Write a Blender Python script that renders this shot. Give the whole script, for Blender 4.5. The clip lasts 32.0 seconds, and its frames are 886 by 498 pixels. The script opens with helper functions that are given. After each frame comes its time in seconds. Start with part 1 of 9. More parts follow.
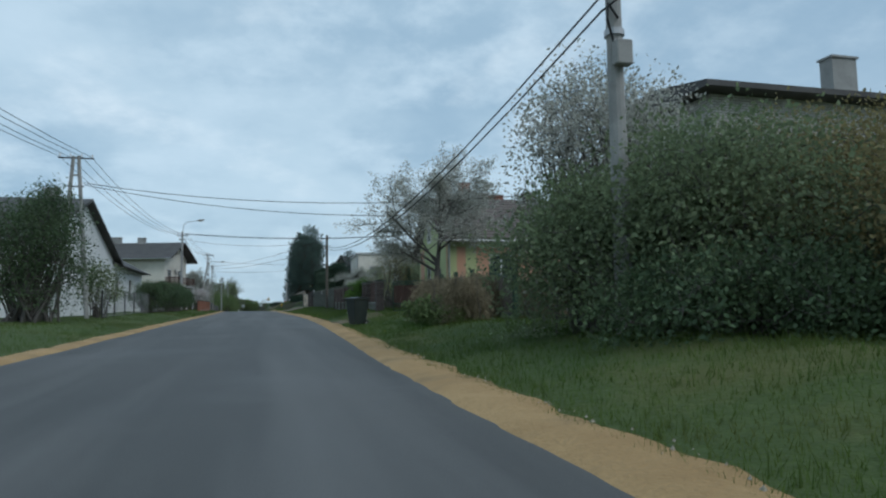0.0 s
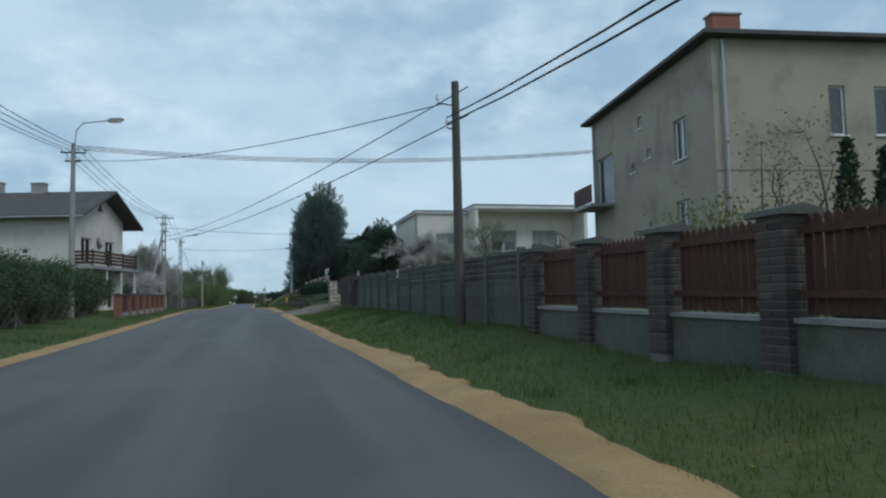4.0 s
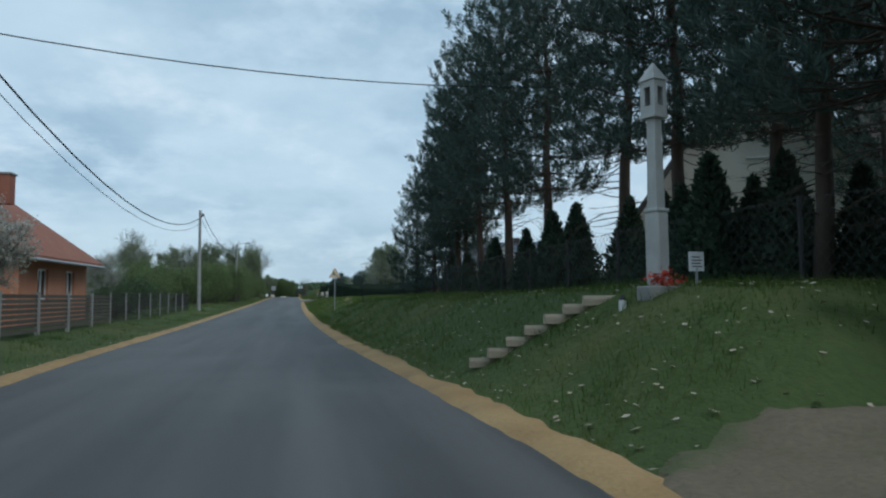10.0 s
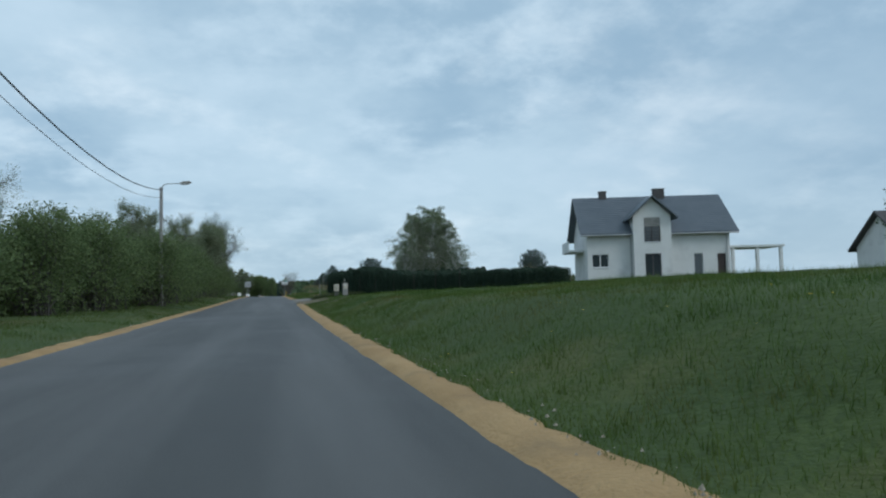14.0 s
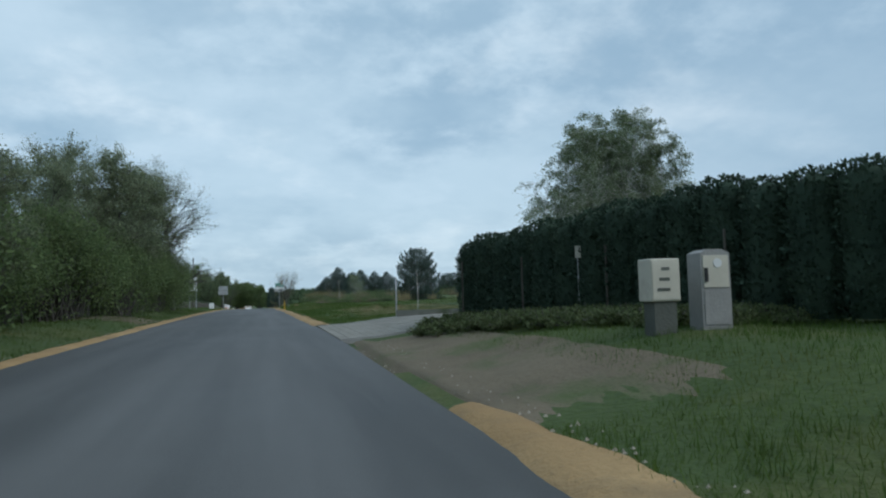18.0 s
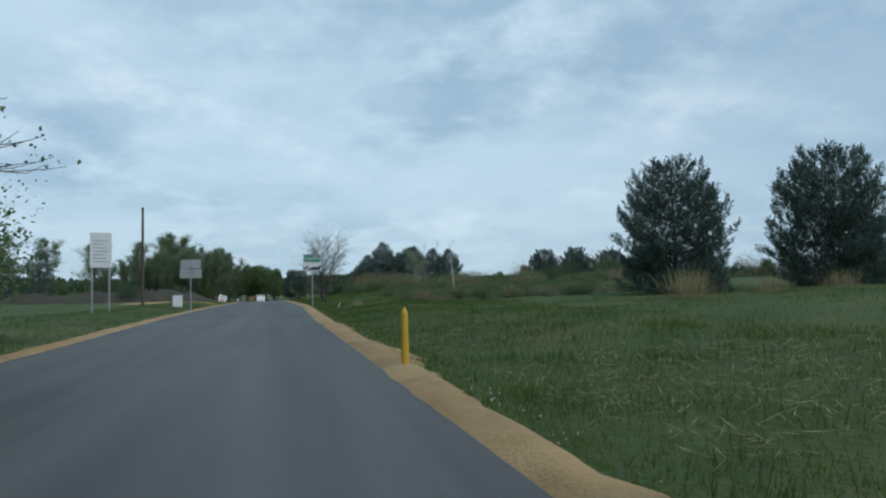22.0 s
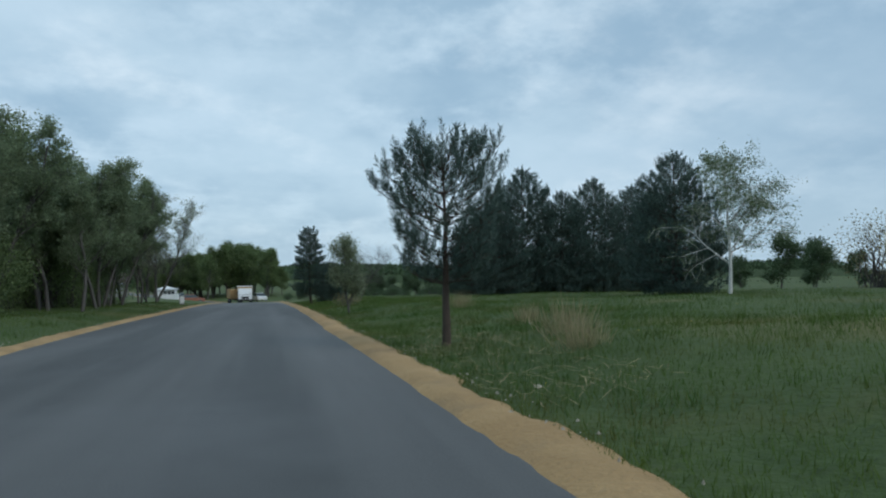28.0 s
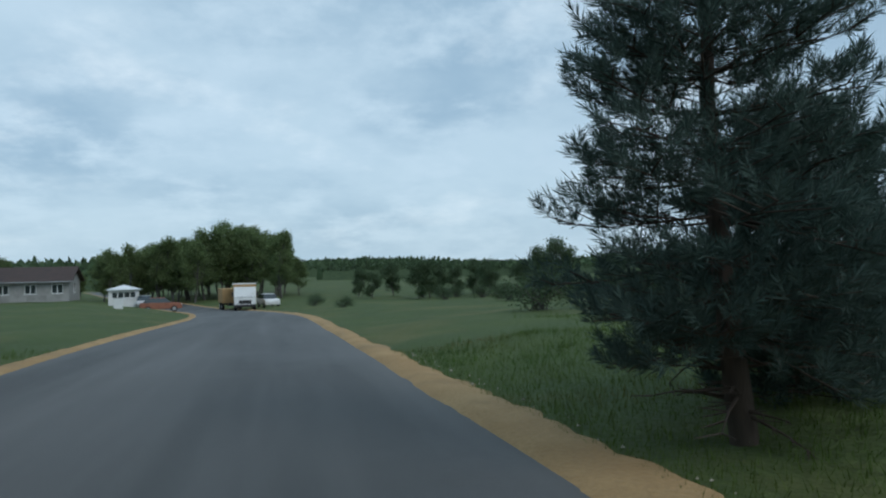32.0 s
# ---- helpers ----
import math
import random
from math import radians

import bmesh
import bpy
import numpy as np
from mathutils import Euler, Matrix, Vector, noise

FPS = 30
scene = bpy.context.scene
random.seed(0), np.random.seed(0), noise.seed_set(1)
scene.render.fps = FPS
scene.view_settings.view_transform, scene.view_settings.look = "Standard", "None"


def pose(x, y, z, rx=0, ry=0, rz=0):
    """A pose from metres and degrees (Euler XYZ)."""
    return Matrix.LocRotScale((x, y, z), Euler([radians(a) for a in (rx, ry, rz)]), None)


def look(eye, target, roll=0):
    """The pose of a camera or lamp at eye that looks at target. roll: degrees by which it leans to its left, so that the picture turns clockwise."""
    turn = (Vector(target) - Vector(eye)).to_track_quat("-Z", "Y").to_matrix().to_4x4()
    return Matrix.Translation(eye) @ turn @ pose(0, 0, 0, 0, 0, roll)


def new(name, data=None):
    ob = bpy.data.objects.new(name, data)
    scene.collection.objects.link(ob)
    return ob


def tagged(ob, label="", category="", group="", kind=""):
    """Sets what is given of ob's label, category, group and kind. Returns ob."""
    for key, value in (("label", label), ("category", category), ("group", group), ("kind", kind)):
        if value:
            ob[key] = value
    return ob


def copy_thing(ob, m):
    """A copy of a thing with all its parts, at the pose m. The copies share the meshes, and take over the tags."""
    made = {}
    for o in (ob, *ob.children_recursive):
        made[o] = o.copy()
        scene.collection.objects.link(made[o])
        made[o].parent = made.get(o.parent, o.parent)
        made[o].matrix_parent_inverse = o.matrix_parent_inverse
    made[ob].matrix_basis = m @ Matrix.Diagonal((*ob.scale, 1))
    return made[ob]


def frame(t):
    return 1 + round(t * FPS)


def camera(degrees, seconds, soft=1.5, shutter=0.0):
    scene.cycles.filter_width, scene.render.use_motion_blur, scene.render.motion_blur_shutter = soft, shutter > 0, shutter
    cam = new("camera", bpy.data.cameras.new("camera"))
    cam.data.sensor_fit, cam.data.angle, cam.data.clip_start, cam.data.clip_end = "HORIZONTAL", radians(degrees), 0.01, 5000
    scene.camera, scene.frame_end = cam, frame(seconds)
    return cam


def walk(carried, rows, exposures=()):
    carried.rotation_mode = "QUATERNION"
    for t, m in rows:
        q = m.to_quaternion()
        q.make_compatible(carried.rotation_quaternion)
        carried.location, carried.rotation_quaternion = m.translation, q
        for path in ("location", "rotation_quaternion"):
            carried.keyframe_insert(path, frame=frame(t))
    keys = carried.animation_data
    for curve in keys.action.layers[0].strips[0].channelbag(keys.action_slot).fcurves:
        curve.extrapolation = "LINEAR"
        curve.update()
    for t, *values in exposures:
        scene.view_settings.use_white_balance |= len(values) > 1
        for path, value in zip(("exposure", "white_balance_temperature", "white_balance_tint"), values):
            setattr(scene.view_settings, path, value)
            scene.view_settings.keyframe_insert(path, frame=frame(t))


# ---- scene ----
cam = camera(66.0, 32.0, soft=2.2)
PATH = [
    (0, (1.78, 8.728, 0.197), (4.353, 18.351, 1.084), -0.95),
    (0.5, (1.886, 13.629, 0.221), (4.509, 23.245, 1.024), -0.63),
    (1, (1.887, 18.498, 0.371), (4.498, 28.11, 1.268), -1.17),
    (1.5, (2.07, 23.437, 0.569), (4.653, 33.061, 1.403), -1.76),
    (2, (2.032, 28.389, 0.663), (4.644, 38.005, 1.51), -1.83),
    (2.5, (2.095, 33.304, 0.817), (4.737, 42.913, 1.651), -1.98),
    (3, (2.152, 38.226, 0.937), (4.801, 47.836, 1.738), -1.66),
    (3.5, (2.215, 43.069, 1.018), (4.862, 52.685, 1.744), -1.34),
    (5.5, (2.068, 64.845, 1.12), (4.569, 74.501, 1.84), -1.17),
    (6, (2.068, 70.297, 1.214), (4.475, 79.979, 1.897), -1.10),
    (6.5, (1.994, 75.925, 1.265), (4.356, 85.62, 1.909), -1.16),
    (7, (1.926, 81.609, 1.316), (4.261, 91.311, 1.957), -1.43),
    (7.5, (1.849, 87.347, 1.35), (4.153, 97.054, 2.02), -1.19),
    (8, (1.69, 93.215, 1.412), (3.94, 102.932, 2.133), -1.47),
    (8.5, (1.51, 98.888, 1.545), (3.707, 108.611, 2.34), -0.94),
    (9, (1.286, 104.478, 1.701), (3.4, 114.225, 2.43), -0.00),
    (9.5, (0.949, 110.081, 1.78), (3.043, 119.833, 2.499), 0.06),
    (10, (0.682, 116.101, 1.838), (2.779, 125.859, 2.463), -0.37),
    (10.5, (0.556, 122.336, 1.711), (2.65, 132.101, 2.213), -0.88),
    (11, (0.319, 128.769, 1.588), (2.453, 138.522, 2.16), -0.56),
    (11.5, (0.17, 135.144, 1.451), (2.358, 144.884, 2.048), -0.48),
    (12, (0.096, 141.275, 1.351), (2.356, 150.993, 2.032), -0.61),
    (12.5, (-0.027, 147.402, 1.345), (2.291, 157.103, 2.052), -0.83),
    (13, (-0.124, 153.664, 1.312), (2.232, 163.36, 1.978), -0.87),
    (13.5, (-0.13, 159.969, 1.265), (2.242, 169.666, 1.85), -1.32),
    (14, (-0.277, 166.552, 1.359), (2.124, 176.242, 1.941), -1.30),
    (14.5, (-0.322, 173.053, 1.39), (2.117, 182.732, 1.995), -1.30),
    (15, (-0.44, 179.531, 1.434), (2.024, 189.207, 1.991), -1.09),
    (15.5, (-0.522, 186.052, 1.414), (1.952, 195.727, 1.918), -1.10),
    (17.5, (-0.442, 208.432, 1.376), (2.116, 218.076, 2.042), -1.47),
    (18, (-0.334, 214.264, 1.494), (2.214, 223.909, 2.198), -1.50),
    (18.5, (-0.316, 220.57, 1.561), (2.235, 230.219, 2.188), -2.06),
    (19, (-0.259, 226.794, 1.649), (2.267, 236.452, 2.237), -1.79),
    (19.5, (-0.225, 232.993, 1.664), (2.282, 242.659, 2.184), -1.43),
    (20, (-0.276, 239.279, 1.706), (2.224, 248.945, 2.264), -1.71),
    (20.5, (-0.246, 245.862, 1.789), (2.249, 255.527, 2.387), -1.80),
    (21, (-0.294, 252.274, 1.909), (2.162, 261.951, 2.481), -1.31),
    (21.5, (-0.318, 258.626, 1.895), (2.084, 268.319, 2.429), -1.21),
    (22, (-0.309, 264.918, 1.852), (2.019, 274.63, 2.364), -1.38),
    (22.5, (-0.506, 270.745, 1.807), (1.789, 280.462, 2.365), -0.61),
    (23, (-0.617, 276.889, 1.851), (1.673, 286.607, 2.411), -0.23),
    (23.5, (-0.728, 283.067, 1.87), (1.574, 292.782, 2.438), -0.15),
    (24, (-0.833, 289.313, 1.86), (1.49, 299.024, 2.407), -0.28),
    (24.5, (-0.893, 295.501, 1.691), (1.454, 305.203, 2.293), -0.25),
    (25, (-0.944, 302.579, 1.905), (1.449, 312.272, 2.466), -0.17),
    (25.5, (-0.984, 308.22, 1.778), (1.487, 317.892, 2.352), -1.39),
    (27.5, (-0.933, 332.652, 1.522), (1.511, 342.339, 1.952), -1.06),
    (28, (-1.011, 338.259, 1.477), (1.414, 347.953, 1.861), -0.74),
    (28.5, (-1.109, 343.787, 1.426), (1.324, 353.48, 1.778), -1.03),
    (29, (-1.135, 349.615, 1.344), (1.278, 359.311, 1.734), -1.07),
    (29.5, (-1.217, 355.45, 1.304), (1.159, 365.155, 1.708), -1.21),
    (30, (-1.324, 360.879, 1.311), (1.045, 370.587, 1.689), -0.71),
    (30.5, (-1.405, 366.26, 1.253), (0.946, 375.974, 1.59), -0.56),
    (31, (-1.474, 371.591, 1.17), (0.873, 381.305, 1.516), -0.23),
    (31.5, (-1.576, 376.814, 1.041), (0.743, 386.535, 1.399), -0.89),
    (32, (-1.708, 381.994, 0.933), (0.599, 391.72, 1.248), -1.37),
]
EXPO, KELVIN, TINT = 0.0, 6100, 8
walk(cam, [(t, look(eye, target, roll)) for t, eye, target, roll in PATH], [(0.0, EXPO, KELVIN, TINT), (32.0, EXPO, KELVIN, TINT)])

# ---- sky and light: an overcast spring evening ----
world = bpy.data.worlds.new("overcast_sky")
scene.world = world
world.use_nodes = True
_n, _l = world.node_tree.nodes, world.node_tree.links
_n.clear()


SUN_UP, SUN_ROUND = radians(42), radians(140)
_sky = _n.new("ShaderNodeTexSky")
_sky.sky_type, _sky.sun_disc, _sky.sun_elevation, _sky.sun_rotation = "NISHITA", False, SUN_UP, SUN_ROUND
_sky.air_density, _sky.dust_density = 1.0, 3.0
_co = _n.new("ShaderNodeTexCoord")
_sep = _n.new("ShaderNodeSeparateXYZ")
_l.new(_co.outputs["Generated"], _sep.inputs[0])
_up = _n.new("ShaderNodeMath")
_up.operation = "MAXIMUM"
_up.inputs[1].default_value = 0.0
_l.new(_sep.outputs[2], _up.inputs[0])
_lift = _n.new("ShaderNodeMath")
_lift.operation = "ADD"
_lift.inputs[1].default_value = 0.30
_l.new(_up.outputs[0], _lift.inputs[0])
_flat = _n.new("ShaderNodeVectorMath")
_flat.operation = "DIVIDE"
_comb = _n.new("ShaderNodeCombineXYZ")
for _i in range(3):
    _l.new(_lift.outputs[0], _comb.inputs[_i])
_l.new(_co.outputs["Generated"], _flat.inputs[0])
_l.new(_comb.outputs[0], _flat.inputs[1])


def _noise(scale, detail, rough, lo, hi, seed):
    mp = _n.new("ShaderNodeMapping")
    mp.inputs["Location"].default_value = (seed, seed * 0.7, 0)
    mp.inputs["Scale"].default_value = (1, 1, 0.35)
    nz = _n.new("ShaderNodeTexNoise")
    nz.inputs["Scale"].default_value, nz.inputs["Detail"].default_value, nz.inputs["Roughness"].default_value = scale, detail, rough
    rp = _n.new("ShaderNodeMapRange")
    rp.interpolation_type = "SMOOTHSTEP"
    rp.inputs["From Min"].default_value, rp.inputs["From Max"].default_value = lo, hi
    _l.new(_flat.outputs[0], mp.inputs[0]), _l.new(mp.outputs[0], nz.inputs["Vector"]), _l.new(nz.outputs["Fac"], rp.inputs["Value"])
    return rp.outputs[0]


def _blend(fac, a, b):
    mx = _n.new("ShaderNodeMix")
    mx.data_type = "RGBA"
    if isinstance(fac, float):
        mx.inputs[0].default_value = fac
    else:
        _l.new(fac, mx.inputs[0])
    for s, v in ((6, a), (7, b)):
        if isinstance(v, tuple):
            mx.inputs[s].default_value = (*v, 1)
        else:
            _l.new(v, mx.inputs[s])
    return mx.outputs[2]


_grey = _blend(_noise(1.3, 6, 0.55, 0.34, 0.66, 3.1), (0.305, 0.432, 0.535), (0.475, 0.60, 0.68))
_soft = _blend(_noise(4.2, 6, 0.6, 0.42, 0.72, 5.7), _grey, (0.51, 0.63, 0.71))
_lit = _blend(_noise(2.3, 8, 0.58, 0.50, 0.82, 8.3), _soft, (0.71, 0.79, 0.83))
_low = _n.new("ShaderNodeMapRange")
_low.inputs["From Min"].default_value, _low.inputs["From Max"].default_value = 0.0, 0.16
_low.inputs["To Min"].default_value, _low.inputs["To Max"].default_value = 0.55, 0.0
_l.new(_up.outputs[0], _low.inputs["Value"])
_east = _n.new("ShaderNodeMapRange")
_east.inputs["From Min"].default_value, _east.inputs["From Max"].default_value = 0.30, 0.80
_east.inputs["To Min"].default_value, _east.inputs["To Max"].default_value = 0.0, 0.62
_l.new(_sep.outputs[0], _east.inputs["Value"])
_banked = _blend(_east.outputs[0], _lit, (0.27, 0.385, 0.49))
_cloud = _blend(_low.outputs[0], _banked, (0.52, 0.64, 0.70))
_bg1, _bg2, _sum, _out = (_n.new(k) for k in ("ShaderNodeBackground", "ShaderNodeBackground", "ShaderNodeAddShader", "ShaderNodeOutputWorld"))
_bg1.inputs["Strength"].default_value = 0.012
_bg2.inputs["Strength"].default_value = 1.06
_l.new(_sky.outputs[0], _bg1.inputs[0]), _l.new(_cloud, _bg2.inputs[0])
_l.new(_bg1.outputs[0], _sum.inputs[0]), _l.new(_bg2.outputs[0], _sum.inputs[1]), _l.new(_sum.outputs[0], _out.inputs[0])

_sun = bpy.data.lights.new("sun", "SUN")
_sun.energy, _sun.angle, _sun.color = 0.9, radians(25), (1.0, 0.97, 0.93)
sun = new("sun", _sun)
sun.matrix_basis = look((0, 0, 60), (-20 * math.sin(SUN_ROUND), -20 * math.cos(SUN_ROUND), 60 - 18))

# ---- the line of the road: one profile of height and one of sideways course ----
_Y = np.arange(-60, 416, 15.0)
_Z = np.array([-0.95, -0.95, -0.95, -0.95, -0.9, -0.72, -0.48, -0.22, -0.03, 0.11, 0.3, 0.43, 0.46, 0.36, 0.23, 0.21, 0.22, 0.27, 0.33, 0.44, 0.59, 0.66, 0.7, 0.68, 0.64, 0.54, 0.4, 0.27, 0.11, -0.2, -0.51, -0.86])
_X = np.array([1.78, 1.78, 1.78, 1.78, 1.82, 1.91, 2.03, 2.1, 2.09, 1.94, 1.64, 1.18, 0.68, 0.27, -0.02, -0.23, -0.37, -0.43, -0.39, -0.32, -0.28, -0.36, -0.52, -0.71, -0.88, -0.95, -1.01, -1.13, -1.33, -1.6, -1.88, -2.15])
_fine = np.arange(-400.0, 900.0, 1.0)


def _smooth(values, sigma=7):
    k = np.exp(-0.5 * (np.arange(-25, 26) / sigma) ** 2)
    return np.convolve(np.pad(values, 25, mode="edge"), k / k.sum(), "valid")


_z = np.where(_fine < 405, np.interp(_fine, _Y, _Z), _Z[-1] - 0.036 * np.clip(_fine - 405, 0, 60))
_x = np.interp(_fine, _Y, _X)
_x = _smooth(_x) - 0.0029 * np.clip(_fine - 413, 0, 62) ** 2 - 0.32 * np.clip(_fine - 475, 0, 400)
_z = _smooth(_z)
EDGE_R, EDGE_L = 1.56, -4.35
_EY = np.array([-60, 10, 20, 37, 48, 60, 78, 89, 101, 108, 114, 120, 126, 137, 149, 174, 187, 222, 234, 247, 285, 297, 312, 326, 340, 357, 369, 380, 390, 430])
_EV = np.array([1.7, 1.7, 1.73, 2.15, 2.25, 2.1, 1.82, 1.92, 2.08, 2.22, 2.3, 2.22, 2.04, 1.68, 1.56, 1.6, 1.63, 1.72, 1.86, 1.57, 1.66, 1.8, 2.1, 1.95, 1.67, 1.58, 1.78, 1.88, 1.86, 1.6])
_edge = _smooth(np.interp(_fine, _EY, _EV) - EDGE_R, 3)


def widening(y):
    """How far the asphalt reaches past its narrowest on the right."""
    return np.interp(y, _fine, _edge)


def cx(y):
    return np.interp(y, _fine, _x)


def rz(y):
    return np.interp(y, _fine, _z)


_BY = np.array([-60, 88, 95.3, 97.2, 118, 126, 150, 170, 200, 215, 226, 234, 242, 300, 315, 334, 349, 370, 450])
_B1 = np.array([.30, .50, .45, 1.1, 1.1, 1.45, 1.2, 1.0, .75, .6, .55, .30, .2, .3, .5, .5, .28, .25, .2])
_B2 = np.array([.40, .45, .50, 1.22, 1.3, 1.55, 1.5, 1.3, 1.0, .8, .7, .45, .3, .45, 1.0, 1.0, .45, .4, .3])
_B3 = np.array([.6, .6, .6, 1.3, 1.5, 1.7, 1.8, 1.8, 1.8, 1.7, 1.6, 1.4, 1.0, .8, 1.3, 1.25, .6, .5, .3])


def bank(u, y):
    b1, b2, b3 = (np.interp(y, _BY, b) for b in (_B1, _B2, _B3))
    steps = [(2.4, 0 * b1), (5.4, b1), (9.0, b2), (35.0, b3), (90.0, b3 * 0.6), (400, 0 * b1)]
    out = np.zeros_like(b1 + u)
    for (ua, ha), (ub, hb) in zip(steps, steps[1:]):
        s = np.clip((u - ua) / (ub - ua), 0, 1)
        s = s * s * (3 - 2 * s) if ua < 5 else s
        out = np.where(u > ua, ha + (hb - ha) * s, out)
    out = out * (1 - 0.75 * np.exp(-((y - 120.0) / 1.9) ** 4) * np.clip((12 - u) / 4, 0, 1))
    left = np.clip((-u + EDGE_L - 0.6) / 2.2, 0, 1) * 0.28 + np.clip((-u - 8) / 20, 0, 1) * 0.25
    left = left + 0.75 * np.clip((y - 415) / 30, 0, 1) * np.clip((-u - 6) / 7, 0, 1)
    return np.where(u < 0, left, out)


def lay(x, y):
    """The height of the ground at a place."""
    return float(rz(y) + bank(np.array(x - cx(y)), np.array(float(y))))


def at(u, y):
    """A place on the ground: u metres right of the driver's line, y along the road."""
    x = float(cx(y) + u)
    return (x, y, lay(x, y))


# ---- small helpers for meshes ----
def mesh_np(name, verts, faces, material, smooth=False):
    """A mesh from arrays; faces all have the same number of corners."""
    verts, faces = np.asarray(verts, np.float32).reshape(-1, 3), np.asarray(faces, np.int32)
    me = bpy.data.meshes.new(name)
    n, k = faces.shape
    me.vertices.add(len(verts)), me.loops.add(n * k), me.polygons.add(n)
    me.vertices.foreach_set("co", verts.ravel())
    me.loops.foreach_set("vertex_index", faces.ravel())
    me.polygons.foreach_set("loop_start", np.arange(0, n * k, k, dtype=np.int32))
    me.polygons.foreach_set("use_smooth", np.full(n, smooth))
    me.update(calc_edges=True)
    me.materials.append(material)
    return me


def mesh_bm(name, bm, material, smooth=False):
    bmesh.ops.recalc_face_normals(bm, faces=bm.faces)
    me = bpy.data.meshes.new(name)
    bm.to_mesh(me), bm.free()
    me.materials.append(material)
    if smooth:
        for p in me.polygons:
            p.use_smooth = True
    return me


def part(name, data, material=None, parent=None, label="", smooth=False, at_pose=None):
    """One mesh object under a thing or a part; data is a bmesh or a mesh."""
    if isinstance(data, bmesh.types.BMesh):
        data = mesh_bm(name, data, material, smooth)
    ob = new(name, data)
    if parent:
        ob.parent = parent
    if at_pose is not None:
        ob.matrix_basis = at_pose
    if label:
        ob["label"] = label
    return ob


def thing(name, m, label, category, group=""):
    ob = new(name)
    ob.empty_display_size = 0.2
    ob.matrix_basis = m
    return tagged(ob, label, category, group)


def box(bm, x0, x1, y0, y1, z0, z1, bevel=0.0, m=None):
    t = Matrix.Translation(((x0 + x1) / 2, (y0 + y1) / 2, (z0 + z1) / 2)) @ Matrix.Diagonal((abs(x1 - x0), abs(y1 - y0), abs(z1 - z0), 1))
    made = bmesh.ops.create_cube(bm, size=1, matrix=(m @ t) if m else t)
    if bevel:
        edges = list({e for v in made["verts"] for e in v.link_edges})
        bmesh.ops.bevel(bm, geom=edges, offset=bevel, segments=1, affect="EDGES")
    return bm


def cuboid(*a, **k):
    return box(bmesh.new(), *a, **k)


def cyl(bm, p0, p1, r0, r1=None, sides=10):
    p0, p1 = Vector(p0), Vector(p1)
    d = p1 - p0
    m = Matrix.Translation((p0 + p1) / 2) @ d.to_track_quat("Z", "Y").to_matrix().to_4x4()
    bmesh.ops.create_cone(bm, cap_ends=True, segments=sides, radius1=r0, radius2=r0 if r1 is None else r1, depth=d.length, matrix=m)
    return bm


def rod(*a, **k):
    return cyl(bmesh.new(), *a, **k)


def prism(bm, outline, y0, y1, plane="xz"):
    """A solid from an outline in the xz (or yz, xy) plane, drawn out along the third axis."""
    put = {"xz": lambda a, b, c: (a, c, b), "yz": lambda a, b, c: (c, a, b), "xy": lambda a, b, c: (a, b, c)}[plane]
    rings = [[bm.verts.new(put(a, b, c)) for a, b in outline] for c in (y0, y1)]
    bm.faces.new(rings[0]), bm.faces.new(rings[1][::-1])
    n = len(outline)
    for i in range(n):
        bm.faces.new((rings[0][i], rings[0][(i + 1) % n], rings[1][(i + 1) % n], rings[1][i]))
    return bm


def solid(*a, **k):
    return prism(bmesh.new(), *a, **k)

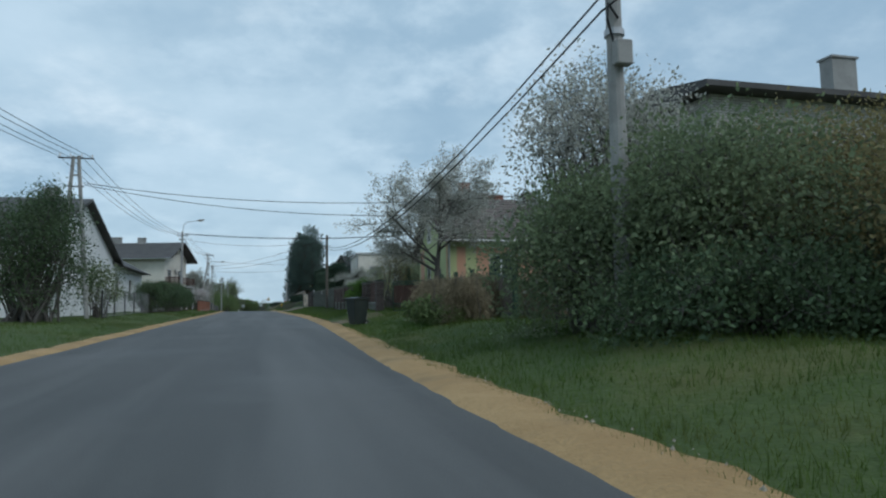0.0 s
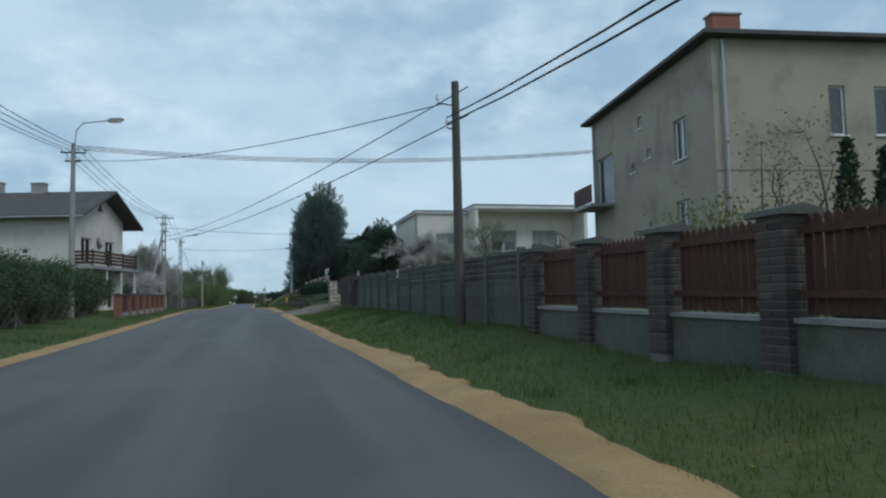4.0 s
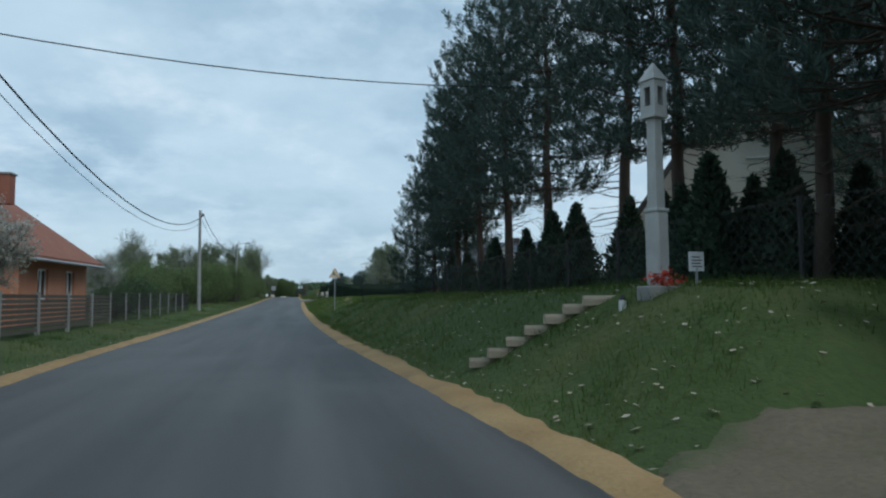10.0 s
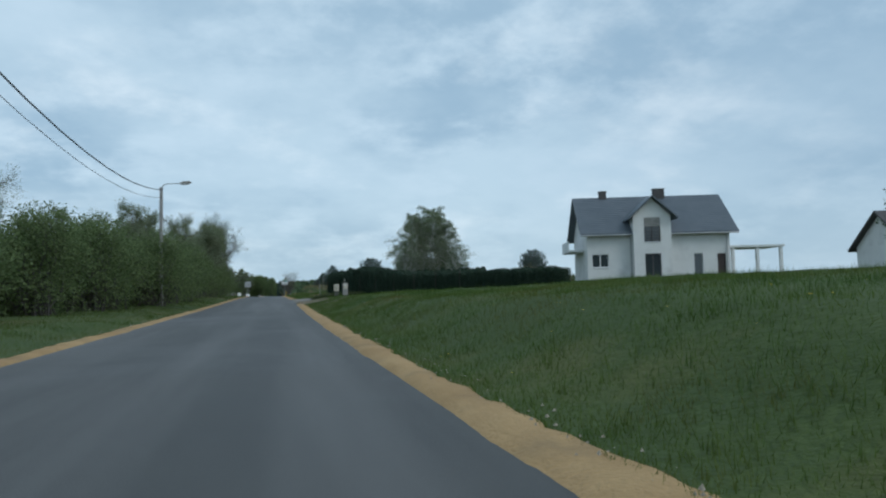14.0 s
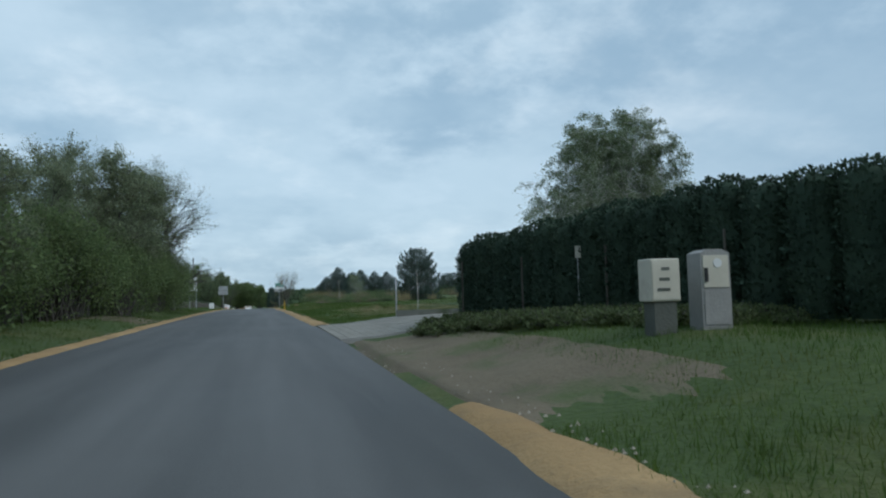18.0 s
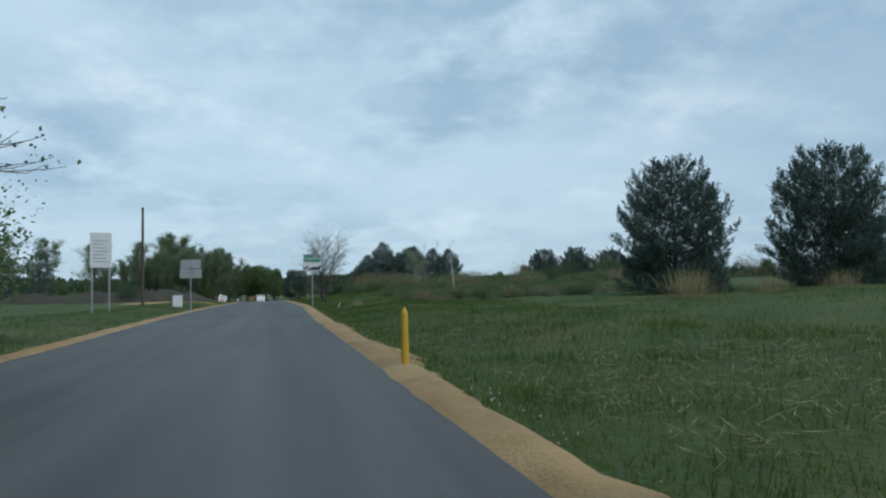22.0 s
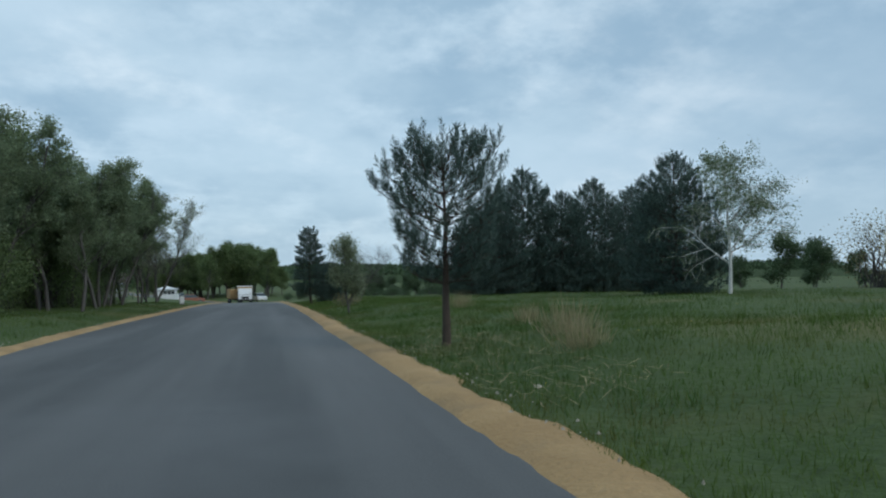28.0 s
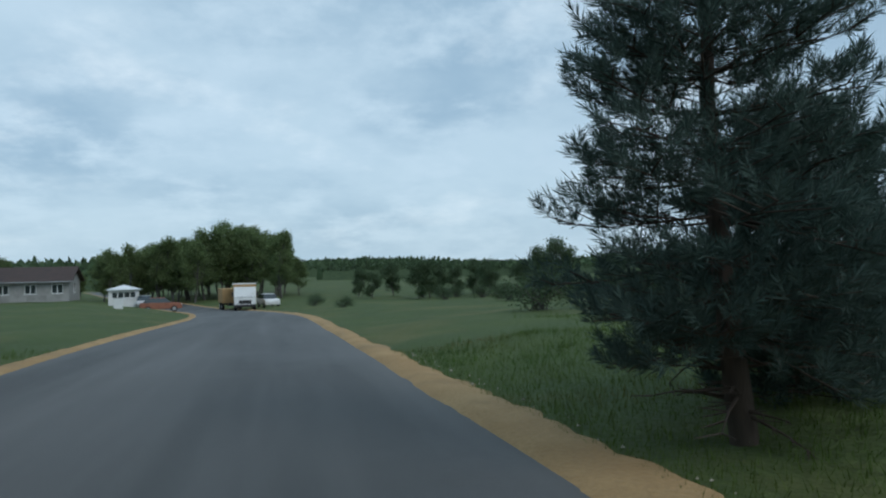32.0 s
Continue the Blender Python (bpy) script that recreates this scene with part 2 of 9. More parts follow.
# ---- materials ----
def material(name, a, b, scale=4.0, rough=0.8, bump=0.3, fine=40.0, metal=0.0, fine_mix=0.35, island=0.0, per_object=0.0, stretch=(1, 1, 1), stain=None, spec=0.3, bump_dist=0.02, through_light=0.0, streak=None, bricks=None):
    """A surface of two base colours in patches, a fine grain, relief and, if wanted, stains with a shape of their own."""
    m = bpy.data.materials.new(name)
    m.use_nodes = True
    n, l = m.node_tree.nodes, m.node_tree.links
    bsdf = n["Principled BSDF"]
    bsdf.inputs["Metallic"].default_value = metal
    bsdf.inputs["Specular IOR Level"].default_value = spec
    co, mp = n.new("ShaderNodeTexCoord"), n.new("ShaderNodeMapping")
    mp.inputs["Scale"].default_value = stretch
    l.new(co.outputs["Object"], mp.inputs[0])

    def noise_of(s, detail=5):
        nz = n.new("ShaderNodeTexNoise")
        nz.inputs["Scale"].default_value, nz.inputs["Detail"].default_value, nz.inputs["Roughness"].default_value = s, detail, 0.6
        l.new(mp.outputs[0], nz.inputs["Vector"])
        return nz.outputs["Fac"]

    def ramp(fac, lo=0.35, hi=0.65):
        r = n.new("ShaderNodeMapRange")
        r.inputs["From Min"].default_value, r.inputs["From Max"].default_value = lo, hi
        l.new(fac, r.inputs["Value"])
        return r.outputs[0]

    def mix(fac, c, d, mode="MIX"):
        x = n.new("ShaderNodeMix")
        x.data_type, x.blend_type = "RGBA", mode
        if isinstance(fac, float):
            x.inputs[0].default_value = fac
        else:
            l.new(fac, x.inputs[0])
        for s, v in ((6, c), (7, d)):
            if isinstance(v, tuple):
                x.inputs[s].default_value = (*v, 1)
            else:
                l.new(v, x.inputs[s])
        return x.outputs[2]

    coarse, grain = noise_of(scale), noise_of(fine, 3)
    colour = mix(ramp(coarse), tuple(a), tuple(b))
    mid = tuple((p + q) / 2 for p, q in zip(a, b))
    colour = mix(mix(float(fine_mix), (0, 0, 0), ramp(grain, 0.3, 0.7)), colour, tuple(min(1, 0.55 * v) for v in mid)) if fine_mix else colour
    if stain:
        colour = mix(ramp(noise_of(stain[1], 6), 0.52, 0.72), colour, tuple(stain[0]))
    if bricks:
        sx, cb = n.new("ShaderNodeSeparateXYZ"), n.new("ShaderNodeCombineXYZ")
        ad, bt = n.new("ShaderNodeMath"), n.new("ShaderNodeTexBrick")
        l.new(co.outputs["Object"], sx.inputs[0]), l.new(sx.outputs[0], ad.inputs[0]), l.new(sx.outputs[1], ad.inputs[1])
        l.new(ad.outputs[0], cb.inputs[0]), l.new(sx.outputs[2], cb.inputs[1]), l.new(cb.outputs[0], bt.inputs["Vector"])
        bt.inputs["Scale"].default_value, bt.inputs["Brick Width"].default_value, bt.inputs["Row Height"].default_value = 1.0, bricks[0], bricks[1]
        bt.inputs["Mortar Size"].default_value = 0.012
        colour = mix(bt.outputs["Fac"], colour, tuple(bricks[2]))
    if streak:
        mp2 = n.new("ShaderNodeMapping")
        mp2.inputs["Scale"].default_value = streak[2]
        nz = n.new("ShaderNodeTexNoise")
        nz.inputs["Scale"].default_value, nz.inputs["Detail"].default_value, nz.inputs["Roughness"].default_value = streak[1], 6, 0.55
        l.new(co.outputs["Object"], mp2.inputs[0]), l.new(mp2.outputs[0], nz.inputs["Vector"])
        colour = mix(ramp(nz.outputs["Fac"], 0.42, 0.72), colour, tuple(streak[0]))
    if island or per_object:
        src = n.new("ShaderNodeNewGeometry").outputs["Random Per Island"] if island else n.new("ShaderNodeObjectInfo").outputs["Random"]
        r = n.new("ShaderNodeMapRange")
        r.inputs["To Min"].default_value, r.inputs["To Max"].default_value = 1 - (island or per_object), 1 + (island or per_object)
        l.new(src, r.inputs["Value"])
        hsv = n.new("ShaderNodeHueSaturation")
        l.new(r.outputs[0], hsv.inputs["Value"]), l.new(colour, hsv.inputs["Color"])
        colour = hsv.outputs[0]
    l.new(colour, bsdf.inputs["Base Color"])
    rr = n.new("ShaderNodeMapRange")
    rr.inputs["To Min"].default_value, rr.inputs["To Max"].default_value = max(0.03, rough - 0.12), min(1, rough + 0.1)
    l.new(coarse, rr.inputs["Value"]), l.new(rr.outputs[0], bsdf.inputs["Roughness"])
    if bump:
        bp = n.new("ShaderNodeBump")
        bp.inputs["Strength"].default_value, bp.inputs["Distance"].default_value = bump, bump_dist
        l.new(grain, bp.inputs["Height"]), l.new(bp.outputs[0], bsdf.inputs["Normal"])
    if through_light:
        tr, mx = n.new("ShaderNodeBsdfTranslucent"), n.new("ShaderNodeMixShader")
        mx.inputs[0].default_value = through_light
        l.new(colour, tr.inputs[0]), l.new(bsdf.outputs[0], mx.inputs[1]), l.new(tr.outputs[0], mx.inputs[2])
        l.new(mx.outputs[0], n["Material Output"].inputs[0])
    return m


M = {}
M["asphalt"] = material("asphalt", (0.056, 0.056, 0.054), (0.080, 0.080, 0.077), 0.35, 0.70, 0.8, 70, fine_mix=0.42, stain=((0.105, 0.105, 0.104), 0.16), bump_dist=0.010, spec=0.5, streak=((0.118, 0.116, 0.112), 0.9, (1, 0.05, 1)))
M["sand"] = material("sandy_shoulder", (0.36, 0.225, 0.10), (0.48, 0.32, 0.155), 0.8, 0.95, 0.8, 22, fine_mix=0.4, stain=((0.26, 0.18, 0.095), 0.9), bump_dist=0.03)
M["earth"] = material("trodden_brown_earth", (0.15, 0.12, 0.08), (0.21, 0.17, 0.115), 0.7, 0.95, 0.9, 16, fine_mix=0.45, stain=((0.085, 0.11, 0.04), 0.8), bump_dist=0.04)
M["soil"] = material("grassy_ground", (0.056, 0.088, 0.025), (0.084, 0.116, 0.035), 0.30, 0.95, 0.9, 9, fine_mix=0.5, stain=((0.125, 0.120, 0.042), 0.22), bump_dist=0.06)
M["blade"] = material("grass_blades", (0.066, 0.124, 0.024), (0.116, 0.160, 0.040), 0.5, 0.85, 0, 8, fine_mix=0.0, island=0.2, stain=((0.150, 0.128, 0.045), 0.33), spec=0.15, through_light=0.50)
M["tuft"] = material("tall_grass_tufts", (0.060, 0.115, 0.028), (0.115, 0.155, 0.045), 0.25, 0.85, 0, 8, fine_mix=0.0, island=0.2, spec=0.15, through_light=0.5)
M["petal"] = material("yellow_flower_heads", (0.55, 0.42, 0.05), (0.65, 0.50, 0.08), 3, 0.7, 0, 8, fine_mix=0, spec=0.2, through_light=0.3)
M["litter"] = material("pale_dead_leaves", (0.30, 0.24, 0.17), (0.50, 0.44, 0.36), 2, 0.9, 0, 8, fine_mix=0, island=0.35, spec=0.15)
M["dry_dark"] = material("old_dry_stalks", (0.19, 0.16, 0.105), (0.30, 0.255, 0.17), 1, 0.9, 0, 8, fine_mix=0, island=0.3, spec=0.1, through_light=0.35)
M["dry"] = material("dry_grass", (0.30, 0.25, 0.14), (0.40, 0.34, 0.20), 1, 0.9, 0, 8, fine_mix=0, island=0.3, spec=0.1, through_light=0.40)
M["pine"] = material("pine_needles", (0.062, 0.098, 0.084), (0.090, 0.130, 0.108), 0.8, 0.7, 0, 8, fine_mix=0, island=0.4, spec=0.2, through_light=0.25)
M["thuja"] = material("thuja_foliage", (0.040, 0.066, 0.046), (0.062, 0.094, 0.062), 1.2, 0.75, 0, 8, fine_mix=0, island=0.4, spec=0.15, through_light=0.25)
M["leaf"] = material("spring_leaves", (0.115, 0.165, 0.065), (0.175, 0.225, 0.095), 0.8, 0.65, 0, 8, fine_mix=0, island=0.35, spec=0.25, through_light=0.5)
M["leaf_dark"] = material("dark_leaves", (0.066, 0.106, 0.054), (0.100, 0.142, 0.070), 0.8, 0.65, 0, 8, fine_mix=0, island=0.35, spec=0.25, through_light=0.40)
M["leaf_pale"] = material("pale_young_leaves", (0.16, 0.20, 0.11), (0.26, 0.29, 0.18), 0.8, 0.65, 0, 8, fine_mix=0, island=0.3, spec=0.25, through_light=0.45)
M["leaf_brown"] = material("reddish_young_leaves", (0.19, 0.165, 0.075), (0.29, 0.25, 0.12), 0.8, 0.65, 0, 8, fine_mix=0, island=0.3, spec=0.25, through_light=0.40)
M["leaf_fresh"] = material("bright_green_leaves", (0.085, 0.17, 0.03), (0.13, 0.23, 0.05), 0.8, 0.6, 0, 8, fine_mix=0, island=0.3, spec=0.3, through_light=0.45)
M["leaf_olive"] = material("olive_juniper_sprays", (0.085, 0.115, 0.05), (0.13, 0.155, 0.07), 0.8, 0.75, 0, 8, fine_mix=0, island=0.35, spec=0.15, through_light=0.30)
M["leaf_white"] = material("pale_grey_blossom_and_leaf", (0.32, 0.33, 0.28), (0.54, 0.53, 0.48), 0.8, 0.7, 0, 8, fine_mix=0, island=0.3, spec=0.2, through_light=0.4)
M["leaf_grey"] = material("greyish_spring_leaves", (0.135, 0.18, 0.095), (0.225, 0.275, 0.155), 0.8, 0.65, 0, 8, fine_mix=0, island=0.3, spec=0.25, through_light=0.5)
# Moss and litter browns, with the shade under the pines in the colour.
M["moss_shade"] = material("mossy_pine_shaded_ground", (0.085, 0.082, 0.030), (0.125, 0.108, 0.040), 0.5, 0.95, 0.9, 12, fine_mix=0.5, stain=((0.055, 0.080, 0.025), 0.5), bump_dist=0.05)
M["blossom"] = material("white_blossom", (0.55, 0.50, 0.50), (0.68, 0.64, 0.62), 0.8, 0.7, 0, 8, fine_mix=0, island=0.2, spec=0.2, through_light=0.40)
M["bark"] = material("dark_bark", (0.085, 0.078, 0.070), (0.13, 0.12, 0.11), 3, 0.9, 0.8, 18, stretch=(1, 1, 0.3))
M["bark_pine"] = material("pine_bark", (0.058, 0.045, 0.036), (0.095, 0.072, 0.056), 3, 0.9, 0.8, 16, stretch=(1, 1, 0.3))
M["bark_birch"] = material("birch_bark", (0.55, 0.54, 0.50), (0.66, 0.65, 0.61), 2, 0.8, 0.4, 12, stain=((0.06, 0.055, 0.05), 3.0))
M["plaster"] = material("pale_plaster", (0.60, 0.57, 0.50), (0.66, 0.63, 0.56), 0.6, 0.9, 0.25, 60, fine_mix=0.08, stain=((0.50, 0.47, 0.41), 0.5))
M["plaster_white"] = material("white_plaster", (0.66, 0.66, 0.65), (0.72, 0.72, 0.71), 0.6, 0.9, 0.25, 60, fine_mix=0.06, stain=((0.56, 0.56, 0.55), 0.5))
M["plaster_grey"] = material("grey_brown_render", (0.34, 0.305, 0.24), (0.40, 0.36, 0.285), 0.4, 0.95, 0.4, 50, fine_mix=0.15, stain=((0.21, 0.195, 0.16), 0.5))
M["plaster_pink"] = material("salmon_plaster", (0.52, 0.30, 0.20), (0.57, 0.34, 0.24), 0.6, 0.9, 0.25, 60, fine_mix=0.1)
M["plaster_green"] = material("yellow_green_plaster", (0.42, 0.47, 0.24), (0.47, 0.52, 0.28), 0.6, 0.9, 0.25, 60, fine_mix=0.1)
M["brick_grey"] = material("grey_lime_brick", (0.42, 0.41, 0.37), (0.54, 0.52, 0.48), 2.5, 0.95, 0.5, 30, fine_mix=0.25, bricks=(0.26, 0.085, (0.22, 0.21, 0.19)))
M["roof_brown"] = material("brown_sheet_roof", (0.05, 0.034, 0.03), (0.08, 0.052, 0.045), 1.2, 0.75, 0.4, 20, fine_mix=0.3)
M["roof_dark"] = material("dark_grey_roofing", (0.065, 0.062, 0.062), (0.10, 0.095, 0.093), 1.0, 0.75, 0.4, 20, fine_mix=0.25)
M["roof_tile"] = material("grey_brown_roof_tiles", (0.11, 0.09, 0.08), (0.16, 0.135, 0.12), 1.0, 0.8, 0.4, 20, fine_mix=0.3, per_object=0.15)
M["roof_blue"] = material("blue_grey_roof_tiles", (0.10, 0.12, 0.14), (0.13, 0.15, 0.17), 0.8, 0.5, 0.3, 20, fine_mix=0.2)
M["brick_red"] = material("red_brick", (0.27, 0.11, 0.075), (0.34, 0.15, 0.10), 2, 0.9, 0.5, 30, fine_mix=0.3)
M["pillar_brick"] = material("dark_clinker_brick", (0.068, 0.054, 0.05), (0.115, 0.088, 0.078), 3, 0.85, 0.5, 30, fine_mix=0.3, per_object=0.3)
M["joint"] = material("dark_recessed_joints", (0.07, 0.068, 0.062), (0.10, 0.097, 0.09), 3, 0.95, 0.5, 30)
M["mortar"] = material("grey_mortar", (0.17, 0.165, 0.155), (0.22, 0.21, 0.2), 3, 0.95, 0.5, 30)
M["wood_brown"] = material("red_brown_fence_paint", (0.062, 0.032, 0.024), (0.098, 0.047, 0.034), 2, 0.65, 0.3, 30, stretch=(4, 4, 0.4), fine_mix=0.35, per_object=0.15)
M["wood_grey"] = material("weathered_grey_wood", (0.085, 0.076, 0.062), (0.14, 0.127, 0.108), 2, 0.9, 0.5, 30, stretch=(4, 4, 0.3), fine_mix=0.4, per_object=0.15)
M["wood_green"] = material("green_fence_paint", (0.03, 0.065, 0.04), (0.05, 0.09, 0.055), 2, 0.6, 0.3, 30, fine_mix=0.3)
M["sheet_brown"] = material("dark_brown_sheet_steel", (0.034, 0.021, 0.018), (0.048, 0.029, 0.024), 1.5, 0.5, 0.1, 30, fine_mix=0.15, spec=0.5)
M["concrete"] = material("grey_concrete", (0.27, 0.27, 0.26), (0.36, 0.355, 0.34), 1.2, 0.92, 0.5, 35, fine_mix=0.25, stain=((0.2, 0.2, 0.19), 1.0))
M["concrete_dark"] = material("mossy_dark_concrete", (0.105, 0.115, 0.10), (0.165, 0.17, 0.15), 1.0, 0.95, 0.6, 30, fine_mix=0.35, stain=((0.06, 0.075, 0.045), 0.9), per_object=0.12)
M["paving"] = material("concrete_paving_blocks", (0.235, 0.222, 0.195), (0.31, 0.293, 0.255), 1.0, 0.92, 0.4, 40, fine_mix=0.25, per_object=0.12, stain=((0.24, 0.23, 0.2), 0.7))
M["paving_brown"] = material("buff_brown_paving_blocks", (0.165, 0.148, 0.12), (0.225, 0.203, 0.165), 1.0, 0.92, 0.4, 40, fine_mix=0.25, per_object=0.14, stain=((0.15, 0.145, 0.11), 0.7))
M["gravel"] = material("gravel", (0.24, 0.21, 0.17), (0.33, 0.29, 0.23), 0.6, 0.95, 1.0, 25, fine_mix=0.5, bump_dist=0.04)
M["stone_pale"] = material("pale_fieldstone", (0.33, 0.29, 0.23), (0.47, 0.43, 0.36), 3, 0.9, 0.5, 25, fine_mix=0.2, per_object=0.3)
M["heap"] = material("dumped_dark_earth", (0.045, 0.038, 0.028), (0.085, 0.072, 0.05), 0.8, 0.95, 0.9, 9, fine_mix=0.5, stain=((0.06, 0.075, 0.03), 0.4), bump_dist=0.06)
M["log"] = material("weathered_barkless_log", (0.32, 0.27, 0.20), (0.48, 0.41, 0.31), 3, 0.9, 0.6, 22, fine_mix=0.4, stretch=(0.3, 2, 2), per_object=0.15)
M["steel"] = material("galvanised_steel", (0.36, 0.37, 0.38), (0.45, 0.46, 0.47), 3, 0.5, 0.1, 40, metal=0.6, fine_mix=0.15)
M["iron"] = material("dark_painted_iron", (0.025, 0.026, 0.028), (0.045, 0.046, 0.048), 4, 0.55, 0.2, 40, fine_mix=0.2)
M["wire"] = material("black_cable", (0.02, 0.021, 0.023), (0.03, 0.031, 0.033), 4, 0.7, 0, 40, fine_mix=0)
M["white_paint"] = material("white_paint", (0.70, 0.71, 0.71), (0.77, 0.78, 0.78), 3, 0.6, 0.1, 40, fine_mix=0.06, stain=((0.55, 0.55, 0.53), 1.5))
M["frame_white"] = material("white_window_plastic", (0.72, 0.73, 0.73), (0.78, 0.78, 0.78), 3, 0.4, 0, 40, fine_mix=0.04, spec=0.5)
M["plastic_dark"] = material("dark_green_plastic", (0.016, 0.024, 0.021), (0.028, 0.036, 0.032), 3, 0.5, 0.15, 60, fine_mix=0.2, spec=0.4)
M["cabinet"] = material("cream_cabinet_paint", (0.52, 0.49, 0.41), (0.60, 0.57, 0.48), 2, 0.6, 0.1, 40, fine_mix=0.12, stain=((0.36, 0.31, 0.24), 1.6))
M["sign_yellow"] = material("pale_yellow_sign", (0.62, 0.55, 0.37), (0.68, 0.60, 0.42), 3, 0.5, 0, 40, fine_mix=0.05, spec=0.5)
M["sign_red"] = material("red_sign_border", (0.50, 0.10, 0.08), (0.56, 0.14, 0.11), 3, 0.5, 0, 40, fine_mix=0.05, spec=0.5)
M["sign_green"] = material("green_sign", (0.025, 0.22, 0.17), (0.035, 0.26, 0.20), 3, 0.45, 0, 40, fine_mix=0.05, spec=0.5)
M["sign_white"] = material("white_sign_face", (0.66, 0.67, 0.67), (0.72, 0.73, 0.73), 3, 0.45, 0, 40, fine_mix=0.04, spec=0.5)
M["sign_black"] = material("black_sign_print", (0.02, 0.022, 0.025), (0.03, 0.032, 0.035), 3, 0.5, 0, 40, fine_mix=0)
M["post_yellow"] = material("yellow_marker_paint", (0.60, 0.36, 0.03), (0.66, 0.42, 0.05), 3, 0.6, 0.1, 40, fine_mix=0.15)
M["red_paint"] = material("red_paint", (0.42, 0.05, 0.035), (0.5, 0.08, 0.05), 3, 0.55, 0.1, 40, fine_mix=0.15)
M["rubber"] = material("black_rubber", (0.018, 0.018, 0.019), (0.03, 0.03, 0.031), 3, 0.85, 0.2, 40)
# White lowered to grey for the shade on the shrine; the stains are weathering.
M["limewash"] = material("shaded_weathered_limewash", (0.44, 0.44, 0.42), (0.54, 0.54, 0.52), 2.0, 0.9, 0.3, 40, fine_mix=0.15, stain=((0.33, 0.33, 0.30), 1.2))
M["net"] = material("grey_slope_netting", (0.045, 0.052, 0.046), (0.07, 0.078, 0.068), 1.2, 0.95, 0.7, 18, fine_mix=0.35)
M["plank_orange"] = material("salmon_render", (0.45, 0.19, 0.11), (0.5, 0.24, 0.15), 1, 0.9, 0.2, 40, fine_mix=0.1)


def glass_material():
    m = bpy.data.materials.new("window_glass")
    m.use_nodes = True
    b = m.node_tree.nodes["Principled BSDF"]
    b.inputs["Base Color"].default_value = (0.03, 0.04, 0.045, 1)
    b.inputs["Roughness"].default_value, b.inputs["Specular IOR Level"].default_value = 0.06, 0.8
    return m


M["glass"] = glass_material()

# ---- ground, road and shoulders ----
def grid_mesh(name, us, ys, height, material, smooth=True, thick=0.0):
    """A sheet over sideways positions us and lengthways positions ys."""
    Y, U = np.meshgrid(ys, us, indexing="ij")
    X, Z = cx(Y) + U, height(U, Y)
    v = np.stack([X, Y, Z], -1).reshape(-1, 3)
    n = len(us)
    i = (np.arange(len(ys) - 1)[:, None] * n + np.arange(n - 1)[None]).ravel()
    return mesh_np(name, v, np.stack([i, i + 1, i + n + 1, i + n], -1), material, smooth)


_us = np.r_[-3000, -1500, -700, -350, -180, -110, -75, -55, -42, -33, -27, np.arange(-23, -6, 1.0), np.arange(-6, 14, 0.4), np.arange(14, 40, 2.0), 45, 52, 60, 75, 95, 130, 200, 350, 700, 1500, 3000]
_ys = np.r_[-1500, -600, -250, -120, -60, np.arange(-40, 480, 1.0), np.arange(480, 620, 8), 680, 800, 1000, 1400, 2200, 3500]


def ground_height(U, Y):
    lump = np.zeros_like(U)
    for k, (fx, fy, a) in enumerate([(0.9, 0.7, 0.035), (2.1, 1.7, 0.022), (0.31, 0.23, 0.06), (4.3, 3.1, 0.012)]):
        lump += a * np.sin(fx * U + 1.3 * k + 0.8 * np.sin(fy * Y * 0.7)) * np.sin(fy * Y + 0.6 * k)
    right = EDGE_R + widening(Y)
    off = np.clip((np.maximum(U - right, EDGE_L - U) - 0.35) / 1.2, 0, 1)
    under = np.where((U > EDGE_L + 0.1) & (U < right + 0.25), -0.12, -0.015)
    for y0, y1, u1 in ((89.2, 95.0, 7.6), (231.4, 239.0, 11.5)):
        bed = np.clip(2 + np.minimum(Y - y0, y1 - Y), 0, 1) * np.clip(2 + (u1 - U), 0, 1) * (U > 1.5)
        lump = lump * (1 - bed)
    return rz(Y) + bank(U, Y) + lump * off * 1.2 + np.where(off <= 0, under, 0)


ground = new("ground", grid_mesh("ground", _us, _ys, ground_height, M["soil"]))
tagged(ground, "uneven green spring grass and soil beside the road", "ground", kind="structure")


def road_height(U, Y):
    mid = (EDGE_L + EDGE_R) / 2
    return rz(Y) + 0.035 - 0.012 * np.abs(U - mid)


_RY, _RF = np.meshgrid(np.arange(-60, 600, 1.5), np.linspace(0, 1, 13), indexing="ij")
_RU = EDGE_L + (EDGE_R + widening(_RY) - EDGE_L) * _RF
_rv = np.stack([cx(_RY) + _RU, _RY, road_height(_RU, _RY)], -1).reshape(-1, 3)
_ri = (np.arange(_RY.shape[0] - 1)[:, None] * 13 + np.arange(12)[None]).ravel()
road = new("road", mesh_np("road", _rv, np.stack([_ri, _ri + 1, _ri + 14, _ri + 13], -1), M["asphalt"], True))
tagged(road, "worn grey asphalt village road without markings", "road", kind="structure")


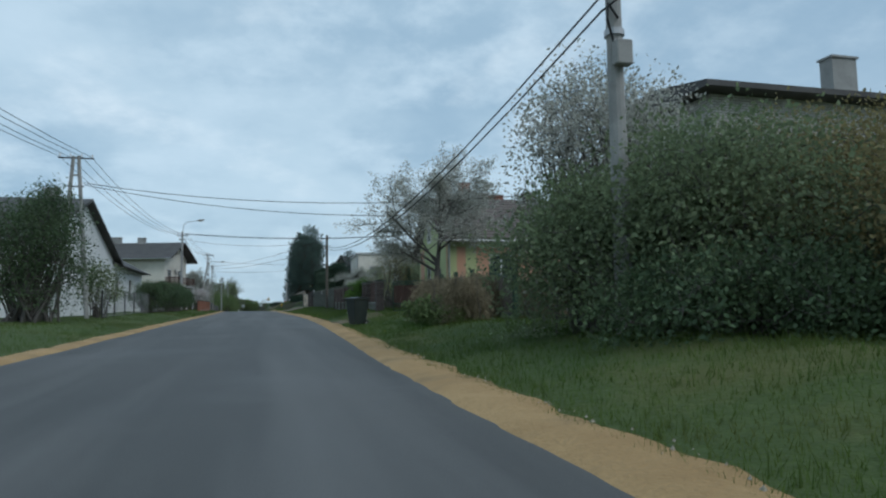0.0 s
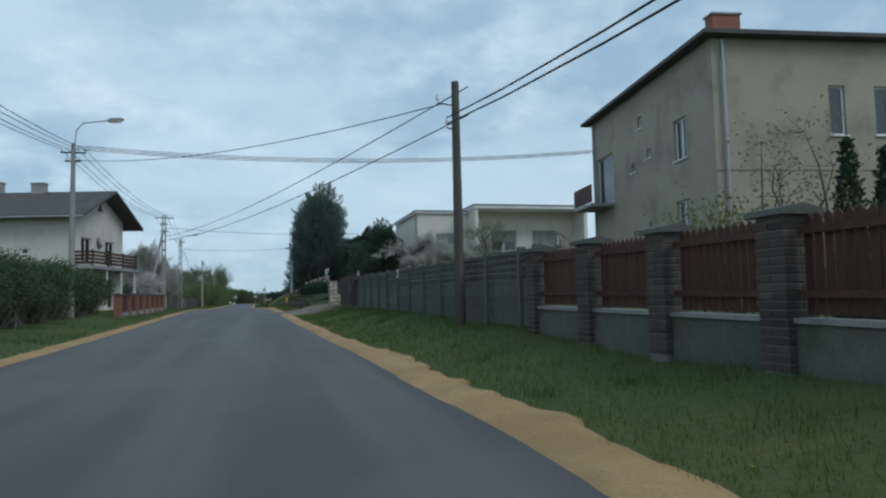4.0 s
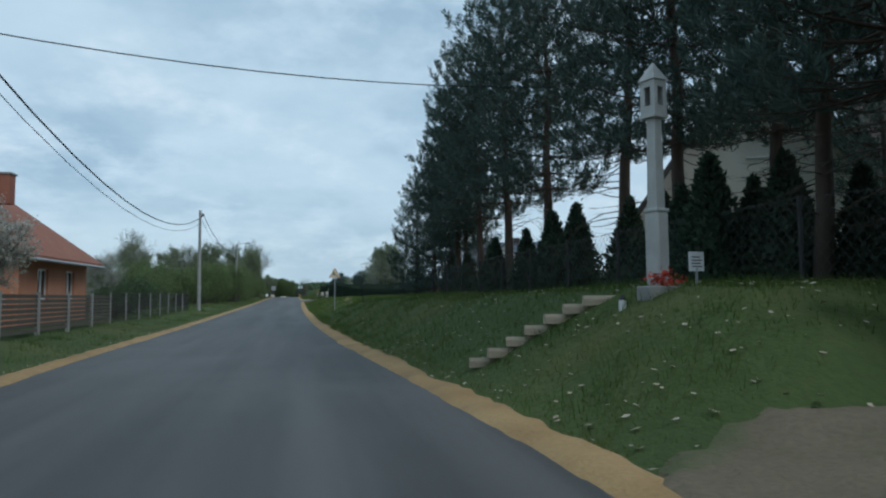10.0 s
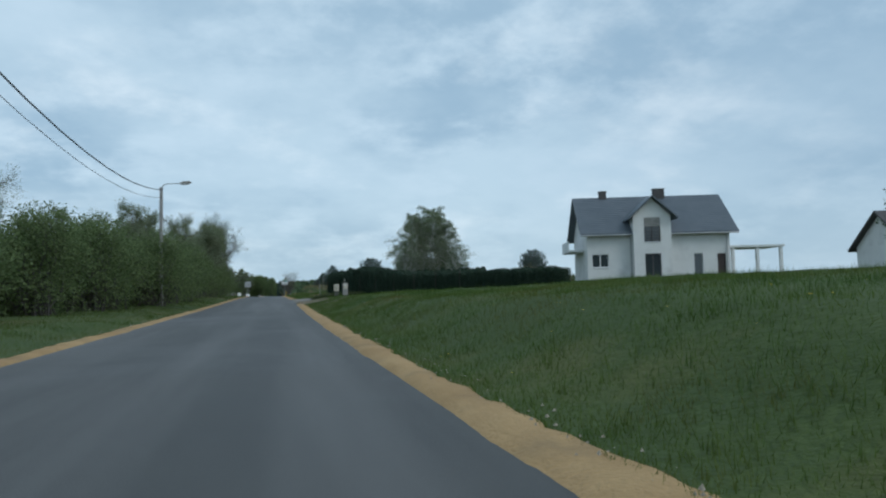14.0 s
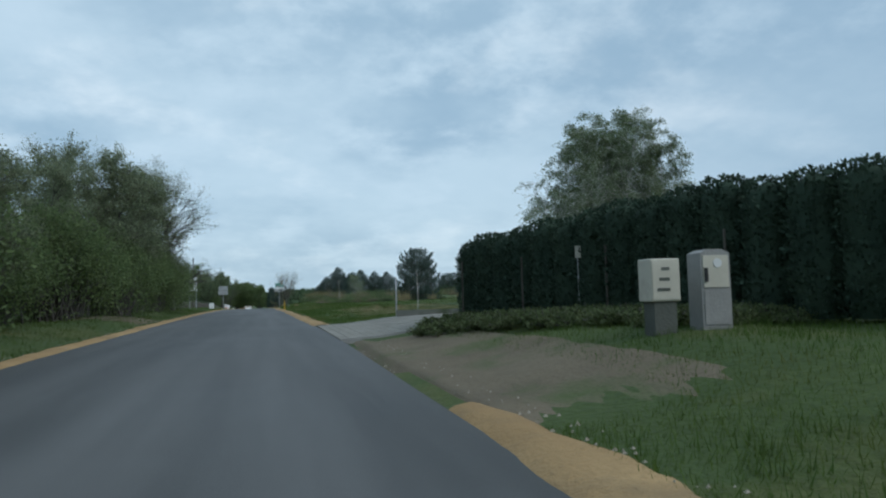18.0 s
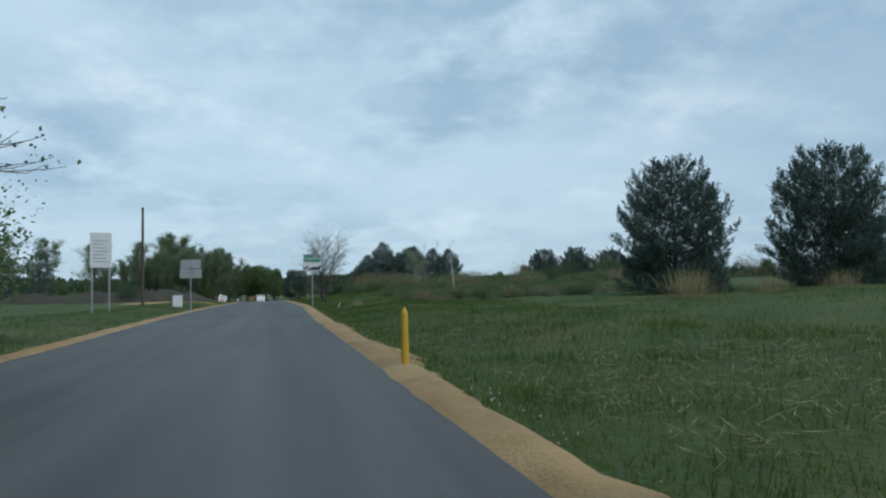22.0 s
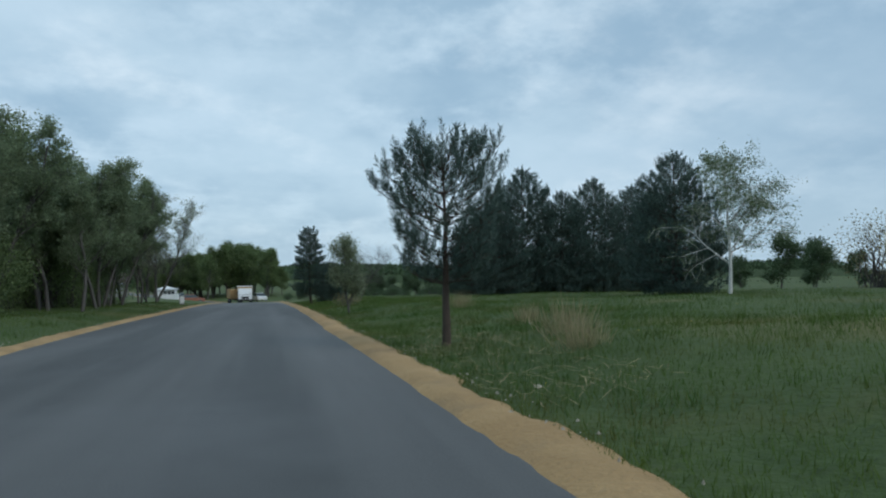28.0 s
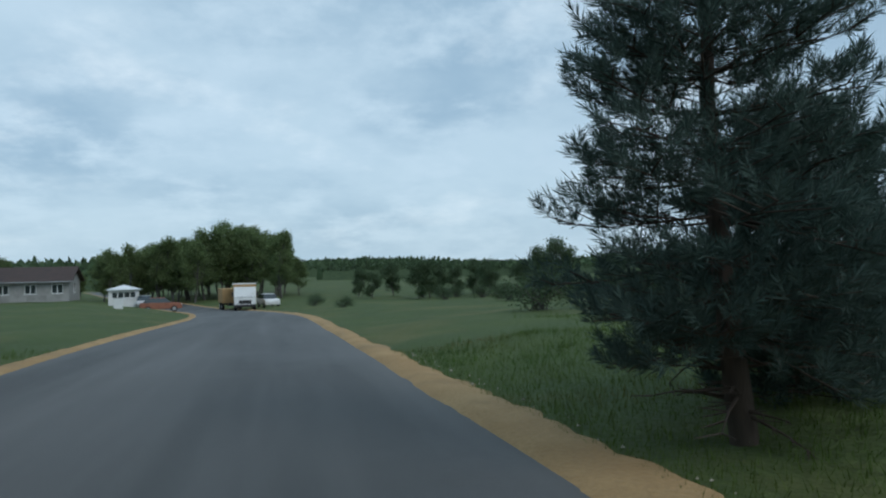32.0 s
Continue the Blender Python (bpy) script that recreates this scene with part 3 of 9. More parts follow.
def shoulder(name, u0, u1, seed, y0=-60, y1=600, gaps=()):
    """A strip of sandy gravel with ragged outer and inner edges."""
    r = np.random.default_rng(seed)
    ys = np.arange(y0, y1, 0.35)
    wob = lambda s: np.convolve(r.normal(0, 1, len(ys) + 8), np.ones(9) / 3, "valid") * s
    start = np.clip(1 - (ys - 8) / 40, 0, 1) * 0.3
    side = widening(ys) if u0 > 0 else 0
    lo, hi = u0 + side + wob(0.03) - (start if u0 < 0 else 0), u1 + side + wob(0.06 if u0 > 0 else 0.03) + (start if u0 > 0 else 0) + (r.normal(0, 0.045, len(ys)) if u0 > 0 else 0)
    cols = np.linspace(0, 1, 6)
    U = lo[:, None] + (hi - lo)[:, None] * cols
    Y = ys[:, None] + 0 * U
    hump = np.sin(cols * np.pi) * 0.045 + 0.012
    Z = rz(Y) + np.where(np.abs(U) > 0, bank(U, Y), 0) + hump + r.normal(0, 0.012, U.shape)
    Z[:, 0 if u0 > 0 else -1] = rz(ys) - 0.02
    Z[:, -1 if u0 > 0 else 0] -= 0.05
    v = np.stack([cx(Y) + U, Y, Z], -1).reshape(-1, 3)
    rows = np.array([k for k in range(len(ys) - 1) if not any(a < ys[k] < b for a, b in gaps)])
    i = (rows[:, None] * 6 + np.arange(5)[None]).ravel()
    ob = new(name, mesh_np(name, v, np.stack([i, i + 1, i + 7, i + 6], -1), M["sand"], True))
    return tagged(ob, "strip of yellow sandy gravel along the asphalt edge", "road shoulder", kind="structure")


shoulder("shoulder_east", EDGE_R - 0.06, 2.2, 3, gaps=((88.9, 95.1), (220.6, 239.1)))
shoulder("shoulder_west", -4.85, EDGE_L + 0.06, 4)


def blades(name, places, size, spread, material, seed, label, lean=0.35, width=0.05):
    """Tufts of grass blades, one narrow triangle each."""
    r = np.random.default_rng(seed)
    p = np.asarray(places, float)
    n = len(p)
    h = size * r.uniform(0.5, 1.3, n)
    a = r.uniform(0, 2 * np.pi, n)
    d = np.stack([np.cos(a), np.sin(a)], -1)
    w = np.stack([-d[:, 1], d[:, 0]], -1) * (width * r.uniform(0.6, 1.3, n))[:, None]
    le = (lean * r.uniform(0.2, 1.6, n) * h)[:, None]
    z = lambda k: np.stack([np.zeros(n), np.zeros(n), k], -1)
    wid = np.pad(w, ((0, 0), (0, 1)))
    lean_v = np.pad(d * le, ((0, 0), (0, 1)))
    v = np.stack([p - wid, p + wid, p + lean_v + z(h)], 1).reshape(-1, 3)
    f = np.arange(n * 3).reshape(-1, 3)
    return tagged(new(name, mesh_np(name, v, f, material)), label, "grass", kind="stuff")


def scatter(n, u0, u1, y0, y1, seed, power=1.0, clump=0.0):
    r = np.random.default_rng(seed)
    u = u0 + (u1 - u0) * r.random(n) ** power
    y = r.uniform(y0, y1, n)
    if clump:
        c = r.integers(0, max(1, n // 25), n)
        cu, cy = u[:n // 25 + 1][c], y[:n // 25 + 1][c]
        u, y = cu + r.normal(0, clump, n), cy + r.normal(0, clump, n)
        u = np.clip(u, min(u0, u1), max(u0, u1))
    U, Y = u, y
    return np.stack([cx(Y) + U, Y, ground_height(U, Y) - 0.01], -1)


def verge_places():
    """Right verge, thick near the road; left verge thinner; the drives and yards stay bare."""
    p = np.concatenate([scatter(760000, 2.02, 9.0, 4, 395, 11, 1.45), scatter(170000, -4.75, -9.5, 10, 400, 12, 1.2), scatter(250000, 7.0, 30, 128, 400, 13, 1.3)])
    u, y = p[:, 0] - cx(p[:, 1]), p[:, 1]
    bare = ((u > 0) & (u < 2.02 + widening(y))) | ((y > 117.9) & (y < 121.4) & (u > 0) & (u < 7)) | ((y > 87.5) & (y < 96) & (u > 0)) | ((y > 219.5) & (y < 232) & (u > 0) & (u < 3.6)) | ((y > 230.8) & (y < 240.5) & (u > 0)) | ((y > 96) & (y < 118) & (u > 3.5)) | ((y > 36.5) & (y < 42) & (u > 0) & (u < 3.2))
    return p[~bare]


blades("grass", verge_places(), 0.095, 0.1, M["blade"], 21, "short green spring grass on the verges", width=0.0045, lean=0.7)

_p = np.concatenate([scatter(90000, 2.3, 8.5, 4, 395, 31, 1.2, 0.16), scatter(26000, -5.0, -9.0, 10, 400, 32, 1.2, 0.16), scatter(60000, 6.5, 26, 125, 400, 33, 1.2, 0.25)])
_u, _y = _p[:, 0] - cx(_p[:, 1]), _p[:, 1]
_keep = ~(((_u > 0) & (_u < 2.3 + widening(_y))) | ((_y > 86.5) & (_y < 121.5) & (_u > 1.5)) | ((_y > 219.0) & (_y < 232) & (_u > 0) & (_u < 5.0)) | ((_y > 229.5) & (_y < 241) & (_u > 0) & (_u < 13)) | ((_y > 36.5) & (_y < 42) & (_u > 0) & (_u < 4)))
blades("grass_tufts", _p[_keep], 0.17, 0.1, M["tuft"], 34, "taller tufts of green grass and weeds on the verges", width=0.006, lean=0.55)


def scraps(name, p, size, material, seed, label, category, lift=0.02, wide=0.35):
    """Small flat scraps that lie in the grass: dead leaves or flower heads."""
    r = np.random.default_rng(seed)
    v, f = leaf_flat(p + np.array([0, 0, lift]), size, r, wide)
    return tagged(new(name, mesh_np(name, v, f, material)), label, category, kind="stuff")


def leaf_flat(p, size, r, wide=0.35):
    n = len(p)
    a = r.uniform(0, 2 * np.pi, n)
    d = np.stack([np.cos(a), np.sin(a), r.uniform(-0.3, 0.3, n)], -1)
    b = np.stack([-np.sin(a), np.cos(a), r.uniform(-0.3, 0.3, n)], -1)
    L = (size * r.uniform(0.5, 1.4, n))[:, None]
    v = np.stack([p, p + d * L * 0.5 + b * L * wide, p + d * L, p + d * L * 0.5 - b * L * wide], 1)
    return v.reshape(-1, 3), np.arange(4 * n).reshape(-1, 4)


scraps("leaf_litter", np.concatenate([scatter(1500, 2.4, 9.0, 117, 134, 41, 0.9), scatter(500, 3, 8, 134, 160, 42)]), 0.075, M["litter"], 43, "scattered pale dead leaves on the shrine bank", "leaf litter", 0.05)
scraps("dandelion", np.concatenate([scatter(260, 2.6, 12, 150, 215, 44), scatter(120, 2.6, 7, 25, 85, 45), scatter(160, 2.6, 12, 242, 390, 46)]), 0.045, M["petal"], 47, "scattered yellow dandelion heads in the grass", "flowers", 0.07)
scraps("straw_litter", np.concatenate([scatter(8500, 4.4, 10, 245, 256, 48), scatter(800, 2.3, 4, 344, 352, 49), scatter(1500, 2.7, 7.5, 268.5, 273.5, 54), scatter(300, 2.6, 5, 276, 280, 55)]), 0.26, M["dry"], 50, "broken straw and dead stalks in the grass", "straw", 0.07, 0.02)
_g = np.concatenate([scatter(5200, 1.6, 2.35, 4, 395, 51), scatter(2500, -5.0, -4.4, 10, 395, 52)])
_g[:5200, 0] += widening(_g[:5200, 1])
_gr = np.random.default_rng(53)
_tet = np.array([[1, 0, -0.5], [-0.6, 0.8, -0.5], [-0.6, -0.8, -0.5], [0.1, 0, 0.7]])
_v = (_g[:, None] + np.array([0, 0, 0.06])) + _tet[None] * (_gr.uniform(0.006, 0.024, len(_g)))[:, None, None] * _gr.uniform(0.6, 1.4, (len(_g), 1, 3))
_f = (np.arange(len(_g)) * 4)[:, None, None] + np.array([[0, 1, 3], [1, 2, 3], [2, 0, 3]])[None]
tagged(new("roadside_gravel", mesh_np("roadside_gravel", _v.reshape(-1, 3), _f.reshape(-1, 3), M["stone_pale"])), "loose pebbles scattered along the sandy shoulders", "gravel", kind="stuff")

# ---- plants ----
def tubes(segs, sides=5):
    """Tapered tubes: rows of x0 y0 z0 r0 x1 y1 z1 r1."""
    s = np.asarray(segs, float)
    p0, r0, p1, r1 = s[:, 0:3], s[:, 3], s[:, 4:7], s[:, 7]
    d = p1 - p0
    d /= np.linalg.norm(d, axis=1, keepdims=True) + 1e-9
    ref = np.where(np.abs(d[:, 2:3]) < 0.9, [[0, 0, 1.0]], [[1.0, 0, 0]])
    a = np.cross(d, ref)
    a /= np.linalg.norm(a, axis=1, keepdims=True) + 1e-9
    b = np.cross(d, a)
    t = np.arange(sides) * 2 * np.pi / sides
    ring = a[:, None] * np.cos(t)[None, :, None] + b[:, None] * np.sin(t)[None, :, None]
    v = np.concatenate([p0[:, None] + ring * r0[:, None, None], p1[:, None] + ring * r1[:, None, None]], 1)
    k = np.arange(sides)
    f = np.stack([k, (k + 1) % sides, (k + 1) % sides + sides, k + sides], -1)
    faces = (np.arange(len(s)) * 2 * sides)[:, None, None] + f[None]
    return v.reshape(-1, 3), faces.reshape(-1, 4)


def leaf_cards(p, size, r, along=None, aspect=0.6, spread=0.0, tilt=1.0):
    """Small pointed leaves (one four-cornered face each) at the places p, at any angle or along given directions."""
    n = len(p)
    p = p + r.normal(0, 1, (n, 3)) * spread
    a = r.normal(0, 1, (n, 3))
    if along is not None:
        a = along + a * 0.35 * tilt
    a /= np.linalg.norm(a, axis=1, keepdims=True) + 1e-9
    b = np.cross(a, r.normal(0, 1, (n, 3)))
    b /= np.linalg.norm(b, axis=1, keepdims=True) + 1e-9
    L = size * r.uniform(0.6, 1.35, n)[:, None]
    v = np.stack([p, p + a * L * 0.5 + b * L * aspect * 0.5, p + a * L, p + a * L * 0.5 - b * L * aspect * 0.5], 1)
    return v.reshape(-1, 3), np.arange(4 * n).reshape(-1, 4)


def branching(r, h, radius, clear=0.3, limbs=9, spread=0.35, rise=0.8, levels=3, kids=5, wobble=0.12, stems=1, lean=0.0, tip=0.004, hang=0.0):
    """A crown grown from a trunk: the segments of the wood and the places and ways of the twigs' ends."""
    segs, ends = [], []

    def grow(p, d, length, rad, level):
        n = 5 if level == 0 else 4 if level == 1 else 3
        pts = [p]
        for i in range(n):
            d = d + r.normal(0, wobble, 3) + np.array([0, 0, 0.06 * (level > 0) - hang * (level > 1)])
            d = d / np.linalg.norm(d)
            pts.append(pts[-1] + d * length / n)
        radii = np.linspace(rad, max(tip, rad * (0.25 if level == 0 else 0.35)), n + 1)
        for i in range(n):
            segs.append([*pts[i], radii[i], *pts[i + 1], radii[i + 1]])
        if level >= 2 or level == levels:
            for q in pts[1:]:
                ends.append((*q, *d))
        if level < levels:
            count = limbs if level == 0 else kids
            for k in range(count):
                f = (clear + (1 - clear) * (k + r.random()) / count) if level == 0 else 0.25 + 0.75 * (k + r.random()) / count
                i = min(n - 1, int(f * n))
                q = pts[i] + (pts[i + 1] - pts[i]) * (f * n - i)
                az = r.uniform(0, 2 * np.pi)
                side = np.array([np.cos(az), np.sin(az), 0])
                up = d if level else np.array([0, 0, 1.0])
                out = side - up * (side @ up)
                out /= np.linalg.norm(out) + 1e-9
                c = rise * r.uniform(0.6, 1.3)
                way = out + up * c
                way /= np.linalg.norm(way)
                size = (h * spread * (1.25 - 0.65 * f) if level == 0 else length * 0.55) * r.uniform(0.7, 1.2)
                grow(q, way, size, radii[i] * (0.5 if level == 0 else 0.55), level + 1)

    for s in range(stems):
        az = r.uniform(0, 2 * np.pi)
        d = np.array([np.cos(az) * lean, np.sin(az) * lean, 1.0]) if stems > 1 else np.array([lean * r.normal(), lean * r.normal(), 1.0])
        off = np.array([np.cos(az), np.sin(az), 0]) * (0.14 * (stems > 1))
        grow(off, d / np.linalg.norm(d), h * (r.uniform(0.8, 1.0) if stems > 1 else 1.0), radius, 0)
    return np.array(segs), np.array(ends)


def tree_meshes(seed, h, radius, leaves, leaf, bark, foliage, aspect=0.6, spread_leaf=0.1, min_sides=5, **k):
    r = np.random.default_rng(seed)
    segs, ends = branching(r, h, radius, **k)
    top = segs[:, 6].max()
    segs[:, [0, 1, 2, 4, 5, 6]] *= h / top
    ends[:, :3] *= h / top
    wood = mesh_np("trunk", *tubes(segs, min_sides), bark, True)
    crown = None
    if leaves:
        pick = r.integers(0, len(ends), leaves)
        crown = mesh_np("crown", *leaf_cards(ends[pick, :3], leaf, r, ends[pick, 3:], aspect, spread_leaf, 3.0), foliage)
    return wood, crown


def pine_meshes(seed, h, radius, clear=0.1, width=0.32, whorl=0.55, per=6, profile=None, plume=0.4, needles=14, needle=0.2, needle_w=0.03, twigs=0.36, droop=0.3, lift=0.16, dead=0, upright=0.75):
    """A pine: a straight stem, tiers of branches that dip and turn up at the end, side twigs, and a brush of needles on each twig's end; dead: bare lower branches."""
    r = np.random.default_rng(seed)
    segs, brushes = [], []
    n = 8
    z = np.linspace(0, h, n + 1)
    sway = np.cumsum(r.normal(0, 0.010 * h, (n + 1, 2)), 0) * 0.5
    sway[0] = 0
    rad = radius * (1 - z / h * 0.93)
    for i in range(n):
        segs.append([*sway[i], z[i], rad[i], *sway[i + 1], z[i + 1], rad[i + 1]])

    def axis(level):
        return np.array([np.interp(level, z, sway[:, 0]), np.interp(level, z, sway[:, 1]), level])

    def brush(p, d):
        brushes.append((*p, *(d * (1 - upright * 0.6) + np.array([0, 0, upright]) + r.normal(0, 0.22, 3))))

    for k in range(dead):
        lv = h * clear * (0.25 + 0.75 * (k + r.random()) / dead)
        az = r.uniform(0, 2 * np.pi)
        d = np.array([np.cos(az), np.sin(az), r.uniform(-0.3, 0.15)])
        L = width * h * r.uniform(0.3, 0.75)
        p = axis(lv)
        for i in range(4):
            d = d + r.normal(0, 0.10, 3) + np.array([0, 0, -0.03])
            q = p + d / np.linalg.norm(d) * L / 4
            segs.append([*p, 0.018 * (1 - i / 5), *q, 0.018 * (1 - (i + 1) / 5)])
            for t in range(2):
                w = d + np.array([-d[1], d[0], 0]) * r.choice((-1, 1)) * 0.9 + r.normal(0, 0.25, 3)
                segs.append([*q, 0.007, *(q + w * L * 0.14), 0.003])
            p = q
    level = clear * h
    turn = 0.0
    while level < h * 0.965:
        f = (level / h - clear) / (1 - clear)
        reach = width * h * np.interp(f, *zip(*(profile or [(0, .8), (.25, 1), (.55, .82), (.8, .5), (1, .12)])))
        turn += 2.4
        count = max(3, int(round(per * r.uniform(0.8, 1.2) * (1 - 0.35 * f))))
        for b in range(count):
            az = turn + 2 * np.pi * b / count + r.normal(0, 0.22)
            L = max(0.22, reach * r.uniform(0.78, 1.12))
            d = np.array([np.cos(az), np.sin(az), 0.05 + 0.55 * f - droop * (1 - f) * r.uniform(0.5, 1.2)])
            p = axis(level + r.normal(0, 0.08 * whorl))
            m = max(3, int(L / 0.5) + 1)
            run, side_of = 0.0, r.choice((-1, 1))
            for i in range(m):
                d = d + np.array([0, 0, lift * (0.4 + i / m)]) + r.normal(0, 0.06, 3)
                d /= np.linalg.norm(d)
                q = p + d * L / m
                segs.append([*p, max(0.008, 0.012 * L * (1 - i / m)), *q, max(0.005, 0.012 * L * (1 - (i + 1) / m))])
                run += L / m
                while run > twigs:
                    run -= twigs
                    at_f = i / m + (1 - run / (L / m)) / m
                    if at_f < 0.22 and L > 1.0:
                        continue
                    side_of = -side_of
                    base = q - d * run
                    side = np.array([-d[1], d[0], 0.0]) * side_of
                    tl = min(0.45 * L, 0.18 + 0.5 * L * (1 - at_f)) * r.uniform(0.6, 1.15)
                    w = d * 0.6 + side * 0.8 + np.array([0, 0, r.uniform(-0.05, 0.35)])
                    w /= np.linalg.norm(w)
                    e = base + w * tl
                    segs.append([*base, 0.007, *e, 0.004])
                    brush(e, w)
                    for t in np.arange(plume * 0.9, tl, plume * 0.8):
                        brush(base + w * t + r.normal(0, 0.04, 3), w)
                    if r.random() < 0.6:
                        brush(base + r.normal(0, 0.05, 3), d)
                p = q
            brush(p, d), brush(p - d * plume * 0.5, d)
        level += whorl * r.uniform(0.8, 1.2)
    for k in range(5):
        brushes.append((*axis(h)[:2], h - k * 0.12, *(r.normal(0, 0.25, 3) * (k > 0) + np.array([0, 0, 1]))))
    t = np.repeat(np.array(brushes), needles, 0)
    ways = t[:, 3:] / (np.linalg.norm(t[:, 3:], axis=1, keepdims=True) + 1e-9)
    along = np.tile(np.linspace(0, 1, needles), len(brushes))
    side = np.cross(ways, r.normal(0, 1, ways.shape))
    side /= np.linalg.norm(side, axis=1, keepdims=True) + 1e-9
    start = t[:, :3] + ways * (plume * (along * 0.85 - 0.1))[:, None]
    open_out = (0.95 - 0.6 * along)[:, None]
    crown = mesh_np("crown", *leaf_cards(start, needle, r, ways * 0.75 + side * open_out, needle_w / needle, 0.0, 0.25), M["pine"])
    return mesh_np("trunk", *tubes(segs, 6), M["bark_pine"], True), crown


def surface_foliage(r, pts, normals, size, up=0.6, depth=0.12):
    """Sprays that stand off a clipped surface."""
    p = pts - normals * r.uniform(0, depth, len(pts))[:, None]
    along = normals * 0.8 + np.array([0, 0, up])
    return leaf_cards(p, size, r, along, 0.55, size * 0.25, 1.6)


def column_meshes(seed, h, rad, n, size=0.12, top="round", material=None):
    """A column or cone of thuja: sprays over a dark inner body."""
    r = np.random.default_rng(seed)
    s, az = r.random(n), r.uniform(0, 2 * np.pi, n)

    def radius_at(f):
        if top == "cone":
            return rad * np.clip(1 - f, 0.02, 1) ** 0.8 * np.minimum(1, 0.6 + f * 4)
        return rad * np.sqrt(np.clip(1 - np.clip((f - 0.86) / 0.14, 0, 1) ** 2, 0.02, 1)) * np.minimum(1, 0.8 + f * 2)

    bulge = 1 + 0.10 * np.sin(az * 3 + s * 7 + seed) + 0.07 * np.sin(az * 5 - s * 11)
    R = radius_at(s) * bulge
    nrm = np.stack([np.cos(az), np.sin(az), 0.25 + 0 * az], -1)
    pts = np.stack([R * np.cos(az), R * np.sin(az), s * h], -1)
    crown = mesh_np("crown", *surface_foliage(r, pts, nrm, size), material or M["thuja"])
    k, m = 9, 12
    f = np.linspace(0, 1, m)
    t = np.arange(k) * 2 * np.pi / k
    body = np.stack([radius_at(f)[:, None] * 0.86 * np.cos(t), radius_at(f)[:, None] * 0.86 * np.sin(t), (f * h * 0.97)[:, None] + 0 * t], -1).reshape(-1, 3)
    i = (np.arange(m - 1)[:, None] * k + np.arange(k)[None])
    j = (np.arange(m - 1)[:, None] * k + (np.arange(k)[None] + 1) % k)
    inner = mesh_np("inner_body", body, np.stack([i, j, j + k, i + k], -1).reshape(-1, 4), material or M["thuja"], True)
    return inner, crown


def hedge_meshes(seed, length, depth, heights, n, size=0.13, material=None, rough=0.12, round_top=0.25, mat_core=None):
    """A hedge along local x; heights: a function of x. Sprays over an inner body."""
    r = np.random.default_rng(seed)
    x = r.uniform(0, length, n)
    hh = heights(x)
    face = r.choice(4, n, p=[0.36, 0.36, 0.2, 0.08])
    y = np.where(face == 0, 0, np.where(face == 1, depth, r.uniform(0, depth, n)))
    z = np.where(face == 2, hh, r.random(n) * hh)
    x = np.where(face == 3, np.where(r.random(n) < 0.5, 0, length), x)
    edge = np.clip((z / hh - (1 - round_top)) / round_top, 0, 1)
    y = y + (depth / 2 - y) * edge ** 2 * 0.5
    nrm = np.stack([np.where(face == 3, np.where(x < length / 2, -1, 1), 0), np.where(face == 0, -1, np.where(face == 1, 1, 0)), np.where(face == 2, 1, 0.15)], -1).astype(float)
    bump = rough * (np.sin(x * 2.3 + z * 3 + seed) + np.sin(x * 5.1 - z * 4.3) * 0.6 + r.normal(0, 0.4, n))
    pts = np.stack([x, y, z], -1) + nrm * bump[:, None]
    crown = mesh_np("crown", *surface_foliage(r, pts, nrm, size), material or M["thuja"])
    m = max(3, int(length / 0.5) + 1)
    xs = np.linspace(0.08, length - 0.08, m)
    hs = heights(xs) * 0.95
    ring = [(0.12, 0.0), (0.12, 0.8), (0.3, 1.0), (0.7, 1.0), (0.88, 0.8), (0.88, 0.0)]
    v = np.array([[xx, depth * a, hb * b] for xx, hb in zip(xs, hs) for a, b in ring])
    i = (np.arange(m - 1)[:, None] * 6 + np.arange(6)[None])
    j = (np.arange(m - 1)[:, None] * 6 + (np.arange(6)[None] + 1) % 6)
    inner = mesh_np("inner_body", v, np.stack([i, j, j + 6, i + 6], -1).reshape(-1, 4), mat_core or material or M["thuja"], True)
    return inner, crown


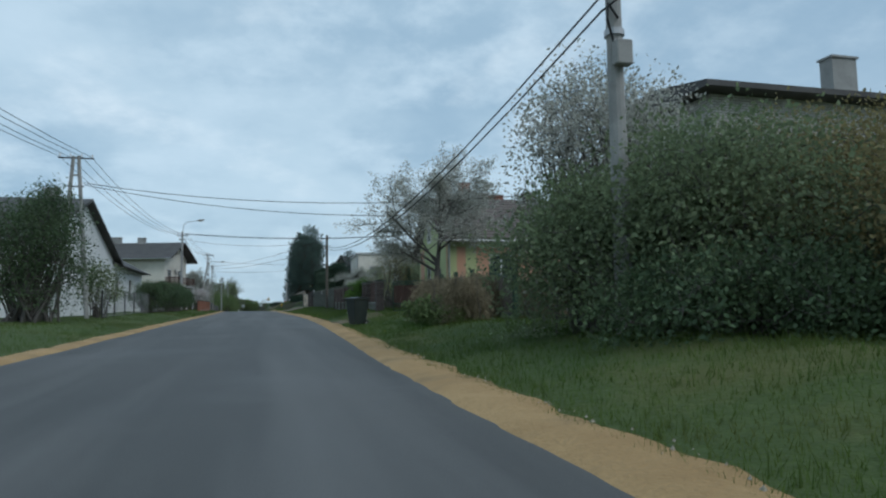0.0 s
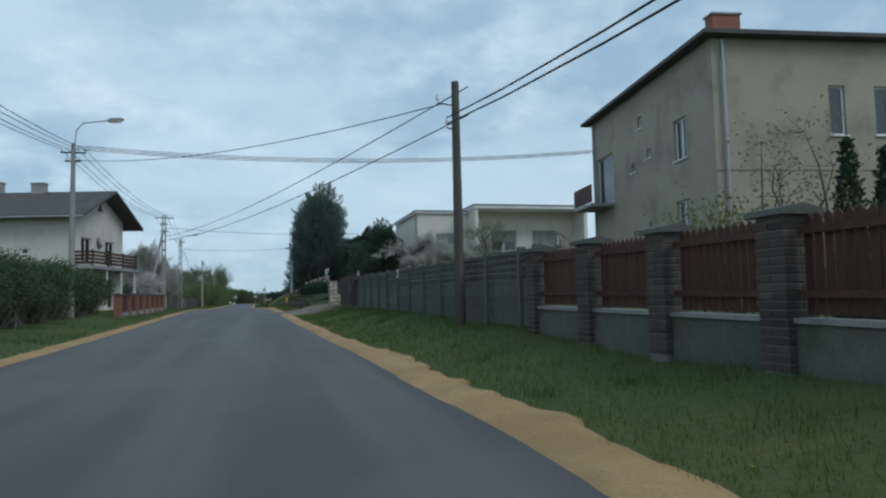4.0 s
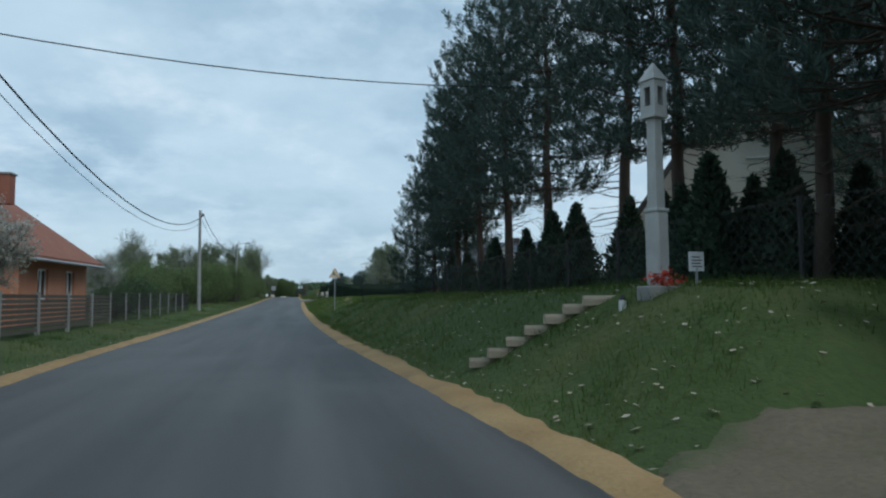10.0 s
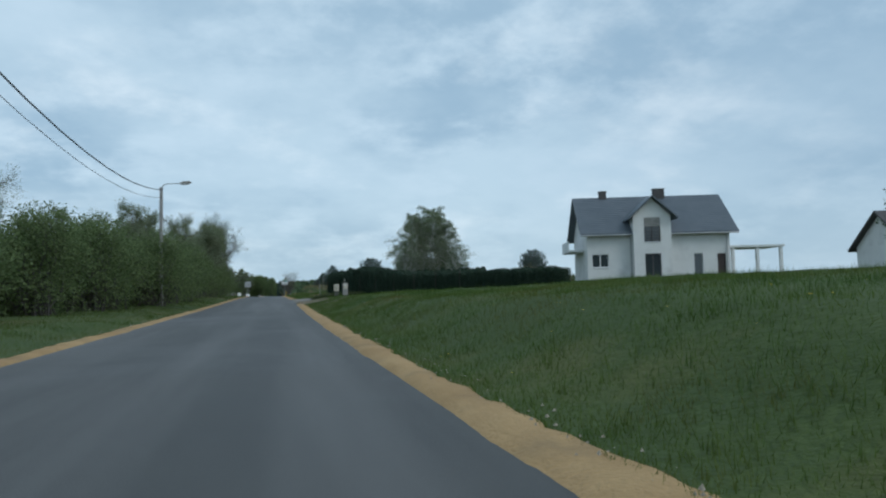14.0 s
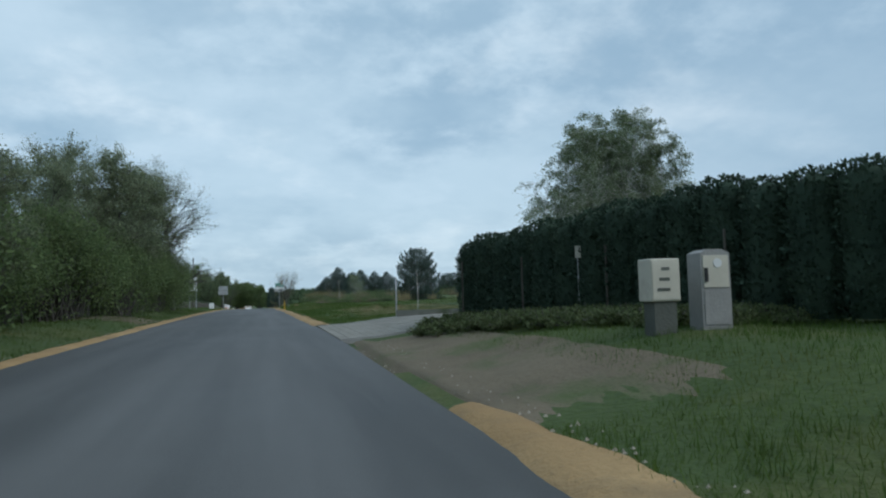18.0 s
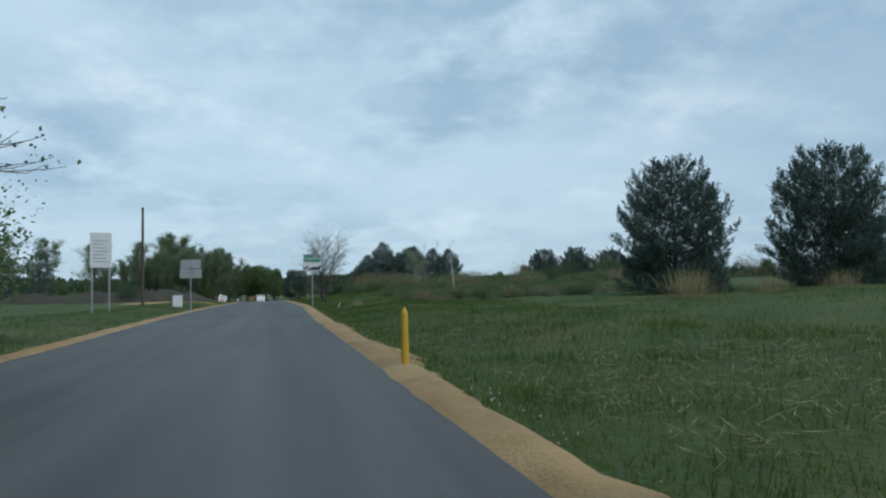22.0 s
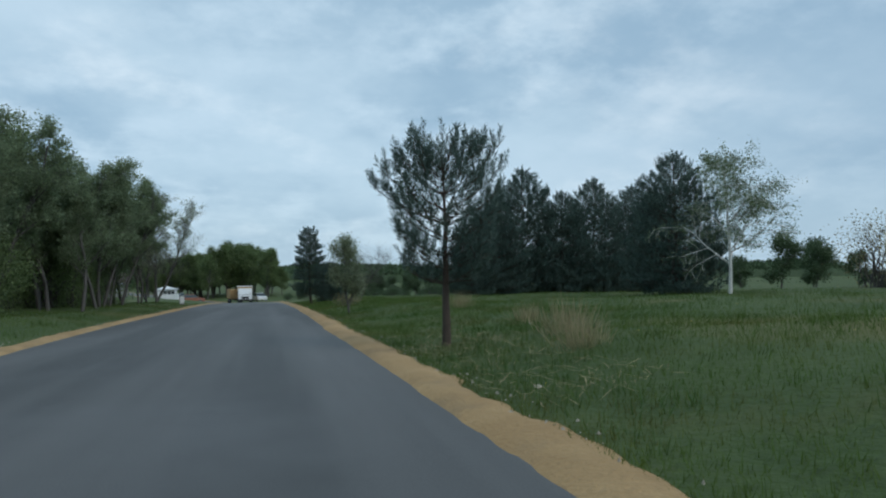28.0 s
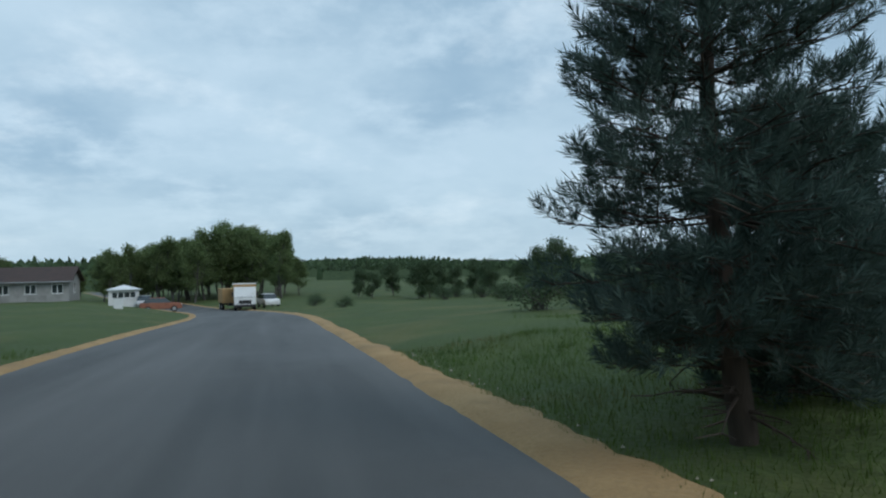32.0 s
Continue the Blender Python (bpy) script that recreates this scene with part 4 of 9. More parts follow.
def shrub_meshes(seed, w, d, h, n, leaf, foliage, bark=None, stems=9, clumps=26, aspect=0.6, twig=0.3, low=0.25, stem=1.0):
    """A loose bush: stems that fork from the ground, and leaves in clumps about their ends."""
    r = np.random.default_rng(seed)
    segs, cl = [], []
    for k in range(clumps):
        az, f = r.uniform(0, 2 * np.pi), np.sqrt(r.random())
        z = h * (low + (1 - low) * r.random() ** 0.7)
        wide = np.sqrt(max(0.05, 1 - (z / h - 0.45) ** 2 / 0.36)) if z > 0.45 * h else 0.75 + 0.5 * z / h
        cl.append((f * w / 2 * np.cos(az) * wide, f * d / 2 * np.sin(az) * wide, z * r.uniform(0.85, 1)))
    for k, c in enumerate(cl):
        base = np.array([r.normal(0, 0.12 * w), r.normal(0, 0.12 * d), 0]) * (0.7 if stems > 3 else 0.2)
        mid = (base + np.array(c)) / 2 + np.array([*(r.normal(0, 0.08 * w, 2)), 0.12 * h])
        q = [base, (base + mid) / 2 + r.normal(0, 0.03 * w, 3), mid, (mid + np.array(c)) / 2 + r.normal(0, 0.03 * w, 3), np.array(c)]
        rr = np.linspace(0.022 * h / 2.5 + 0.008, 0.005, 5) * stem
        for i in range(4):
            segs.append([*q[i], rr[i], *q[i + 1], rr[i + 1]])
        for t in range(5):
            way = r.normal(0, 1, 3) + np.array([0, 0, 0.5])
            segs.append([*c, 0.006, *(np.array(c) + way * twig * 0.6), 0.003])
    cl = np.array(cl)
    pick = r.integers(0, len(cl), n)
    rad = twig * (0.9 + w * 0.12)
    off = r.normal(0, 1, (n, 3))
    off *= (rad * 1.75 * r.random(n) ** 0.45 / (np.linalg.norm(off, axis=1) + 1e-9))[:, None] * np.array([1, 1, 0.8])
    pts = cl[pick] + off
    pts[:, 2] = np.maximum(pts[:, 2], 0.05)
    return mesh_np("trunk", *tubes(segs, 5), bark or M["bark"], True), mesh_np("crown", *leaf_cards(pts, leaf, r, off, aspect, 0.0, 2.0), foliage)


def straw_meshes(seed, w, d, h, n, length, material):
    """A dead climber hanging over a fence: drooping thin stalks in a long heap."""
    r = np.random.default_rng(seed)
    y = r.uniform(-d / 2, d / 2, n)
    top = h * (0.86 + 0.14 * np.sin(y * 2.1 + seed)) * np.sqrt(np.clip(1.04 - (2 * y / d) ** 6, 0.05, 1))
    side = r.uniform(-1, 1, n)
    z = top * np.clip(1 - np.abs(side) ** 1.6 * r.random(n) ** 0.5, 0.05, 1)
    p = np.stack([side * w / 2, y, z], -1)
    way = np.stack([np.sign(side) * 0.35 * r.random(n), r.normal(0, 0.45, n), -0.9 + 0.9 * r.random(n)], -1)
    stalk = mesh_np("stalk_mass", *leaf_cards(p, length, r, way, 0.045, 0.05, 0.8), material)
    segs = []
    for k in range(26):
        q = np.array([r.uniform(-w / 3, w / 3), r.uniform(-d / 2, d / 2), 0.0])
        for i in range(4):
            e = q + np.array([r.normal(0, 0.1), r.normal(0, 0.15), h * 0.24])
            segs.append([*q, 0.014 - 0.002 * i, *e, 0.012 - 0.002 * i])
            q = e
    return mesh_np("trunk", *tubes(segs, 5), M["bark"], True), stalk


def reed_meshes(seed, w, h, n):
    """Dead grass: thin stalks that stand up from one tuft, some of them broken over."""
    r = np.random.default_rng(seed)
    p = np.stack([r.normal(0, w / 4, n), r.normal(0, w / 4, n), np.zeros(n)], -1)
    way = np.stack([p[:, 0] * 0.5, p[:, 1] * 0.5, np.ones(n)], -1) + r.normal(0, 0.22, (n, 3)) * (1 + 2.5 * (r.random(n) < 0.15))[:, None]
    return (mesh_np("stalk_mass", *leaf_cards(p, h * 0.8, r, way, 0.014, 0.0, 0.25), M["dry"]),)


def plant(name, meshes, m, label, category, group="", names=("trunk", "crown")):
    ob = thing(name, m, label, category, group)
    for nm, me in zip(names, meshes):
        if me:
            part(nm, me, None, ob)
    return ob


def stand(u, y, scale=1.0, turn=0.0, sink=0.05):
    x, yy, z = at(u, y)
    return pose(x, yy, z - sink, 0, 0, turn) @ Matrix.Diagonal((scale, scale, scale, 1))


def stand_xy(x, y, scale=1.0, turn=0.0, sink=0.05):
    return stand(x - float(cx(y)), y, scale, turn, sink)


def copies(first, spots):
    """Copies of a plant at further spots (u, y, scale, turn)."""
    for u, y, s, t in spots:
        first.scale, keep = (1, 1, 1), first.scale.copy()
        ob = copy_thing(first, stand(u, y, s, t))
        first.scale = keep
    return first

# ---- buildings ----
def wall_with_openings(length, z0, z1, thick, holes):
    """A wall along local x (outer face at y = 0, thickness behind it), with openings (x0, x1, za, zb) right through."""
    bm = bmesh.new()
    xs = sorted({0.0, length, *[h[0] for h in holes], *[h[1] for h in holes]})
    zs = sorted({z0, z1, *[h[2] for h in holes], *[h[3] for h in holes]})
    for xa, xb in zip(xs, xs[1:]):
        run = None
        for za, zb in zip(zs, zs[1:]):
            mx, mz = (xa + xb) / 2, (za + zb) / 2
            if any(h[0] < mx < h[1] and h[2] < mz < h[3] for h in holes):
                if run:
                    box(bm, xa, xb, 0, thick, *run)
                run = None
            else:
                run = (run[0] if run else za, zb)
        if run:
            box(bm, xa, xb, 0, thick, *run)
    return bm


def window_part(parent, x0, x1, z0, z1, m, thick=0.3, bars=1, frame="frame_white", sill=True, shutter=0.0, curtain=False, name="window"):
    """A window in an opening: frame with a mullion, panes set back, a sill that stands out."""
    f = M[frame]
    bm = bmesh.new()
    w = 0.07
    y0, y1 = 0.10, 0.17
    box(bm, x0, x1, y0, y1, z0, z0 + w), box(bm, x0, x1, y0, y1, z1 - w, z1)
    box(bm, x0, x0 + w, y0, y1, z0 + w, z1 - w), box(bm, x1 - w, x1, y0, y1, z0 + w, z1 - w)
    for i in range(1, bars + 1):
        c = x0 + (x1 - x0) * i / (bars + 1)
        box(bm, c - 0.045, c + 0.045, y0, y1, z0 + w, z1 - w)
    win = part(name, bm, f, parent, at_pose=m)
    for i in range(bars + 1):
        a = x0 + w + (x1 - x0 - 2 * w) * i / (bars + 1)
        b = x0 + w + (x1 - x0 - 2 * w) * (i + 1) / (bars + 1)
        part("pane", cuboid(a, b, 0.13, 0.142, z0 + w, z1 - w), M["glass"], win)
    if sill:
        part("sill", cuboid(x0 - 0.06, x1 + 0.06, -0.07, 0.10, z0 - 0.05, z0 - 0.004), M["frame_white"], win)
    if shutter:
        bm = bmesh.new()
        zz = z1 - 0.01
        while zz > z1 - shutter * (z1 - z0):
            box(bm, x0 + 0.02, x1 - 0.02, 0.045, 0.075, zz - 0.055, zz - 0.006)
            zz -= 0.06
        part("roller_shutter", bm, M["concrete"], win, "pale grey roller shutter pulled part of the way down")["kind"] = "stuff"
    return win


def facing(x, y, z, turn):
    return pose(x, y, z, 0, 0, turn)


def house_walls(parent, w, d, z1, material, holes, thick=0.3, labels=None, z0=-0.6):
    """Four walls round a plan w by d: south (local y = 0), east, north, west. holes: wall name to openings; a fifth and
    sixth value give the number of mullions and the part of it that a roller shutter covers."""
    frames = {"south": facing(0, 0, 0, 0), "east": facing(w, 0, 0, 90), "north": facing(w, d, 0, 180), "west": facing(0, d, 0, 270)}
    for side, m in frames.items():
        L = w if side in ("south", "north") else d
        inset = 0 if side in ("south", "north") else thick
        hs = [tuple(h[:4]) for h in holes.get(side, ())]
        bm = wall_with_openings(L, z0, z1, thick, hs)
        if inset:
            bm.free()
            bm = wall_with_openings(L - 2 * thick, z0, z1, thick, [(h[0] - thick, h[1] - thick, h[2], h[3]) for h in hs])
            bmesh.ops.translate(bm, verts=bm.verts, vec=(thick, 0, 0))
        mats = material if isinstance(material, dict) else {}
        part("wall", bm, M[mats.get(side, mats.get("", None)) if mats else material], parent, at_pose=m)
        for h in holes.get(side, ()):
            if len(h) > 6 and h[6] == "door":
                dr = part("door", cuboid(h[0], h[1], 0.1, 0.16, h[2], h[3]), M["sheet_brown"], parent, at_pose=m)
                part("handle", cuboid(h[0] + 0.08, h[0] + 0.11, 0.06, 0.1, h[2] + 1.0, h[2] + 1.14), M["steel"], dr)
            else:
                window_part(parent, *h[:4], m, bars=h[4] if len(h) > 4 else 1, shutter=h[5] if len(h) > 5 else 0)
    part("floor_slab", cuboid(thick, w - thick, thick, d - thick, -0.05, 0.05), M["concrete"], parent)
    return frames


def gable_roof(parent, w, d, eave, ridge, material, axis="x", over=0.45, over_end=0.4, ridge_at=0.5, thick=0.16, tiles=0.0, north_eave=None, gable_mat=None, wall=0.3):
    """Two slopes. axis: the ridge's direction. ridge_at: where across the plan it lies."""
    span, run = (d, w) if axis == "x" else (w, d)
    e2 = eave if north_eave is None else north_eave
    rp = span * ridge_at
    slopes = [((0, eave), (rp, ridge)), ((span, e2), (rp, ridge))]
    for (a, za), (b, zb) in slopes:
        s = 1 if a < b else -1
        k = (zb - za) / abs(b - a)
        a2, z2 = a - s * over, za - k * over
        up = thick / math.cos(math.atan(k))
        prof = [(a2, z2), (b, zb), (b, zb + up), (a2, z2 + up)]
        if axis == "x":
            bm = solid(prof, -over_end, run + over_end, "yz")
        else:
            bm = solid(prof, -over_end, run + over_end, "xz")
        slope = part("roof_slope", bm, M[material], parent)
        if tiles:
            n = int(math.hypot(b - a2, zb - z2) / tiles)
            bm = bmesh.new()
            for i in range(n):
                f0, f1 = i / n, (i + 0.9) / n
                p = [(a2 + (b - a2) * f, z2 + (zb - z2) * f + up) for f in (f0, f1)]
                lift = 0.035
                q = [(p[0][0], p[0][1] - 0.01), (p[1][0], p[1][1] - 0.01), (p[1][0], p[1][1] + 0.004), (p[0][0], p[0][1] + lift)]
                prism(bm, q, -over_end, run + over_end, "yz" if axis == "x" else "xz")
            part("tile_layer", bm, M[material], slope)["kind"] = "stuff"
        bm = bmesh.new()
        gy = (a2, z2)
        if axis == "x":
            cyl(bm, (-over_end, gy[0] - s * 0.06, gy[1] + 0.02), (run + over_end, gy[0] - s * 0.06, gy[1] + 0.02), 0.065, sides=8)
        else:
            cyl(bm, (gy[0] - s * 0.06, -over_end, gy[1] + 0.02), (gy[0] - s * 0.06, run + over_end, gy[1] + 0.02), 0.065, sides=8)
        part("gutter", bm, M["steel"], parent)
    for c in ((0.0, wall), (run - wall, run)):
        low = min(eave, e2)
        outline = [(0.02, low), (0.02, eave), (rp, ridge - 0.02), (span - 0.02, e2), (span - 0.02, low)]
        if abs(eave - low) < 1e-3:
            outline = outline[1:]
        if abs(e2 - low) < 1e-3:
            outline = outline[:-1]
        bm = solid(outline, c[0] + 0.003, c[1] - 0.003, "yz" if axis == "x" else "xz")
        part("gable", bm, gable_mat or M["plaster"], parent)


def hip_roof(parent, w, d, eave, top, material, over=0.5, thick=0.14):
    bm = bmesh.new()
    a = [(-over, -over), (w + over, -over), (w + over, d + over), (-over, d + over)]
    L = min(w, d) / 2
    if w >= d:
        r = [(L, d / 2), (w - L, d / 2)]
    else:
        r = [(w / 2, L), (w / 2, d - L)]
    lo = [bm.verts.new((x, y, eave - 0.1)) for x, y in a]
    mid = [bm.verts.new((x, y, eave + thick - 0.1)) for x, y in a]
    hi = [bm.verts.new((x, y, top)) for x, y in r]
    bm.faces.new(lo[::-1])
    for i in range(4):
        bm.faces.new((lo[i], lo[(i + 1) % 4], mid[(i + 1) % 4], mid[i]))
    if w >= d:
        bm.faces.new((mid[0], mid[1], hi[1], hi[0])), bm.faces.new((mid[1], mid[2], hi[1]))
        bm.faces.new((mid[2], mid[3], hi[0], hi[1])), bm.faces.new((mid[3], mid[0], hi[0]))
    else:
        bm.faces.new((mid[0], mid[1], hi[0])), bm.faces.new((mid[1], mid[2], hi[1], hi[0]))
        bm.faces.new((mid[2], mid[3], hi[1])), bm.faces.new((mid[3], mid[0], hi[0], hi[1]))
    return part("roof", bm, M[material], parent)


def chimney(parent, x, y, z0, z1, w=0.6, d=0.5, material="brick_red"):
    bm = cuboid(x - w / 2, x + w / 2, y - d / 2, y + d / 2, z0, z1)
    ch = part("chimney", bm, M[material], parent)
    part("chimney_cap", cuboid(x - w / 2 - 0.06, x + w / 2 + 0.06, y - d / 2 - 0.06, y + d / 2 + 0.06, z1, z1 + 0.08), M["concrete"], ch)
    return ch


def downpipe(parent, x, y, z0, z1):
    part("downpipe", rod((x, y, z0), (x, y, z1), 0.05, sides=8), M["steel"], parent)


# -- grey brick house behind the first bushes, with a balcony
gz = lay(16, 30)
hs = thing("house", pose(15.1, 26.4, gz, 0, 0, 0), "grey lime-brick two-storey house with dark roof, balcony and chimney", "house")
house_walls(hs, 11.0, 4.9, 6.7, "brick_grey", {"south": [(2.6, 4.2, 3.6, 5.0), (7.4, 8.9, 3.6, 5.0), (2.6, 4.2, 0.9, 2.3)], "west": [(1.7, 2.6, 3.0, 5.1, 0), (3.4, 4.3, 3.9, 5.2, 0)]})
part("roof", solid([(-0.7, 6.72), (5.6, 6.72), (5.6, 6.9), (2.4, 7.5), (-0.7, 6.9)], -0.6, 11.4, "yz"), M["roof_dark"], hs)
chimney(hs, 7.6, 2.6, 7.0, 9.3, 1.1, 0.6, "concrete")
bal = part("balcony", cuboid(-1.3, -0.004, 0.2, 3.2, 2.55, 2.72), M["concrete"], hs)
part("balcony_parapet", cuboid(-1.3, -1.2, 0.2, 3.2, 2.72, 3.65), M["roof_dark"], bal)
part("balcony_parapet", cuboid(-1.2, -0.004, 3.1, 3.2, 2.72, 3.65), M["roof_dark"], bal)
part("annex", wall_with_openings(4.9, -0.6, 6.0, 0.3, [(1.6, 2.4, 3.7, 5.0), (3.4, 4.2, 1.0, 2.2)]), M["brick_grey"], hs, at_pose=pose(2.6, 9.8, 0, 0, 0, 270))
for a, b, c, d in ((1.6, 2.4, 3.7, 5.0), (3.4, 4.2, 1.0, 2.2)):
    window_part(hs, a, b, c, d, pose(2.6, 9.8, 0, 0, 0, 270), bars=0)
part("annex", cuboid(2.9, 11.0, 9.5, 9.8, -0.6, 6.0), M["brick_grey"], hs)
part("annex_roof", cuboid(2.1, 11.4, 4.91, 10.3, 6.02, 6.2), M["roof_dark"], hs)
bracket = part("cable_bracket", rod((2.6, 9.2, 5.2), (1.5, 9.2, 5.2), 0.03), M["iron"], hs)
for k in (1.55, 1.85, 2.15):
    part("insulator", rod((k, 9.2, 5.20), (k, 9.2, 5.42), 0.045, 0.03), M["white_paint"], bracket)

# -- single-storey salmon and green house
gz = lay(12, 44)
hs = thing("house", pose(11.35, 43.6, gz, 0, 0, 0), "salmon and yellow-green plastered house with grey tiled roof", "house")
house_walls(hs, 11.3, 6.6, 3.95, {"south": "plaster_pink", "west": "plaster_green", "": "plaster_green"},
            {"south": [(2.35, 3.75, 1.55, 2.95), (6.9, 8.3, 1.55, 2.95), (9.4, 10.4, 1.6, 2.9, 0)], "west": [(4.1, 5.2, 0.15, 2.3, 0, 0, "door"), (1.6, 2.9, 1.3, 2.6)]})
part("plinth", cuboid(-0.04, 11.34, -0.04, 6.64, -0.6, 0.45), M["concrete"], hs)
for a, b in ((-0.012, 0.5), (1.0, 1.6), (8.6, 9.0)):
    part("painted_panel", cuboid(a, b, -0.013, 0.0, 0.5, 3.9), M["plaster_green"], hs, "yellow-green painted wall panel")
part("painted_panel", cuboid(-0.012, 11.31, -0.016, -0.001, 3.35, 3.94), M["plaster_green"], hs, "yellow-green painted band under the eaves")
gable_roof(hs, 11.3, 6.6, 3.95, 6.35, "roof_tile", "x", 0.5, 0.45, 0.53, tiles=0.33, north_eave=3.5, gable_mat=M["plaster_green"])
chimney(hs, 3.2, 3.9, 5.8, 6.9, 0.9, 0.5, "roof_tile"), chimney(hs, 6.0, 3.3, 5.6, 6.9, 0.6, 0.5, "roof_tile"), chimney(hs, 0.9, 4.3, 5.4, 7.2, 0.45, 0.45, "brick_red")
for a, b, c, d in ((3.56, 3.64, 3.88, 4.88), (4.32, 4.40, 3.88, 4.88), (3.64, 4.32, 3.88, 3.96), (3.64, 4.32, 4.80, 4.88)):
    part("attic_window_surround", cuboid(-0.03, 0.0, a, b, c, d), M["plaster"], hs)
part("attic_window_glass", cuboid(-0.02, -0.006, 3.64, 4.32, 3.96, 4.80), M["glass"], hs)
for a, b, c, d in ((3.64, 3.69, 3.96, 4.80), (3.96, 4.0, 3.96, 4.80), (4.27, 4.32, 3.96, 4.80), (3.64, 4.32, 3.96, 4.01), (3.64, 4.32, 4.75, 4.80)):
    part("attic_window_frame", cuboid(-0.035, -0.021, a, b, c, d), M["frame_white"], hs)
part("painted_panel", cuboid(-0.014, 0.0, 5.3, 6.3, 0.5, 3.6), M["plaster_pink"], hs, "salmon painted wall panel")
downpipe(hs, 0.06, -0.12, 0.1, 3.7)
rail = part("terrace_rail", cuboid(11.4, 12.6, 0.2, 0.28, 3.3, 3.38), M["wood_grey"], hs)
for a, b in (((11.4, 0.24, 2.6), (12.6, 0.24, 3.3)), ((12.6, 0.24, 2.6), (11.4, 0.24, 3.3)), ((12.6, 0.24, 2.4), (12.6, 0.24, 3.5))):
    part("brace", rod(a, b, 0.035), M["wood_grey"], rail)

# -- tall grey-brown rendered house
gz = lay(16, 67)
hs = thing("house", pose(16.75, 67.2, gz + 0.5, 0, 0, -8), "grey-brown rendered two-storey house with shallow roof and loggia", "house")
house_walls(hs, 11.6, 11.5, 8.55, "plaster_grey", {
    "south": [(4.15, 4.75, 5.25, 6.95, 0), (5.85, 6.45, 5.25, 6.95, 0), (4.25, 4.85, 2.1, 3.85, 0), (6.0, 6.6, 2.1, 3.85, 0)],
    "west": [(8.6, 9.6, 4.9, 6.4), (8.6, 9.6, 1.9, 3.4), (0.5, 2.6, 4.3, 6.6, 0), (5.4, 5.8, 6.9, 7.4, 0), (6.2, 6.6, 5.5, 5.9, 0), (4.6, 5.0, 5.2, 5.6, 0), (6.2, 6.6, 2.5, 2.9, 0), (4.6, 5.0, 2.3, 2.7, 0)]})
hip_roof(hs, 11.6, 11.5, 8.6, 9.9, "roof_dark", 0.45)
part("string_course", cuboid(-0.03, 11.63, -0.03, 0.0, 4.05, 4.16), M["plaster_grey"], hs)
part("string_course", cuboid(-0.03, 11.63, -0.03, 0.0, 0.9, 1.0), M["concrete"], hs)
downpipe(hs, 0.35, -0.1, 0.2, 8.4), downpipe(hs, 11.2, -0.1, 0.2, 8.4), downpipe(hs, -0.1, 11.2, 0.2, 8.4)
chimney(hs, 3.4, 5.0, 9.0, 11.4, 1.2, 0.6, "brick_red"), chimney(hs, 6.4, 5.6, 9.2, 10.3, 1.9, 0.6, "brick_red")
bal = part("balcony", cuboid(-1.1, 0.0, 9.0, 11.4, 4.1, 4.25), M["concrete"], hs)
part("balcony_rail", cuboid(-1.1, -1.04, 9.0, 11.4, 4.3, 5.1), M["wood_brown"], bal)

# -- flat-roofed white modern house
gz = lay(16, 100)
hs = thing("house", pose(14.5, 100.8, 0.95, 0, 0, -1), "white flat-roofed two-storey house with deep loggia and roller shutters", "house")
house_walls(hs, 4.2, 9.0, 6.9, "plaster", {"south": [(1.5, 3.3, 3.5, 5.3, 1, 0.6)], "west": [(6.9, 8.0, 0.3, 2.4, 0, 0, "door"), (3.0, 4.2, 0.9, 2.2)]})
part("flat_roof", cuboid(-0.2, 4.2, -0.2, 9.2, 6.9, 7.05), M["plaster_white"], hs)
part("wall", wall_with_openings(9.6, -0.6, 7.1, 0.3, [(2.0, 4.2, 3.5, 5.6), (5.6, 7.8, 3.5, 5.6), (2.0, 4.0, 0.6, 2.4)]), M["plaster"], hs, at_pose=pose(4.2, 0.2, 0))
for a, b, s in ((2.0, 4.2, 0.45), (5.6, 7.8, 0.75)):
    window_part(hs, a, b, 3.5, 5.6, pose(4.2, 0.2, 0), bars=1, shutter=s)
window_part(hs, 2.0, 4.0, 0.6, 2.4, pose(4.2, 0.2, 0), bars=1)
part("wall", cuboid(13.5, 13.8, 0.2, 9.0, -0.6, 7.1), M["plaster"], hs), part("wall", cuboid(4.2, 13.5, 8.7, 9.0, -0.6, 7.1), M["plaster"], hs)
part("side_screen", cuboid(4.2, 4.5, -1.9, 0.19, 2.8, 7.1), M["plaster"], hs), part("side_screen", cuboid(13.5, 13.8, -1.9, 0.19, 2.8, 7.1), M["plaster"], hs)
part("loggia_floor", cuboid(4.2, 13.8, -1.9, 0.19, 2.6, 2.8), M["plaster"], hs)
part("flat_roof", cuboid(4.1, 13.95, -2.05, 9.2, 7.1, 7.35), M["plaster_white"], hs), part("roof_edge", cuboid(4.05, 14.0, -2.1, 9.25, 7.35, 7.42), M["roof_dark"], hs)
part("roof_edge", cuboid(-0.25, 4.05, -0.25, 9.25, 7.05, 7.12), M["roof_dark"], hs)
rl = part("loggia_rail", rod((4.5, -1.85, 3.75), (13.5, -1.85, 3.75), 0.03), M["steel"], hs)
for k in range(5):
    part("rail_bar", rod((4.5, -1.85, 3.0 + 0.17 * k), (13.5, -1.85, 3.0 + 0.17 * k), 0.014, sides=6), M["steel"], rl)
downpipe(hs, -0.08, 0.3, 0.1, 6.8), downpipe(hs, -0.08, 8.8, 0.1, 6.8)
wing = part("low_wing", cuboid(-2.6, 0.0, 5.6, 9.6, -0.6, 2.55), M["plaster"], hs)
